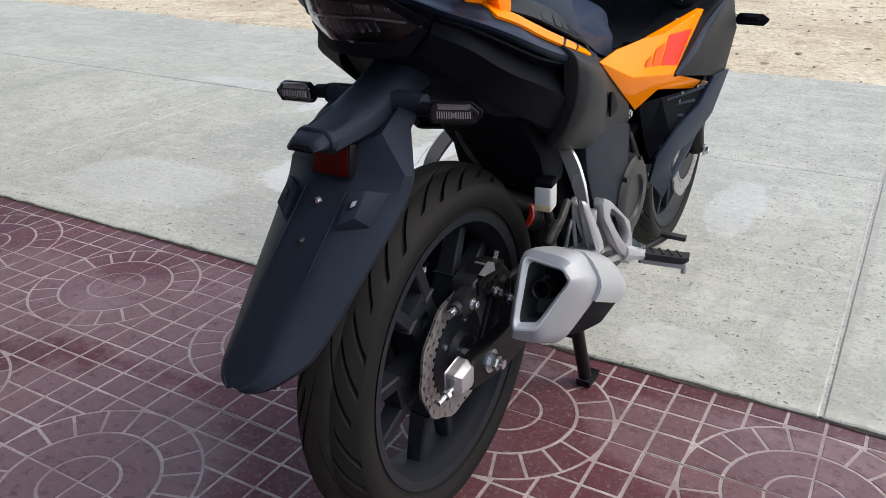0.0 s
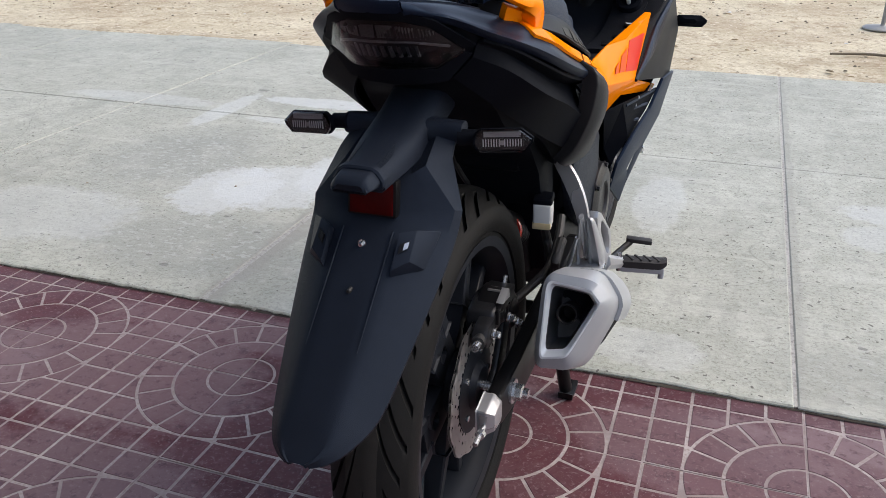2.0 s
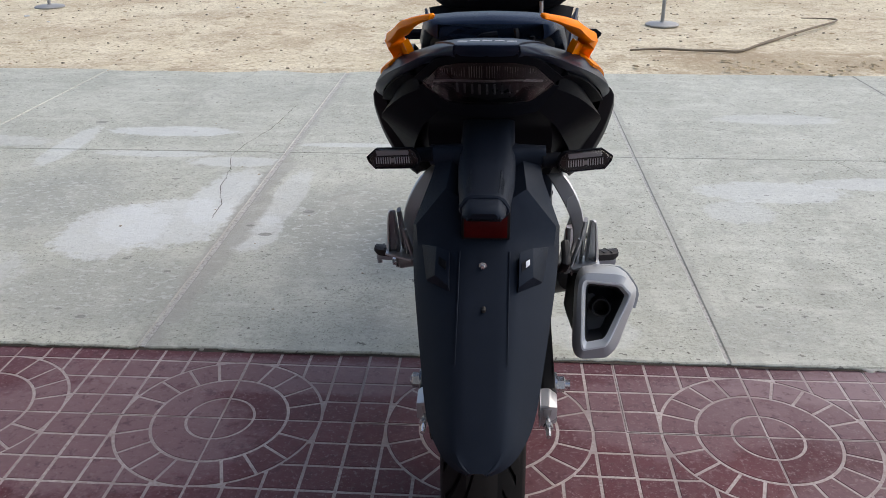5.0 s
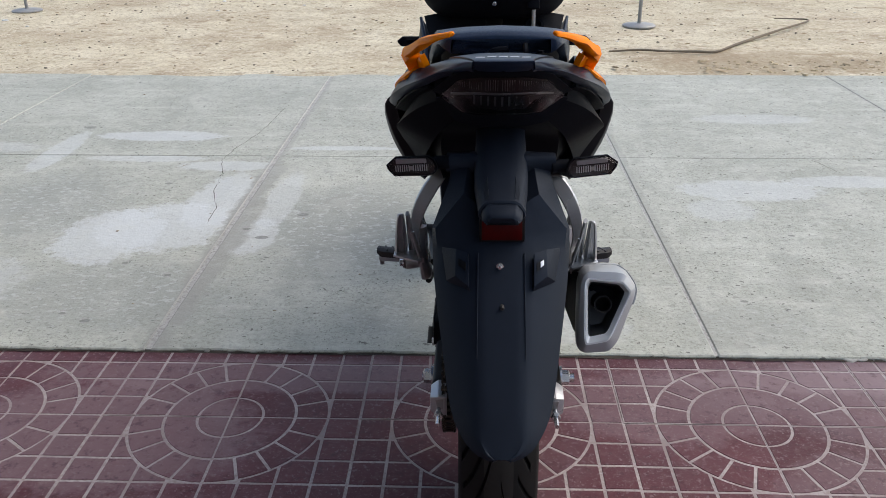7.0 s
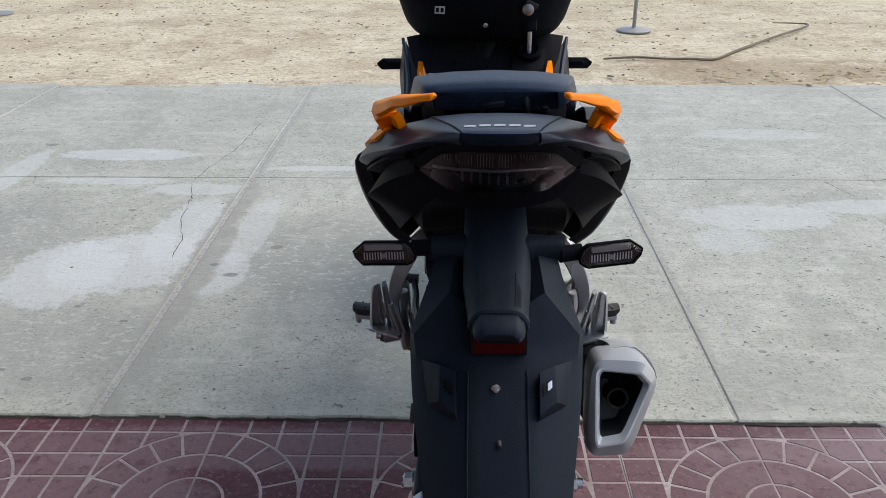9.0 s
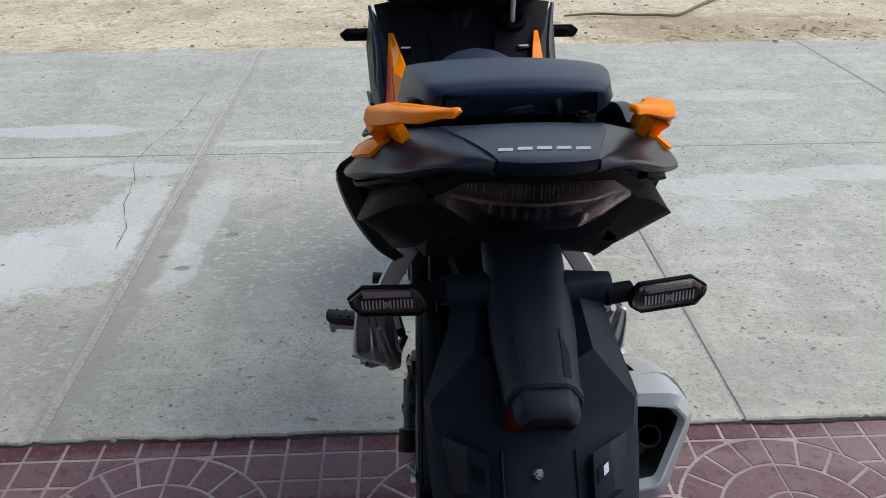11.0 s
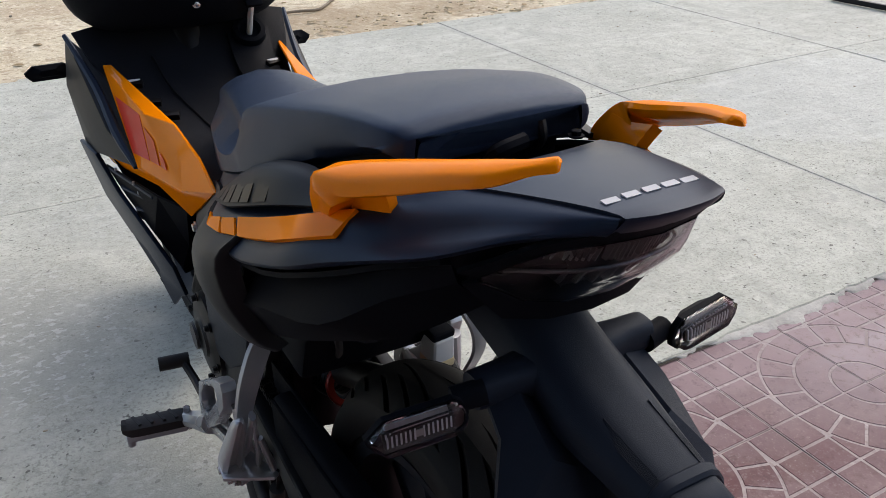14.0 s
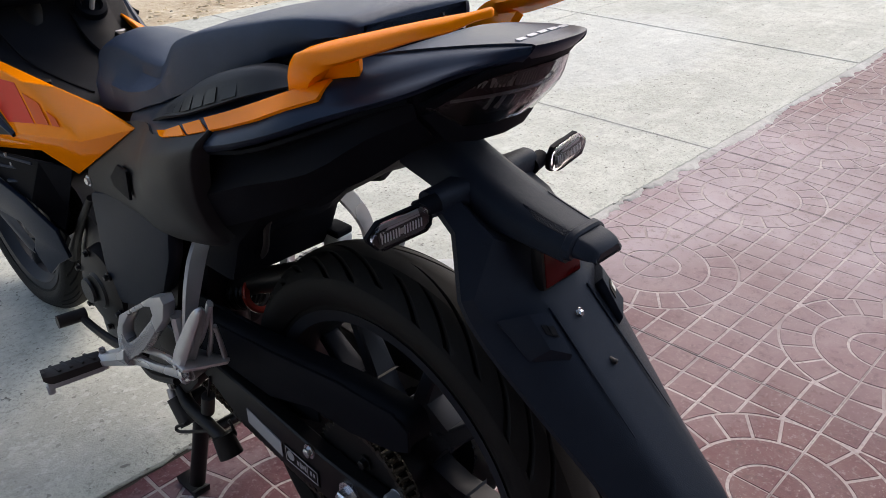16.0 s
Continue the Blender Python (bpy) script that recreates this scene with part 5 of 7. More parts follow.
part("under_tail", smooth_loft([
    [(0, -0.17, 0.872), (0.05, -0.165, 0.87), (0.05, -0.15, 0.852), (0.04, -0.14, 0.835), (0, -0.14, 0.832), (-0.04, -0.14, 0.835), (-0.05, -0.15, 0.852), (-0.05, -0.165, 0.87)],
    [(0, -0.13, 0.872), (0.088, -0.13, 0.855), (0.09, -0.12, 0.84), (0.06, -0.1, 0.79), (0, -0.1, 0.782), (-0.06, -0.1, 0.79), (-0.09, -0.12, 0.84), (-0.088, -0.13, 0.855)],
    [(0, -0.05, 0.855), (0.105, -0.05, 0.825), (0.107, -0.05, 0.80), (0.085, -0.045, 0.752), (0, -0.04, 0.75), (-0.085, -0.045, 0.752), (-0.107, -0.05, 0.80), (-0.105, -0.05, 0.825)],
    [(0, 0.04, 0.82), (0.122, 0.04, 0.79), (0.125, 0.04, 0.755), (0.09, 0.03, 0.69), (0, 0.03, 0.70), (-0.09, 0.03, 0.69), (-0.125, 0.04, 0.755), (-0.122, 0.04, 0.79)],
    [(0, 0.15, 0.78), (0.14, 0.15, 0.745), (0.145, 0.15, 0.70), (0.1, 0.14, 0.655), (0, 0.14, 0.67), (-0.1, 0.14, 0.655), (-0.145, 0.15, 0.70), (-0.14, 0.15, 0.745)],
    [(0, 0.28, 0.75), (0.12, 0.28, 0.70), (0.125, 0.28, 0.65), (0.1, 0.27, 0.57), (0, 0.27, 0.62), (-0.1, 0.27, 0.57), (-0.125, 0.28, 0.65), (-0.12, 0.28, 0.70)]], 4), PLASTIC, bike, "black plastic under-tail", angle=50)

# ---- tail light
tail = part("tail_light", smooth_loft([
    [(-0.07, -0.13, 0.86), (-0.07, -0.11, 0.86), (-0.07, -0.11, 0.82), (-0.07, -0.125, 0.82)],
    [(-0.042, -0.172, 0.876), (-0.042, -0.12, 0.876), (-0.042, -0.11, 0.81), (-0.042, -0.145, 0.81)],
    [(0.042, -0.172, 0.876), (0.042, -0.12, 0.876), (0.042, -0.11, 0.81), (0.042, -0.145, 0.81)],
    [(0.07, -0.13, 0.86), (0.07, -0.11, 0.86), (0.07, -0.11, 0.82), (0.07, -0.125, 0.82)]], 3), LAMPDARK, bike, "smoked clear tail light with ribbed lens")
LENS_HALF = [((0.03, -0.194, 0.8745), (0.031, -0.184, 0.848), (0.03, -0.157, 0.817)), ((0.056, -0.174, 0.866), (0.057, -0.164, 0.844), (0.051, -0.1425, 0.816)),
             ((0.0785, -0.137, 0.8385), (0.079, -0.137, 0.836), (0.0785, -0.136, 0.834))]


def across(rows, middle):
    """Mirrors half rows to the other side round a middle row."""
    return [[(-x, y, z) for x, y, z in row] for row in reversed(rows)] + [middle] + rows


part("lens", shell(across(LENS_HALF, [(0, -0.2, 0.8755), (0, -0.19, 0.849), (0, -0.16, 0.817)]), 0.003, 3, 1), SMOKE, tail, "smoked clear lens", angle=60)
part("liner", shell(across([[(x * 0.97, y + 0.014, z - 0.001) for x, y, z in row] for row in LENS_HALF], [(0, -0.186, 0.8745), (0, -0.176, 0.848), (0, -0.146, 0.816)]), 0.002, 3, 1), LINER, tail, angle=60)
part("bezel", shell(across([[(0.034, -0.201, 0.8865), (0.03, -0.193, 0.8745)], [(0.062, -0.176, 0.874), (0.055, -0.173, 0.866)], [(0.092, -0.13, 0.842), (0.079, -0.136, 0.8385)]], [(0, -0.208, 0.888), (0, -0.199, 0.8755)]), 0.003, 1, 1), PLASTIC, tail, angle=25)
part("bezel", shell(across([[(0.03, -0.156, 0.817), (0.032, -0.143, 0.797)], [(0.051, -0.1415, 0.816), (0.06, -0.132, 0.80)], [(0.079, -0.135, 0.834), (0.087, -0.127, 0.831)]], [(0, -0.159, 0.817), (0, -0.146, 0.796)]), 0.003, 1, 1), PLASTIC, tail, angle=25)
part("lens_rim", tube([(-0.079, -0.1375, 0.837), (-0.055, -0.175, 0.8665), (-0.03, -0.195, 0.875), (0, -0.201, 0.876), (0.03, -0.195, 0.875), (0.055, -0.175, 0.8665), (0.079, -0.1375, 0.837)], 0.0009, 6, 1), LAMPDARK, tail)
part("lens_rim", tube([(-0.079, -0.1375, 0.835), (-0.051, -0.144, 0.816), (-0.03, -0.1585, 0.817), (0.03, -0.1585, 0.817), (0.051, -0.144, 0.816), (0.079, -0.1375, 0.835)], 0.0007, 6, 1), LAMPDARK, tail)
for i in range(37):
    x = -0.054 + i * 0.003
    d = 0.0285 * (abs(x) / 0.055) ** 2
    if i % 7 != 3:
        part("rib", prism([(-0.1915 + d, 0.867 - d * 0.3), (-0.17 + d, 0.867 - d * 0.3), (-0.165 + d, 0.853), (-0.1855 + d, 0.853)], x - 0.0003, x + 0.0003, 0), LAMPGREY, tail)
    if i % 3 == 0 and 3 < i < 33:
        part("rib", prism([(-0.1795 + d, 0.843), (-0.16 + d, 0.843), (-0.15 + d, 0.83), (-0.17 + d, 0.83)], x - 0.0012, x + 0.0012, 0), LAMPGREY, tail)
part("divider", tube([(-0.066, -0.142, 0.84), (-0.038, -0.175, 0.848), (0, -0.184, 0.849), (0.038, -0.175, 0.848), (0.066, -0.142, 0.84)], 0.0014, 8), LAMPGREY, tail)

# ---- rear fender with plate light, reflector, mounting pads
def neck_row(y, top, flat, wide, low):
    """Section of the fender's neck: flat spine, sloping shoulders, upright sides."""
    half = [(flat * 0.55, top), (flat, top - 0.0008), (flat + (wide - flat) * 0.5, top - 0.0045), (wide - 0.003, top - 0.0095), (wide, top - 0.0145), (wide, low + 0.004), (wide - 0.004, low)]
    return [(x, y, z) for x, z in half] + [(-x, y, z) for x, z in reversed(half)]


beam = part("rear_fender", smooth_loft([neck_row(-0.04, 0.797, 0.023, 0.035, 0.74), neck_row(-0.09, 0.7755, 0.0215, 0.035, 0.727), neck_row(-0.13, 0.759, 0.0205, 0.0355, 0.717),
                                        neck_row(-0.17, 0.7455, 0.0195, 0.036, 0.709), neck_row(-0.21, 0.7355, 0.0175, 0.0322, 0.704), neck_row(-0.246, 0.7282, 0.0158, 0.0288, 0.7)], 4), FENDER, bike, "dark grained plastic rear fender with plate light", angle=38)
for s in (-1, 1):
    part("grip_strip", shell([[(s * (f + (w - f) * k), y, t - 0.0008 - 0.0041 * k + 0.0009) for k in (0.05, 0.9)] for y, t, f, w in ((-0.19, 0.7405, 0.0186, 0.0205), (-0.212, 0.735, 0.0174, 0.0245), (-0.243, 0.7288, 0.0159, 0.0222))], 0.0008, 1, 3), HONEYCOMB, beam, "fine honeycomb grip strip")
    # sockets of the turn signal stalks, running out of the neck
    part("stalk_socket", smooth_loft([[(s * x, y + r * k * math.copysign(abs(math.cos(a)) ** 0.7, math.cos(a)), z + r * math.copysign(abs(math.sin(a)) ** 0.7, math.sin(a))) for a in [2 * math.pi * i / 16 for i in range(16)]]
                                      for x, y, z, r, k in ((0.026, -0.121, 0.7365, 0.0152, 1.25), (0.038, -0.121, 0.7365, 0.0146, 1.12), (0.05, -0.1205, 0.7365, 0.0138, 1.03), (0.073, -0.12, 0.7365, 0.0128, 1.0), (0.075, -0.12, 0.7365, 0.0118, 0.97))], 3), FENDER, beam, "broad black stalk socket", angle=40)


def board(y):
    return 0.639 + 0.92 * (y + 0.247)


def fender_row(y, z, flat, crease, edge, turn=0.006, bulge=0.003):
    """Half a row out from the middle: the flat, a soft bend, the side crease, the edge and its turned lip; mirrored."""
    f, c = Vector((flat, y, z - 0.001)), Vector(crease)
    bend = [tuple(f.lerp(c, k) + Vector((0, -0.68, 0.73)) * bulge * b) for k, b in ((0.25, 0.8), (0.6, 1.0))]
    half = [(flat * 0.6, y, z), tuple(f), *bend, crease, edge, (edge[0] * 0.965, edge[1] + turn * 1.3, edge[2] - turn)]
    return [(-x, a, b) for x, a, b in reversed(half)] + [(0, y, z)] + half


low_rows = [fender_row(-0.214, 0.6695, 0.033, (0.0885, -0.1915, 0.667), (0.0935, -0.180, 0.663)),
            fender_row(-0.232, 0.6528, 0.032, (0.0855, -0.2065, 0.643), (0.0925, -0.196, 0.639)),
            fender_row(-0.26, 0.627, 0.031, (0.081, -0.238, 0.611), (0.0885, -0.231, 0.605)),
            fender_row(-0.32, 0.5718, 0.03, (0.068, -0.306, 0.549), (0.0755, -0.302, 0.542)),
            fender_row(-0.37, 0.5258, 0.028, (0.0565, -0.362, 0.5), (0.063, -0.36, 0.492)),
            fender_row(-0.405, 0.4936, 0.024, (0.042, -0.4, 0.481), (0.046, -0.399, 0.475)),
            fender_row(-0.422, 0.478, 0.017, (0.027, -0.4195, 0.4715), (0.03, -0.418, 0.468)),
            fender_row(-0.43, 0.4706, 0.008, (0.0125, -0.4285, 0.468), (0.014, -0.428, 0.466))]
low_rows = [[tuple(r[i:i + 3]) for i in range(0, len(r), 3)] for r in spline([sum((list(p) for p in row), []) for row in low_rows], 4)]
board_bm = loft([fender_row(-0.125, 0.727, 0.03, (0.046, -0.135, 0.734), (0.0655, -0.117, 0.736), bulge=0),
                 fender_row(-0.185, 0.702, 0.032, (0.0505, -0.182, 0.713), (0.0715, -0.152, 0.7165), bulge=0)] + low_rows, caps=False, ring=False)
bmesh.ops.recalc_face_normals(board_bm, faces=board_bm.faces)
bmesh.ops.solidify(board_bm, geom=list(board_bm.faces), thickness=0.004)
part("board", board_bm, FENDER, beam, "broad dark grained mudguard board", angle=27)
for s in (-1, 1):
    part("ridge", tube([(s * 0.0305, y, board(y) + 0.0005) for y in (-0.235, -0.28, -0.34)], [0.0011, 0.001, 0.0005], 6, 3), FENDER, beam)
    # a slanted diamond: its face stands proud, its outer corner runs into the board
    tr, br, bl, tl = Vector((s * 0.0795, -0.211, 0.6485)), Vector((s * 0.072, -0.2485, 0.619)), Vector((s * 0.040, -0.274, 0.614)), Vector((s * 0.0425, -0.2395, 0.6495))
    out = Vector((0, -0.68, 0.73)) * 0.009
    f_tr, f_br, f_bl, f_tl = tr * 0.45 + tl * 0.55 + out, br * 0.62 + bl * 0.38 + out + Vector((0, 0.004, 0.006)), bl + out * 0.45 + Vector((s * 0.002, 0.004, 0.004)), tl + out * 0.85
    back = Vector((0, 0.006, -0.008))
    pad = part("mount_pad", facets([tuple(v) for v in (f_tr, f_br, f_bl, f_tl, tr, br + back * 0.5, bl + back, tl + back)],
                                   [(0, 1, 2, 3), (0, 4, 5, 1), (1, 5, 6, 2), (2, 6, 7, 3), (3, 7, 4, 0)], 0.003, 0.0012), FENDER, beam, "raised slanted mounting pad", angle=20)
    def on_pad(u, v, lift):
        nrm = (f_br - f_tl).cross(f_bl - f_tr).normalized()
        nrm = -nrm if nrm.y > 0 else nrm
        return tuple((f_tl * (1 - u) + f_tr * u) * (1 - v) + (f_bl * (1 - u) + f_br * u) * v + nrm * lift)
    part("slot", facets([on_pad(u, v, 0.0012) for u, v in ((0.2, 0.34), (0.75, 0.3), (0.75, 0.56), (0.2, 0.6))], [(0, 1, 2, 3)], 0.001), BLACKDECAL, pad)
    # bright fill stands for pale concrete seen through the right slot; left one dark
    u0 = 0.46 if s > 0 else 0.24
    part("nut_plate", facets([on_pad(u, v, 0.002) for u, v in ((u0, 0.36), (u0 + 0.26, 0.34), (u0 + 0.26, 0.53), (u0, 0.55))], [(0, 1, 2, 3)], 0.001), CHROME if s > 0 else STEELBLACK, pad)
cap_rows = [neck_row(y, top, f, w, low) for y, top, f, w, low in ((-0.2425, 0.7300, 0.0165, 0.0296, 0.705), (-0.2445, 0.7315, 0.0172, 0.0304, 0.7045), (-0.2505, 0.7303, 0.017, 0.0302, 0.705), (-0.2525, 0.728, 0.0158, 0.029, 0.706))]
part("collar", loft(cap_rows), FENDER, beam, angle=25)
box_rows = []
for y, w, top, low in ((-0.25, 0.026, 0.7262, 0.709), (-0.2515, 0.0262, 0.7265, 0.709), (-0.264, 0.0255, 0.7242, 0.7095), (-0.2705, 0.0245, 0.7215, 0.71), (-0.2742, 0.0225, 0.7185, 0.7115), (-0.2755, 0.02, 0.7165, 0.7135)):
    box_rows.append([(-w * 0.6, y, top), (w * 0.6, y, top), (w * 0.72, y, top - 0.0012), (w * 0.97, y, top - 0.009), (w, y, (top - 0.009 + low) / 2), (w * 0.95, y + 0.001, low), (-w * 0.95, y + 0.001, low), (-w, y, (top - 0.009 + low) / 2), (-w * 0.97, y, top - 0.009), (-w * 0.72, y, top - 0.0012)])
part("plate_light", loft(box_rows), FENDER, beam, "black plate light housing", angle=32)
part("lens", block((0, -0.258, 0.7105), (0.036, 0.014, 0.004), (8, 0, 0), 0.002), LAMPDARK, beam)
refl = part("reflector_holder", block((0.001, -0.217, 0.683), (0.06, 0.014, 0.043), (-8, 0, 0), 0.003), BLACKDECAL, beam)
part("reflector", block((0.001, -0.2232, 0.683), (0.053, 0.004, 0.036), (-8, 0, 0), 0.0015), REFLEX, refl, "dark red reflector")
hexbolt("plate_bolt", (-0.0015, -0.2485, 0.638), 0.0032, -0.005, beam, "y")
part("plate_plug", lathe([(0.006, 0.0028), (-0.004, 0.0028), (-0.0052, 0.002), (-0.0052, 0)], (0.001, -0.2895, 0.6), 12, "y"), PEGRUBBER, beam)


# ---- rear turn signals
def turn_signal(name, s, centre, parent, root, length=0.072, high=0.023, rear=True):
    x, y, z = centre
    f = -1 if rear else 1
    hx, hz = length / 2, high / 2
    outline = [(-hx, -0.1), (-hx * 0.9, 0.62), (-hx * 0.72, 1.0), (hx * 0.62, 1.0), (hx, 0.18), (hx * 0.96, -0.25), (hx * 0.72, -1.0), (-hx * 0.8, -1.0), (-hx * 0.96, -0.62)]
    def sec(yy, k, dz=0.0):
        return [(x + s * u * k, yy, z + dz + v * hz * k) for u, v in outline]
    body = part(name, loft([sec(y + f * 0.004, 1.0), sec(y + f * 0.001, 0.97), sec(y - f * 0.003, 0.66, 0.001), sec(y - f * 0.008, 0.42, 0.001)]), PLASTIC, parent, "black turn signal with clear lens", angle=30)
    part("bezel", loft([sec(y + f * 0.001, 1.03), sec(y + f * 0.006, 1.03), sec(y + f * 0.006, 0.9), sec(y + f * 0.004, 0.88)], caps=False), PLASTIC, body)
    part("inner", loft([sec(y + f * 0.0042, 0.9), sec(y + f * 0.0048, 0.88)]), LAMPDARK, body)
    part("reflector", block((x, y + f * 0.0055, z + hz * 0.5), (length * 0.6, 0.001, high * 0.16), bevel=0.0), LAMPGREY, body)
    part("lens", loft([sec(y + f * 0.0055, 0.985), sec(y + f * 0.0115, 0.96), sec(y + f * 0.0145, 0.82)]), LENS, body, "clear ribbed lens")
    part("band", block((x, y + f * 0.0056, z - hz * 0.15), (length * 0.68, 0.0015, high * 0.34), bevel=0.0), LAMPDARK, body)
    for i in range(15):
        if i in (7,):
            continue
        part("rib", block((x + (i - 7) * length * 0.044, y + f * 0.0068, z - hz * 0.15), (0.0011, 0.0016, high * 0.32), bevel=0.0), LAMPRIB, body)
    part("bulb", block((x, y + f * 0.0068, z - hz * 0.15), (0.006, 0.0016, high * 0.2), bevel=0.0), STEEL, body)
    if root:
        r, e = Vector(root), Vector((x - s * hx * 0.85, y + 0.008, z))
        part("stalk", tube([r, r.lerp(e, 0.5), e], [0.0098, 0.0094, 0.0094], 14, 2), PLASTIC, body, "black stalk")
    return body


for s in (-1, 1):
    hub = Vector((0.001 + s * 0.1235, -0.1265, 0.735))
    signal = turn_signal("turn_signal", s, tuple(hub), bike, (s * 0.07, -0.121, 0.736), 0.07, 0.0262)
    # swept forward and canted a little
    signal.matrix_basis = Matrix.Translation(hub) @ Matrix.Rotation(radians(7 * s), 4, "Z") @ Matrix.Rotation(radians(-4), 4, "Y") @ Matrix.Translation(-hub)


# ---- grab rails
for s in (-1, 1):
    def P(x, y, z):
        return (s * x, y, z)
    def rail_row(inner, outer, up=0.0055, under=0.009, deep=0.003):
        """Section from the inner top edge over the broad upper face to the outer lower edge and back below."""
        a, c = Vector(inner), Vector(outer)
        b = c + Vector((-0.001, 0.001, up))
        ring = [a, a.lerp(b, 0.12) + Vector((0, 0, up * 0.12)), a.lerp(b, 0.5) + Vector((0, 0, up * 0.3)), a.lerp(b, 0.88) + Vector((0, 0, up * 0.12)), b + Vector((0.0007, 0, -up * 0.15)), c,
                c + Vector((-deep, 0.002, -deep * 0.6)), a + Vector((deep, 0.004, -under)), a + Vector((-0.0012, 0.001, -under * 0.35))]
        return [P(*p) for p in ring]
    def post_row(a, b, c, u, v):
        a, b, c, u, v = (Vector(p) for p in (a, b, c, u, v))
        return [P(*p) for p in (a, a.lerp(b, 0.12), a.lerp(b, 0.5), a.lerp(b, 0.88), b.lerp(c, 0.2), c, u, v, v.lerp(a, 0.75))]
    rows = [post_row((0.111, 0.007, 0.83), (0.13, 0.007, 0.832), (0.133, 0.001, 0.832), (0.13, -0.022, 0.834), (0.111, -0.024, 0.834)),
            post_row((0.113, 0.004, 0.85), (0.133, 0.002, 0.851), (0.137, -0.005, 0.849), (0.133, -0.028, 0.846), (0.112, -0.03, 0.846)),
            post_row((0.1185, -0.007, 0.8675), (0.1375, -0.0115, 0.8695), (0.141, -0.019, 0.863), (0.135, -0.037, 0.854), (0.113, -0.038, 0.856)),
            post_row((0.1215, -0.0185, 0.8775), (0.1395, -0.0285, 0.8785), (0.1418, -0.036, 0.868), (0.136, -0.046, 0.86), (0.112, -0.046, 0.865)),
            rail_row((0.112, -0.041, 0.8855), (0.134, -0.062, 0.8725), 0.0115, 0.013, 0.006), rail_row((0.102, -0.068, 0.8935), (0.1265, -0.085, 0.8805), 0.0112, 0.012, 0.005),
            rail_row((0.095, -0.096, 0.902), (0.118, -0.112, 0.8905), 0.01, 0.011, 0.004), rail_row((0.089, -0.123, 0.910), (0.109, -0.140, 0.9015), 0.0085, 0.01),
            rail_row((0.079, -0.150, 0.9175), (0.094, -0.167, 0.9105), 0.007, 0.0085), rail_row((0.0685, -0.172, 0.923), (0.078, -0.181, 0.918), 0.005, 0.007, 0.002),
            rail_row((0.0622, -0.1825, 0.9268), (0.0695, -0.1885, 0.9205), 0.0045, 0.007, 0.0012), rail_row((0.0612, -0.1855, 0.9265), (0.067, -0.1905, 0.9212), 0.0036, 0.0058, 0.001),
            rail_row((0.0612, -0.1868, 0.9255), (0.0652, -0.1908, 0.9222), 0.002, 0.0035, 0.0006)]
    rail = part("grab_rail", smooth_loft(rows, 5), ORANGE, bike, "glossy orange grab rail", angle=52)
    # web below the rail, set in from its outer edge
    part("rail_foot", shell([[P(0.118, -0.014, 0.868), P(0.114, -0.01, 0.856), P(0.112, -0.004, 0.838)], [P(0.116, -0.035, 0.868), P(0.112, -0.03, 0.858), P(0.109, -0.024, 0.843)],
                             [P(0.112, -0.055, 0.873), P(0.107, -0.05, 0.862), P(0.103, -0.046, 0.848)], [P(0.106, -0.074, 0.879), P(0.102, -0.07, 0.87), P(0.099, -0.066, 0.861)]], 0.009, 3, 3), ORANGE, rail, angle=60)

# ---- seat
def seat_row(y, top, half, low, crown=0.012, side=0.0):
    r = [(0, y, top), (half * 0.5, y, top - crown * 0.25), (half * 0.8, y, top - crown * 0.65), (half * 0.94, y, top - crown * 0.95), (half * 0.965, y, top - crown - 0.002), (half, y, top - crown - 0.016),
         (half * 1.01 + side, y, (top + low) / 2 - 0.008), (half * 0.99 + side, y, low + 0.006), (half * 0.9, y, low), (0, y, low)]
    return r + [(-a, b, c) for a, b, c in reversed(r[1:-1])]


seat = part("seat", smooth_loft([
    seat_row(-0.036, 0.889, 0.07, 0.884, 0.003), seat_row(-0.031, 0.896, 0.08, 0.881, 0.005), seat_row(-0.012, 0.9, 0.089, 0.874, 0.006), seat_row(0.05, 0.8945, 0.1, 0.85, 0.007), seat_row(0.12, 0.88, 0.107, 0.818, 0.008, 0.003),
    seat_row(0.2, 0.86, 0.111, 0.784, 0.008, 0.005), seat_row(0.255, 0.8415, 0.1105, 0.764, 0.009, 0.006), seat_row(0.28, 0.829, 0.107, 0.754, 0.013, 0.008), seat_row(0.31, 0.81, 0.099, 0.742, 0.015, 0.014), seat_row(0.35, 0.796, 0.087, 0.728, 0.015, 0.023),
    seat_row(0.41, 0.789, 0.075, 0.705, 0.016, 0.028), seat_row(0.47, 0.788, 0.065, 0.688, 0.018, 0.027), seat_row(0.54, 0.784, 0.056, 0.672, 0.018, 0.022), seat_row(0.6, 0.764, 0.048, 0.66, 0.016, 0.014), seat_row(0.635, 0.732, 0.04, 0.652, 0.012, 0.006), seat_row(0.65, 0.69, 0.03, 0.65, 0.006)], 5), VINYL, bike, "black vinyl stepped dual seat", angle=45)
tray = part("seat_tray", smooth_loft([
    [(-0.06, -0.022, 0.882), (0.06, -0.022, 0.882), (0.058, -0.02, 0.84), (-0.058, -0.02, 0.84)],
    [(-0.09, 0.05, 0.858), (0.09, 0.05, 0.858), (0.088, 0.05, 0.80), (-0.088, 0.05, 0.80)],
    [(-0.09, 0.25, 0.775), (0.09, 0.25, 0.775), (0.09, 0.25, 0.70), (-0.09, 0.25, 0.70)],
    [(-0.07, 0.55, 0.68), (0.07, 0.55, 0.68), (0.07, 0.55, 0.6), (-0.07, 0.55, 0.6)]], 3), PLASTIC, bike, "black seat base")
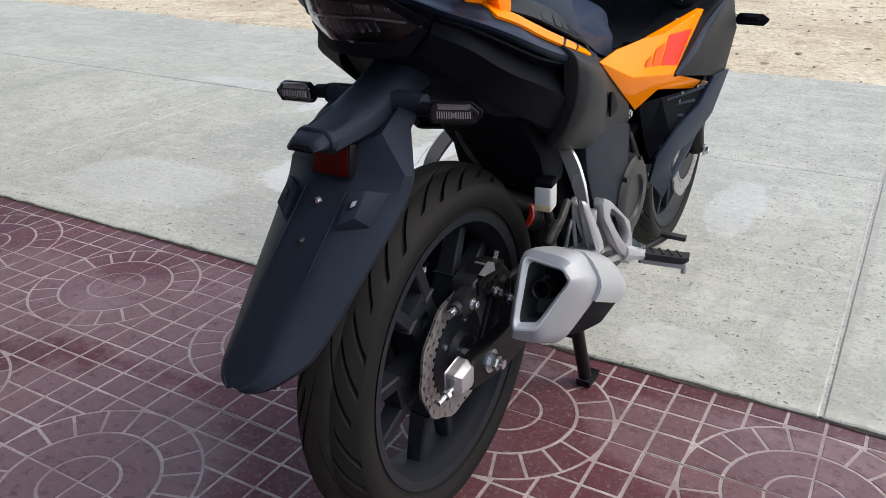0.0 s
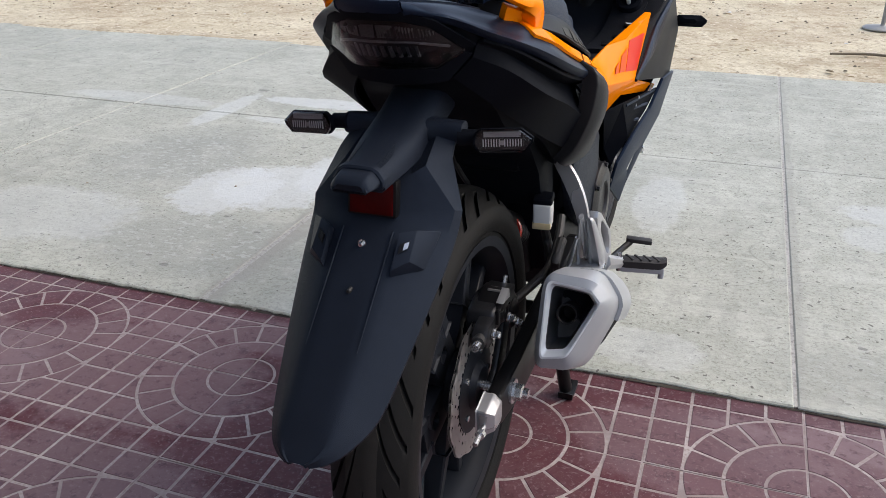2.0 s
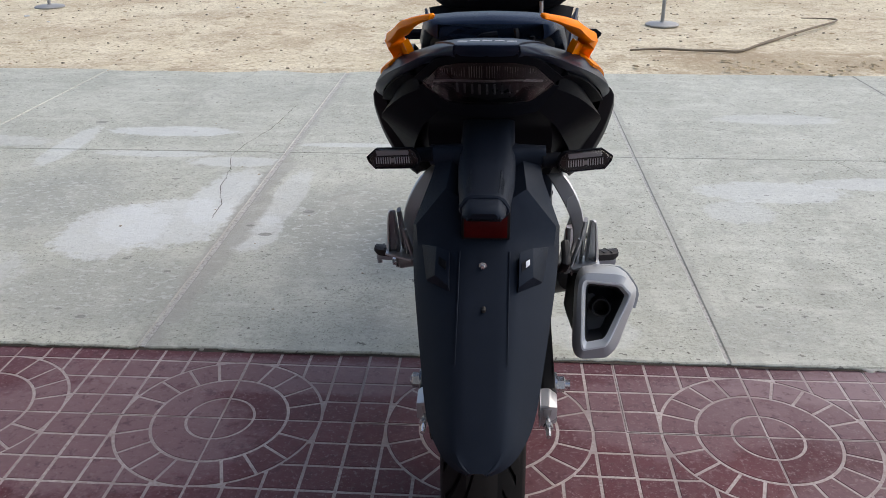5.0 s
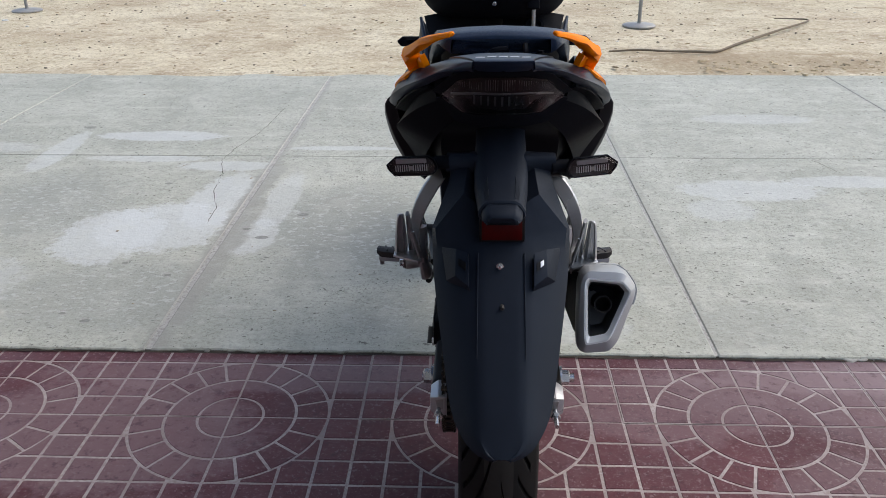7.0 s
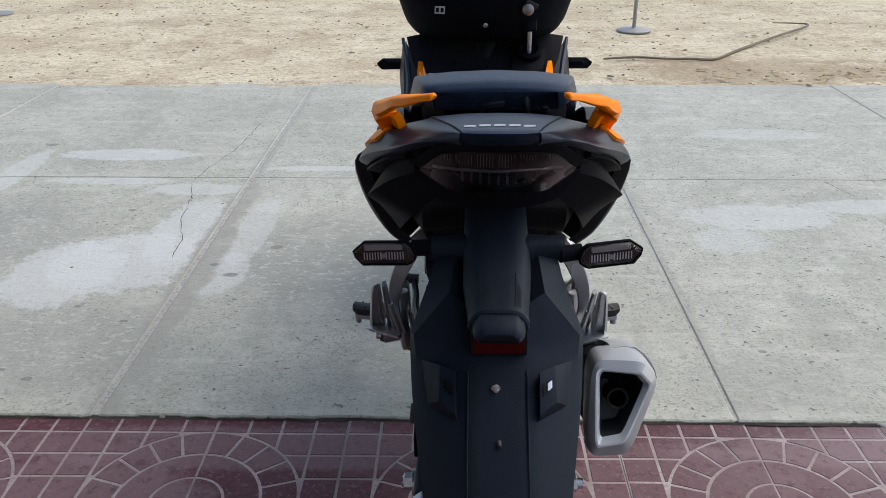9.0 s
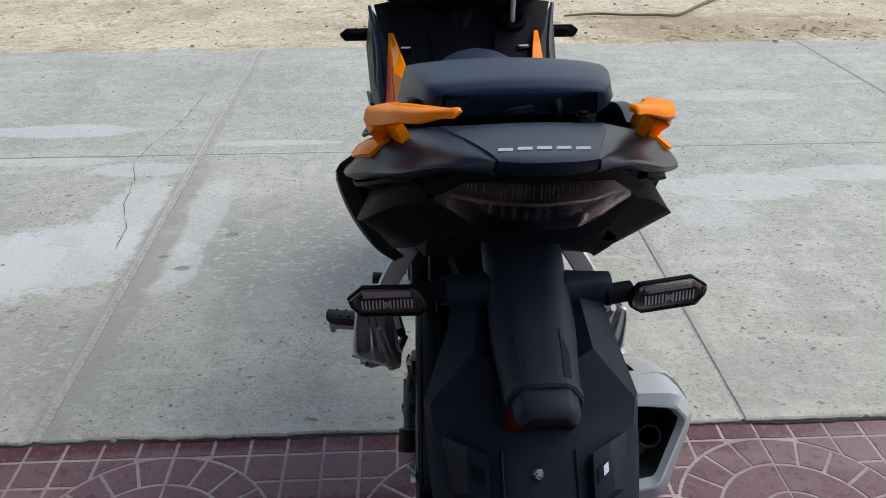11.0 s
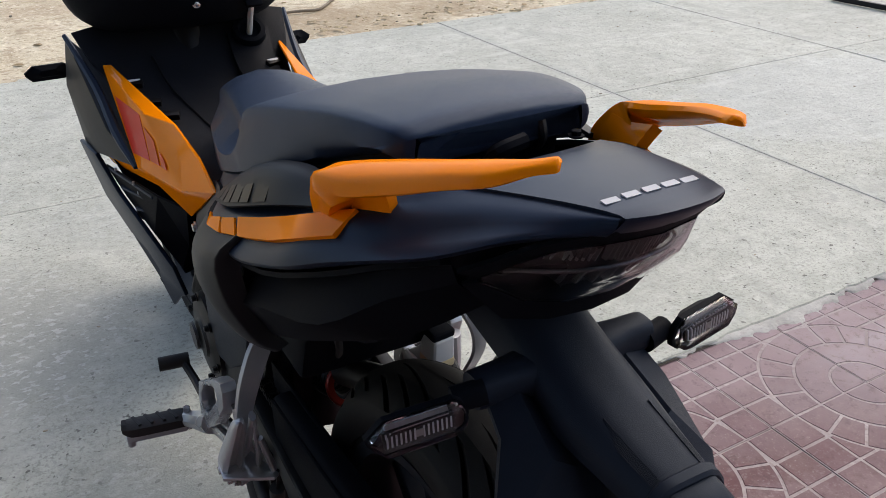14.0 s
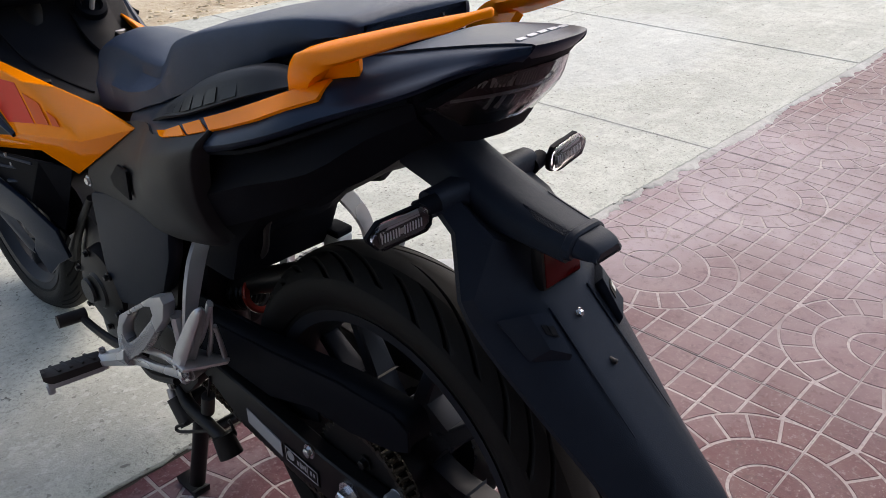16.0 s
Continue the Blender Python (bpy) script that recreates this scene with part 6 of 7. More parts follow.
part("latch", tube([(0.035, -0.03, 0.862), (0.035, -0.036, 0.872), (0.034, -0.034, 0.884)], 0.004, 8), ENGINE, tray, "dark steel seat latch")
part("hook", tube([(-0.01, -0.035, 0.86), (-0.012, -0.05, 0.874), (0.01, -0.05, 0.878)], 0.006, 8), PLASTIC, tray)
hexbolt("tray_bolt", (0.055, -0.05, 0.872), 0.004, 0.005, tray, "z", PLASTIC)

# ---- front: inner shield, orange panels, wings, leg guards
inner = part("inner_shield", shell([
    [(-0.098, 0.5, 0.63), (-0.06, 0.5, 0.665), (0, 0.5, 0.67), (0.06, 0.5, 0.665), (0.098, 0.5, 0.63)],
    [(-0.102, 0.64, 0.665), (-0.06, 0.64, 0.668), (0, 0.64, 0.668), (0.06, 0.64, 0.668), (0.102, 0.64, 0.665)],
    [(-0.12, 0.75, 0.672), (-0.06, 0.75, 0.668), (0, 0.75, 0.668), (0.06, 0.75, 0.668), (0.12, 0.75, 0.672)],
    [(-0.142, 0.87, 0.692), (-0.07, 0.88, 0.682), (0, 0.88, 0.682), (0.07, 0.88, 0.682), (0.142, 0.87, 0.692)],
    [(-0.166, 0.94, 0.722), (-0.08, 0.95, 0.722), (0, 0.95, 0.722), (0.08, 0.95, 0.722), (0.166, 0.94, 0.722)],
    [(-0.182, 1.0, 0.76), (-0.09, 1.0, 0.775), (0, 1.0, 0.78), (0.09, 1.0, 0.775), (0.182, 1.0, 0.76)]], 0.005, 2, 3), SHIELD, bike, "grained dark inner leg shield", angle=25)
for s in (-1, 1):
    part("panel_gap", tube([(s * 0.045, 0.66, 0.6695), (s * 0.05, 0.76, 0.6695), (s * 0.062, 0.87, 0.6835), (s * 0.07, 0.94, 0.718)], 0.0018, 6, 4), BLACKDECAL, inner)
part("glove_panel", shell([
    [(0.05, 0.7, 0.676), (0.075, 0.7, 0.678), (0.1, 0.7, 0.674)],
    [(0.055, 0.82, 0.682), (0.085, 0.82, 0.686), (0.118, 0.82, 0.684)],
    [(0.06, 0.9, 0.7), (0.09, 0.9, 0.704), (0.128, 0.9, 0.704)],
    [(0.065, 0.96, 0.738), (0.095, 0.96, 0.742), (0.14, 0.96, 0.738)]], 0.012, 2, 3), SHIELD, inner, angle=25)
for s in (-1, 1):
    for i, (y, z) in enumerate(((0.872, 0.696), (0.8, 0.684), (0.735, 0.68))):
        part("vent", block((s * (0.118 - 0.012 * i), y, z), (0.03, 0.012, 0.01), (20, 0, s * 20), 0.002), BLACKDECAL, inner)
    part("vent_clip", block((s * 0.116, 0.874, 0.699), (0.02, 0.006, 0.007), (20, 0, s * 10), 0.001), WHITE, inner)
part("lock_hood", lathe([(0.0, 0.03), (0.012, 0.028), (0.014, 0.02), (0.004, 0.016), (0.004, 0.0)], (0.1, 0.945, 0.735), 28, "z", Matrix.Rotation(radians(40), 4, "X")), PLASTIC, inner)
key = part("key", rod((0.1, 0.94, 0.735), (0.097, 0.9, 0.79), 0.005, 8), SILVER, bike, "steel ignition key with black grip")
part("grip", block((0.096, 0.885, 0.81), (0.03, 0.012, 0.04), (-35, 0, 0), 0.005), PLASTIC, key)

for s in (-1, 1):
    def P(x, y, z):
        return (s * x, y, z)
    A, A2, B, C = P(0.152, 0.935, 0.718), P(0.141, 0.91, 0.723), P(0.103, 0.65, 0.694), P(0.124, 0.37, 0.702)
    D, E, F, M = P(0.104, 0.645, 0.551), P(0.156, 0.725, 0.615), P(0.17, 0.975, 0.548), P(0.14, 0.62, 0.665)
    F2, Ct = P(0.163, 0.965, 0.535), P(0.112, 0.49, 0.704)
    D2 = P(0.132, 0.7, 0.585)
    M, N = P(0.132, 0.53, 0.645), P(0.1355, 0.709, 0.7015)
    side_orange = part("orange_panel", facets([A, A2, B, Ct, C, D, D2, E, F, F2, M, N], [(0, 1, 2, 11), (2, 3, 10, 11), (3, 4, 10), (4, 5, 10), (5, 6, 10), (6, 7, 10), (7, 0, 11, 10), (6, 9, 8, 7)], 0.005, 0.004), ORANGE, bike, "glossy orange side panel with red decals", angle=30)
    def on(a, b, c, u, v, lift=0.0007):
        a, b, c = Vector(a), Vector(b), Vector(c)
        nrm = (b - a).cross(c - a).normalized()
        if nrm.x * s < 0:
            nrm = -nrm
        return tuple(a + (b - a) * u + (c - a) * v + nrm * lift)
    def decal(quad, mat, label):
        part("decal", facets([on(E, A, M, u, v) for u, v in quad], [tuple(range(len(quad)))], 0.0006), mat, side_orange, label)
    decal([(0.13, 0.04), (0.68, 0.1), (0.58, 0.64), (0.14, 0.47)], RED, "red decal")
    decal([(0.145, 0.51), (0.47, 0.65), (0.37, 0.79), (0.14, 0.7)], DARKRED, "dark orange decal")
    decal([(0.14, 0.75), (0.29, 0.82), (0.22, 0.88), (0.13, 0.85)], DARKRED, "dark orange decal")
    # wing beside it, and the leg guard below
    W, G, O1 = P(0.192, 1.02, 0.752), P(0.190, 0.915, 0.578), P(0.205, 1.04, 0.665)
    G2, L1, L2 = P(0.197, 0.997, 0.56), P(0.142, 0.905, 0.39), P(0.11, 0.785, 0.275)
    I1, I2 = P(0.13, 0.83, 0.42), P(0.1, 0.725, 0.32)
    A3, E2, F3 = P(0.152, 0.938, 0.718), P(0.157, 0.728, 0.612), P(0.177, 0.97, 0.553)
    part("wing", facets([W, A3, E2, G, O1, G2, P(0.178, 0.82, 0.648), P(0.153, 0.83, 0.664)], [(0, 1, 7, 6), (7, 2, 6), (2, 3, 6), (0, 6, 3, 4), (4, 3, 5)], 0.005, 0.003), DARKGREY, bike, "matte dark grey front wing with faint bars", angle=20)
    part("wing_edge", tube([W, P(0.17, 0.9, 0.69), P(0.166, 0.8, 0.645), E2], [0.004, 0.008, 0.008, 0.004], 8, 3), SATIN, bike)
    # leg guard: a broad band with an opening, and the louvred inner guard
    Q = [P(*q) for q in ((0.2, 1.004, 0.578), (0.18, 0.972, 0.48), (0.165, 0.928, 0.428), (0.135, 0.863, 0.335), (0.12, 0.845, 0.295),
                         (0.187, 0.918, 0.578), (0.168, 0.879, 0.516), (0.148, 0.785, 0.48), (0.125, 0.737, 0.429), (0.112, 0.744, 0.368), (0.11, 0.816, 0.327),
                         (0.158, 0.905, 0.428), (0.158, 0.925, 0.401), (0.135, 0.897, 0.334), (0.13, 0.862, 0.345), (0.135, 0.822, 0.389), (0.145, 0.844, 0.418))]
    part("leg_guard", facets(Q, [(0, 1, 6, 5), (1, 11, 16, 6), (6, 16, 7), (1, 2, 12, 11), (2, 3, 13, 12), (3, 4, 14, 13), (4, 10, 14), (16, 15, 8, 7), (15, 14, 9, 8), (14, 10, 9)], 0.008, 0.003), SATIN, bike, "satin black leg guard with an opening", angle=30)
    inner_guard = part("inner_guard", facets([P(0.134, 0.715, 0.566), P(0.178, 0.915, 0.556), P(0.16, 0.876, 0.51), P(0.14, 0.785, 0.474), P(0.117, 0.737, 0.423), P(0.096, 0.757, 0.451), P(0.091, 0.762, 0.417), P(0.104, 0.66, 0.56)],
                                             [(0, 1, 2, 3), (0, 3, 4, 5), (5, 4, 6), (7, 0, 5)], 0.004, 0.0015), PLASTIC, bike, "black louvred inner guard", angle=20)
    for a, b in (((0.14, 0.735, 0.556), (0.177, 0.9, 0.553)), ((0.133, 0.742, 0.538), (0.168, 0.865, 0.53)), ((0.125, 0.748, 0.515), (0.156, 0.825, 0.504))):
        part("louvre", rod(P(*a), P(*b), 0.0035, 6), SATIN, inner_guard)
    for q in ((0.157, 0.8, 0.559), (0.152, 0.8, 0.541), (0.148, 0.8, 0.519), (0.172, 0.87, 0.561)):
        part("clip", block(P(*q), (0.004, 0.005, 0.006), bevel=0.001), PALE, inner_guard)
    part("hose", tube([P(0.09, 0.66, 0.5), P(0.086, 0.71, 0.455), P(0.082, 0.79, 0.375), P(0.08, 0.835, 0.32)], [0.006, 0.007, 0.009, 0.013], 10, 5), PEGRUBBER, bike, "black rubber hose")
    turn_signal("front_turn_signal", s, (s * 0.226, 1.09, 0.677), bike, None, 0.075, 0.026, rear=False)
for s in (-1, 1):
    part("cowl", facets([(s * 0.17, 0.935, 0.57), (s * 0.138, 0.8, 0.476), (s * 0.112, 0.748, 0.405), (s * 0.04, 0.86, 0.36), (s * 0.04, 0.95, 0.58)], [(0, 1, 4), (1, 2, 3, 4)], 0.004), PLASTIC, bike, "black inner cowl")
part("radiator", block((0, 0.9, 0.46), (0.19, 0.03, 0.2), (-14, 0, 0), 0.006), PLASTIC, bike, "black radiator")
part("head_cover", smooth_loft([[(x * math.cos(t), 0.985 + y * math.sin(t), z) for t in [2 * math.pi * k / 24 for k in range(24)]] for x, y, z in
     ((0.06, 0.03, 0.76), (0.135, 0.075, 0.765), (0.172, 0.105, 0.79), (0.19, 0.13, 0.83), (0.2, 0.14, 0.88), (0.17, 0.12, 0.94), (0.08, 0.06, 0.965))], 3), PLASTIC, bike, "black plastic handlebar cover", angle=60)
label_plate = part("label_plate", block((-0.098, 0.8595, 0.842), (0.023, 0.002, 0.016), (-12, 0, -19), 0.0005), PALE, bike, "small white label with two dark rings")
for dx in (-0.0052, 0.0052):
    part("ring", block((-0.098 + dx, 0.8582 - dx * 0.35, 0.842), (0.007, 0.0016, 0.009), (-12, 0, -19), 0.003), BLACKDECAL, label_plate)
lock = part("ignition_lock", lathe([(-0.012, 0.0), (-0.012, 0.009), (-0.01, 0.012), (0.004, 0.013), (0.004, 0.0)], (0.09, 0.862, 0.842), 20, "y"), STEEL, bike, "worn steel ignition lock")
part("lock_bracket", block((0.097, 0.86, 0.852), (0.03, 0.012, 0.012), (0, 25, 10), 0.002), ENGINE, lock)
hexbolt("cover_screw", (0.0, 0.868, 0.81), 0.0045, -0.005, bike, "y")
for s in (-1, 1):
    fork = part("fork_leg", tube([(s * 0.085, 1.278, 0.29), (s * 0.085, 1.2, 0.46), (s * 0.085, 1.08, 0.74)], [0.024, 0.022, 0.018], 14), STEELBLACK, bike, "black front fork leg")
    hexbolt("axle_nut", (s * 0.108, 1.278, 0.29), 0.011, s * 0.015, fork)
rows = []
for i in range(15):
    a = radians(15 + 150 * i / 14)
    rows.append([(x, 1.278 + (0.305 + d) * math.cos(a), 0.29 + (0.305 + d) * math.sin(a)) for x, d in ((-0.058, -0.03), (-0.05, 0.0), (-0.02, 0.01), (0.02, 0.01), (0.05, 0.0), (0.058, -0.03))])
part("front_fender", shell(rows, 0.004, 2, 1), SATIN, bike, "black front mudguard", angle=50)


# ---------------------------------------------------------------- yard: things on the sand and concrete
def post_stand(x, y, label):
    p = tagged(part("post", lathe([(0.0, 0.0), (0.0, 0.125), (0.008, 0.125), (0.014, 0.115), (0.022, 0.02), (0.03, 0.014), (1.2, 0.014), (1.2, 0.0)], (0, 0, 0), 40, "z"), POST), label, "post", "posts on the sand")
    p.matrix_basis = pose(x, y, 0.002)


post_stand(0.641, 6.318, "grey steel post on a round base plate on sand")
post_stand(-4.5, 7.057, "grey steel post on a round base plate on sand")
twig = tube([(0.25, 5.24, 0.008), (0.45, 5.27, 0.012), (0.62, 5.24, 0.01), (0.8, 5.21, 0.014), (0.93, 5.22, 0.01), (1.1, 5.42, 0.012), (1.27, 5.63, 0.01), (1.6, 6.0, 0.014), (1.96, 6.42, 0.012), (1.84, 6.46, 0.02), (1.72, 6.5, 0.015)],
            [0.006, 0.008, 0.007, 0.009, 0.008, 0.009, 0.01, 0.008, 0.007, 0.005, 0.003], 7, 4)
twig.transform(Matrix.Translation((0, 0, 0.014)))
tagged(part("dry_branch", twig, WOODTWIG), "long thin dry branch lying on sand", "branch")
rack = tagged(part("metal_rack", join(block((3.82, 3.2, 0.029), (0.03, 1.35, 0.03), (0, 0, 3), 0.002), block((4.35, 2.72, 0.029), (1.1, 0.03, 0.03), (0, 0, 20), 0.002)), STEELBLACK), "black square tube rack base on concrete", "rack")
part("upright", block((3.83, 2.95, 0.5), (0.03, 0.03, 0.94), bevel=0.002), STEELBLACK, rack)


def scatter(name, count, xr, yr, size, mat, label, z, flat=0.5, skip=None):
    """Many small irregular bits in one object."""
    bm = bmesh.new()
    rnd = random.Random(len(name) * 7 + count)
    for _ in range(count):
        x, y = rnd.uniform(*xr), rnd.uniform(*yr)
        r = size * rnd.uniform(0.4, 1.0) ** 2
        a = rnd.uniform(0, 6.28)
        pts = []
        for k in range(6):
            t = a + k * math.pi / 3
            q = r * rnd.uniform(0.6, 1.2)
            pts.append((x + q * math.cos(t) * 1.3, y + q * math.sin(t), z))
        lo = [bm.verts.new(p) for p in pts]
        hi = [bm.verts.new((x + (p[0] - x) * 0.6, y + (p[1] - y) * 0.6, z + r * flat * rnd.uniform(0.7, 1.3))) for p in pts]
        bm.faces.new(hi)
        for i in range(6):
            bm.faces.new((lo[i], lo[(i + 1) % 6], hi[(i + 1) % 6], hi[i]))
    tagged(part(name, bm, mat), label, name.replace("_", " "), kind="stuff")


scatter("pebbles", 1500, (-6, 6), (4.65, 9.0), 0.011, PEBBLE, "small dark pebbles scattered on sand", 0.006, 0.7)
scatter("dry_leaves", 320, (-6, 6), (4.6, 9.0), 0.024, LITTER, "dry brown leaf litter scattered on sand", 0.012, 0.25)
scatter("paper_scraps", 16, (-6, 5), (4.8, 8.5), 0.03, PAPER, "small white litter scraps on sand", 0.014, 0.4)
scatter("grit", 130, (-4, 5), (1.7, 4.5), 0.007, PEBBLE, "fine dark grit on concrete", 0.0070, 0.4)
scatter("straw", 130, (0.75, 2.6), (4.6, 5.0), 0.02, STRAW, "dry straw heap at the edge of the concrete", 0.012, 0.4)


# ---------------------------------------------------------------- concrete yard: slabs with open joints
yard = tagged(part("concrete_bed", block((0.7, 3.09, -0.006), (18.6, 3.068, 0.021), bevel=0), SEAM), "worn pale grey concrete yard slabs", "concrete yard", kind="structure")


def slab(x0, x1, y0, y1, seed, ragged):
    rnd = random.Random(seed)
    edge = []
    n = 70 if ragged else 26
    for k in range(n):
        x = x0 + (x1 - x0) * k / n
        d = 0.006 * noise.noise((x * 5, seed, 0)) + 0.006 * noise.noise((x * 19, seed, 3)) + 0.004 * noise.noise((x * 50, seed, 5)) if ragged else 0.002 * noise.noise((x * 9, seed, 1))
        edge.append((x, y0 + d))
    outline = edge + [(x1, y0)] + [(x1, y0 + (y1 - y0) * k / 6) for k in range(1, 6)] + [(x1, y1)]
    outline += [(x1 + (x0 - x1) * k / 12, y1 + 0.004 * noise.noise((k, seed, 7))) for k in range(1, 12)] + [(x0, y1)] + [(x0, y1 + (y0 - y1) * k / 6) for k in range(1, 6)]
    top = 0.0075 + rnd.uniform(-0.0008, 0.0008)
    cx, cy = (x0 + x1) / 2, (y0 + y1) / 2
    bm = bmesh.new()
    rows = [[bm.verts.new((x, y, -0.02)) for x, y in outline], [bm.verts.new((x, y, top - 0.003)) for x, y in outline],
            [bm.verts.new((x + (cx - x) * 0.005, y + (cy - y) * 0.005, top)) for x, y in outline]]
    for a, b in zip(rows, rows[1:]):
        for i in range(len(outline)):
            j = (i + 1) % len(outline)
            bm.faces.new((a[i], a[j], b[j], b[i]))
    bm.faces.new(rows[2])
    return part("slab", bm, CONCRETE, yard, angle=15)


xs = [-0.03 + 1.43 * k for k in range(-6, 8)]
for r, (y0, y1) in enumerate(((1.552, 3.099), (3.101, 4.63))):
    for i, (a, b) in enumerate(zip(xs, xs[1:])):
        slab(a + (0.008 if i == 5 else 0.004), b - (0.008 if i == 4 else 0.004), y0, y1, i * 7 + r * 31, r == 0)


def mortar_smears():
    """Thin uneven mortar run out over the paving along the slab edge."""
    bm = bmesh.new()
    rows = []
    for k in range(int(8.8 / 0.008)):
        x = -3.4 + 0.008 * k
        side = min(1, max(0, (x - 0.1) / 0.7))
        w = -0.012 + 0.042 * side + (0.034 + 0.008 * side) * noise.noise((x * 2.7, 2, 0)) + (0.016 + 0.013 * side) * noise.noise((x * 15, 5, 0)) + (0.006 + 0.008 * side) * noise.noise((x * 50, 7, 0))
        low = 0.0 if w > 0 else -0.009
        w = max(0.0, w)
        z = 0.0006 * noise.noise((x * 40, 1, 3)) + low
        rows.append([(x, 1.56, 0.0048 + low), (x, 1.5515 - 0.2 * w, 0.0046 + z), (x + 0.002 * noise.noise((x * 90, 3, 1)), 1.5505 - w * 0.75, 0.002 + z), (x, 1.55 - w, -0.0012 + low)])
    grid = [[bm.verts.new(p) for p in r] for r in rows]
    for a, b in zip(grid, grid[1:]):
        for k in range(3):
            bm.faces.new((a[k], a[k + 1], b[k + 1], b[k]))
    tagged(part("mortar", bm, MORTAR, angle=60), "pale mortar smeared along the edge of the paving", "mortar", kind="stuff")


mortar_smears()


def edge_gap():
    """A dark strip in the gap between slabs and paving, its shadow line painted in; wider and narrower along its run.
    """
    bm = bmesh.new()
    rows = []
    for k in range(int(14 / 0.012)):
        x = -6.5 + 0.012 * k
        w = 0.0035 + 0.003 * noise.noise((x * 6, 3, 9)) + 0.0025 * noise.noise((x * 37, 8, 2))
        rows.append([bm.verts.new((x, 1.556, 0.0022)), bm.verts.new((x, 1.5485 - max(0.0006, w), 0.0012))])
    for a, b in zip(rows, rows[1:]):
        bm.faces.new((a[0], a[1], b[1], b[0]))
    part("edge_gap", bm, GAPFILL, yard, "dark strip in the gap, its shadow line put into the colour", angle=60)


edge_gap()


def crack(line, width, seed):
    """A thin jagged crack of uneven width along a line on the slabs."""
    bm = bmesh.new()
    rows = []
    for (xa, ya), (xb, yb) in zip(line, line[1:]):
        for k in range(14):
            f = k / 14
            x, y = xa + (xb - xa) * f, ya + (yb - ya) * f
            x += 0.012 * noise.noise((y * 9, seed, 0)) + 0.006 * noise.noise((y * 41, seed, 2))
            w = width * max(0.12, 0.55 + 0.9 * noise.noise((y * 13, seed, 5)))
            rows.append([bm.verts.new((x - w / 2, y, 0.0087)), bm.verts.new((x + w / 2, y, 0.0087))])
    for a, b in zip(rows, rows[1:]):
        bm.faces.new((a[0], a[1], b[1], b[0]))
    part("crack", bm, GAPFILL, yard, "thin jagged crack", angle=60)


crack([(-1.59, 3.86), (-1.61, 3.46), (-1.67, 3.18), (-1.68, 3.03), (-1.63, 2.87), (-1.61, 2.67), (-1.56, 2.52), (-1.54, 2.35)], 0.0036, 3)
crack([(0.82, 2.92), (0.75, 3.09)], 0.004, 8)

# ---------------------------------------------------------------- red paving: tiles with a quarter rosette each
T = 0.29025
paving = tagged(part("paving_bed", block((0.05, -0.46, -0.0155), (11.6, 4.08, 0.022), bevel=0), JOINT), "dark red patterned paving tiles with dusty joints", "paving", kind="structure")


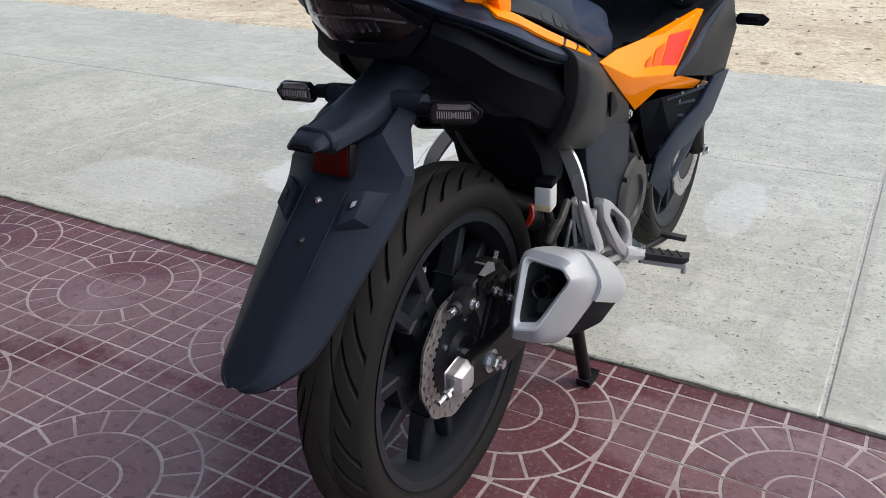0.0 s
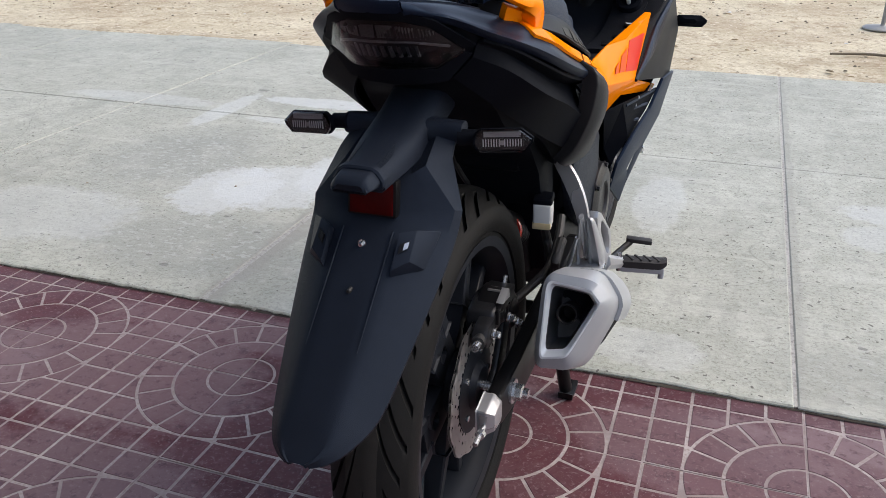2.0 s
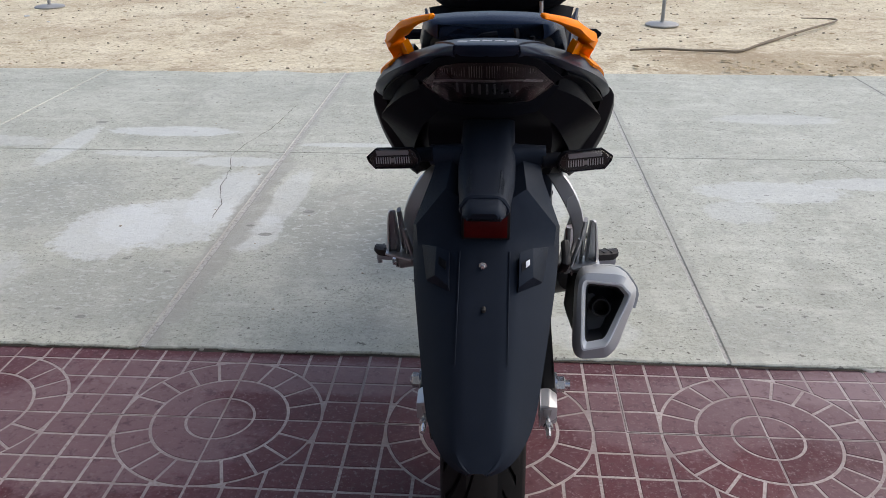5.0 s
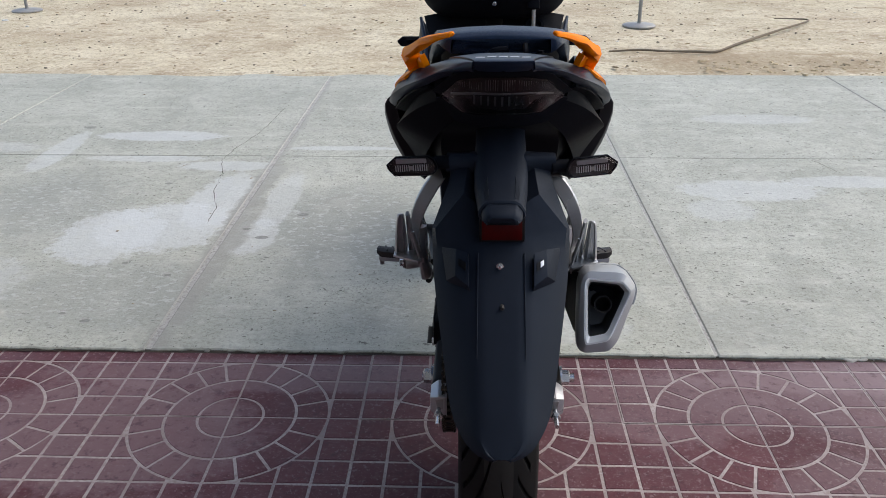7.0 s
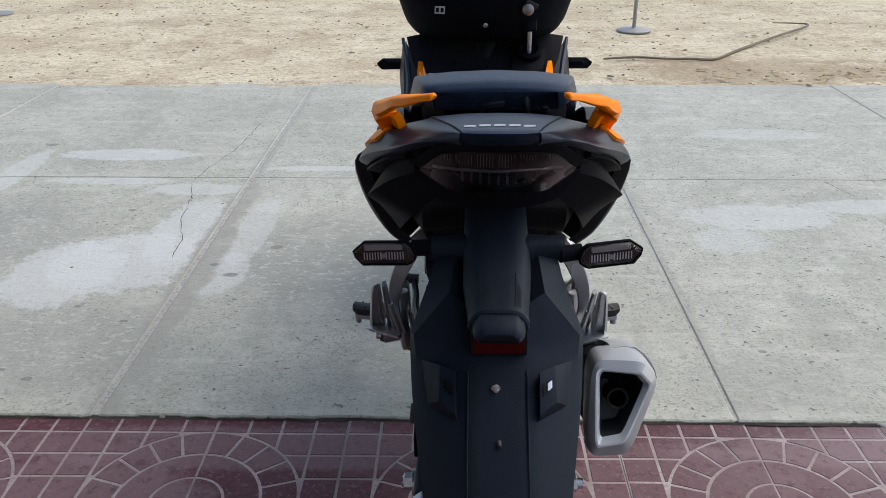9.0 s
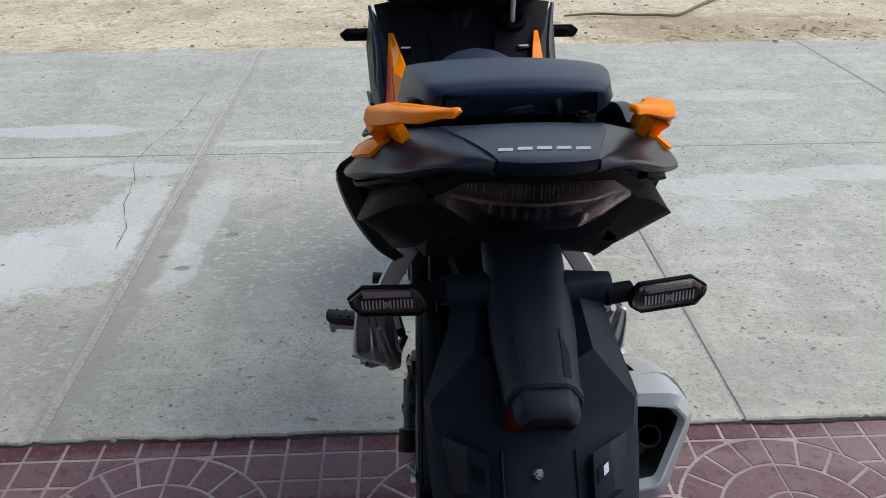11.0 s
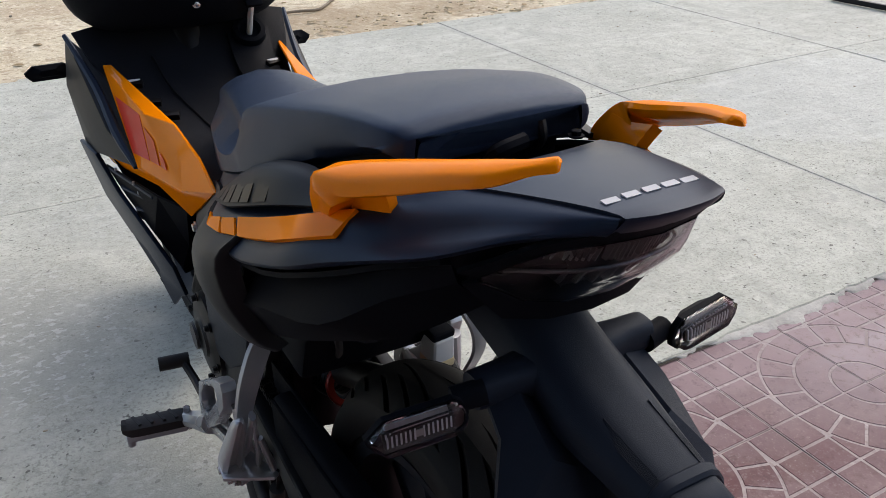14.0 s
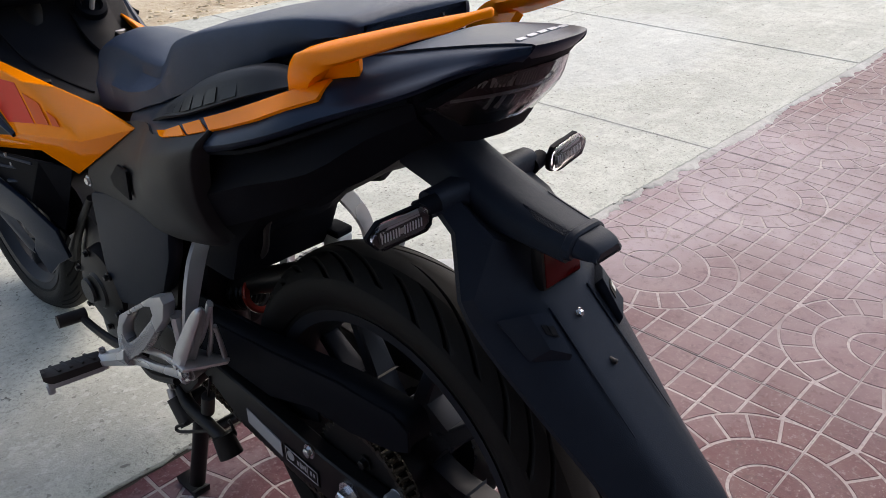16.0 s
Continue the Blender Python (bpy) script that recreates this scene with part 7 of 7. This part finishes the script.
def tile_mesh():
    g, deep = 0.003, 0.0015
    bm = bmesh.new()

    def piece(pts):
        cx, cy = sum(p[0] for p in pts) / len(pts), sum(p[1] for p in pts) / len(pts)
        size = max(math.hypot(p[0] - cx, p[1] - cy) for p in pts)
        k = 1 - 0.0016 / size
        lo = [bm.verts.new((x, y, -deep)) for x, y in pts]
        hi = [bm.verts.new((cx + (x - cx) * k, cy + (y - cy) * k, 0)) for x, y in pts]
        bm.faces.new(hi)
        for i in range(len(pts)):
            j = (i + 1) % len(pts)
            bm.faces.new((lo[i], lo[j], hi[j], hi[i]))

    def arc(r, a0, a1, n):
        return [(r * math.cos(a0 + (a1 - a0) * i / n), r * math.sin(a0 + (a1 - a0) * i / n)) for i in range(n + 1)]
    q = math.pi / 2
    r1, r2, r3 = 0.25 * T, 0.5 * T, 0.755 * T
    e = 0.002
    piece([(e, e)] + [(max(e, x), max(e, y)) for x, y in arc(r1 - g, 0, q, 9)])
    piece([(max(e, x), max(e, y)) for x, y in arc(r1 + g, 0, q, 9)] + [(max(e, x), max(e, y)) for x, y in reversed(arc(r2 - g, 0, q, 12))])
    for k in range(5):
        lo, hi = q * k / 5, q * (k + 1) / 5
        piece(arc(r2 + g, lo + g / r2, hi - g / r2, 3) + list(reversed(arc(r3 - g, lo + g / r3, hi - g / r3, 4))))
    c = T / 4
    for i in range(4):
        for j in range(4):
            x0, x1, y0, y1 = i * c + g, (i + 1) * c - g, j * c + g, (j + 1) * c - g
            R = r3 + g
            if math.hypot(x1, y1) < R + 0.012:
                continue
            if math.hypot(x0, y0) >= R:
                piece([(x0, y0), (x1, y0), (x1, y1), (x0, y1)])
                continue
            pts = []
            if math.hypot(x1, y0) >= R:
                pts += [(math.sqrt(max(0, R * R - y0 * y0)), y0), (x1, y0)] if R * R - y0 * y0 > x0 * x0 else [(x0, y0), (x1, y0)]
                a_lo = math.atan2(y0, pts[0][0])
            else:
                yy = math.sqrt(R * R - x1 * x1)
                pts += [(x1, yy)]
                a_lo = math.atan2(yy, x1)
            pts.append((x1, y1))
            if math.hypot(x0, y1) >= R:
                yy = math.sqrt(max(0, R * R - x0 * x0))
                pts += [(x0, y1), (x0, yy)]
                a_hi = math.atan2(yy, x0)
            else:
                xx = math.sqrt(R * R - y1 * y1)
                pts += [(xx, y1)]
                a_hi = math.atan2(y1, xx)
            pts += arc(R, a_hi, a_lo, 4)[1:-1]
            piece(pts)
    top = len(bm.faces)
    m = 0.0003
    v = [[bm.verts.new((x, y, z)) for x, y in ((m, m), (T - m, m), (T - m, T - m), (m, T - m))] for z in (-deep + 0.0004, -0.022)]
    bm.faces.new(v[0])
    for i in range(4):
        bm.faces.new((v[1][i], v[1][(i + 1) % 4], v[0][(i + 1) % 4], v[0][i]))
    bm.faces.ensure_lookup_table()
    for f in bm.faces[top:]:
        f.material_index = 1
    bm.normal_update()
    for f in bm.faces[:]:
        if f.normal.z < -0.5:
            f.normal_flip()
    me = bpy.data.meshes.new("tile")
    bm.to_mesh(me)
    bm.free()
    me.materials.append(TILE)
    me.materials.append(JOINT)
    return me


TILE_MESH = tile_mesh()


def tile_pose(i, j, rnd):
    """The rosettes sit where four tiles meet at every second corner."""
    ang = {(0, 0): 0, (1, 0): 90, (1, 1): 180, (0, 1): 270}[(i % 2, j % 2)]
    shift = {0: (0, 0), 90: (T, 0), 180: (T, T), 270: (0, T)}[ang]
    return pose(-1.176 + T * i + shift[0], 1.283 + T * j + shift[1], rnd.uniform(-0.0012, 0.0006), rnd.uniform(-0.12, 0.12), rnd.uniform(-0.12, 0.12), ang)


def far_paving():
    """The tiles farther off, joined."""
    rnd = random.Random(12)
    co = np.empty(len(TILE_MESH.vertices) * 3)
    TILE_MESH.vertices.foreach_get("co", co)
    co = co.reshape(-1, 3)
    polys, mats = [tuple(p.vertices) for p in TILE_MESH.polygons], [p.material_index for p in TILE_MESH.polygons]
    verts, faces, slots = [], [], []
    for j in range(-13, 1):
        for i in range(-16, 24):
            if j >= -8 and i >= -8:
                continue
            m = np.array(tile_pose(i, j, rnd))
            k = len(verts)
            verts += [tuple(v) for v in co @ m[:3, :3].T + m[:3, 3]]
            faces += [tuple(k + q for q in p) for p in polys]
            slots += mats
    me = bpy.data.meshes.new("far_tiles")
    me.from_pydata(verts, [], faces)
    me.materials.append(TILE)
    me.materials.append(JOINT)
    me.polygons.foreach_set("material_index", slots)
    ob = new("far_tiles", me)
    ob.parent = paving
    tagged(ob, "dark red paving tiles farther off", kind="stuff")


far_paving()
rnd = random.Random(11)
for j in range(-8, 1):
    for i in range(-8, 24):
        t = new("tile", TILE_MESH)
        t.parent = paving
        t.matrix_basis = tile_pose(i, j, rnd)
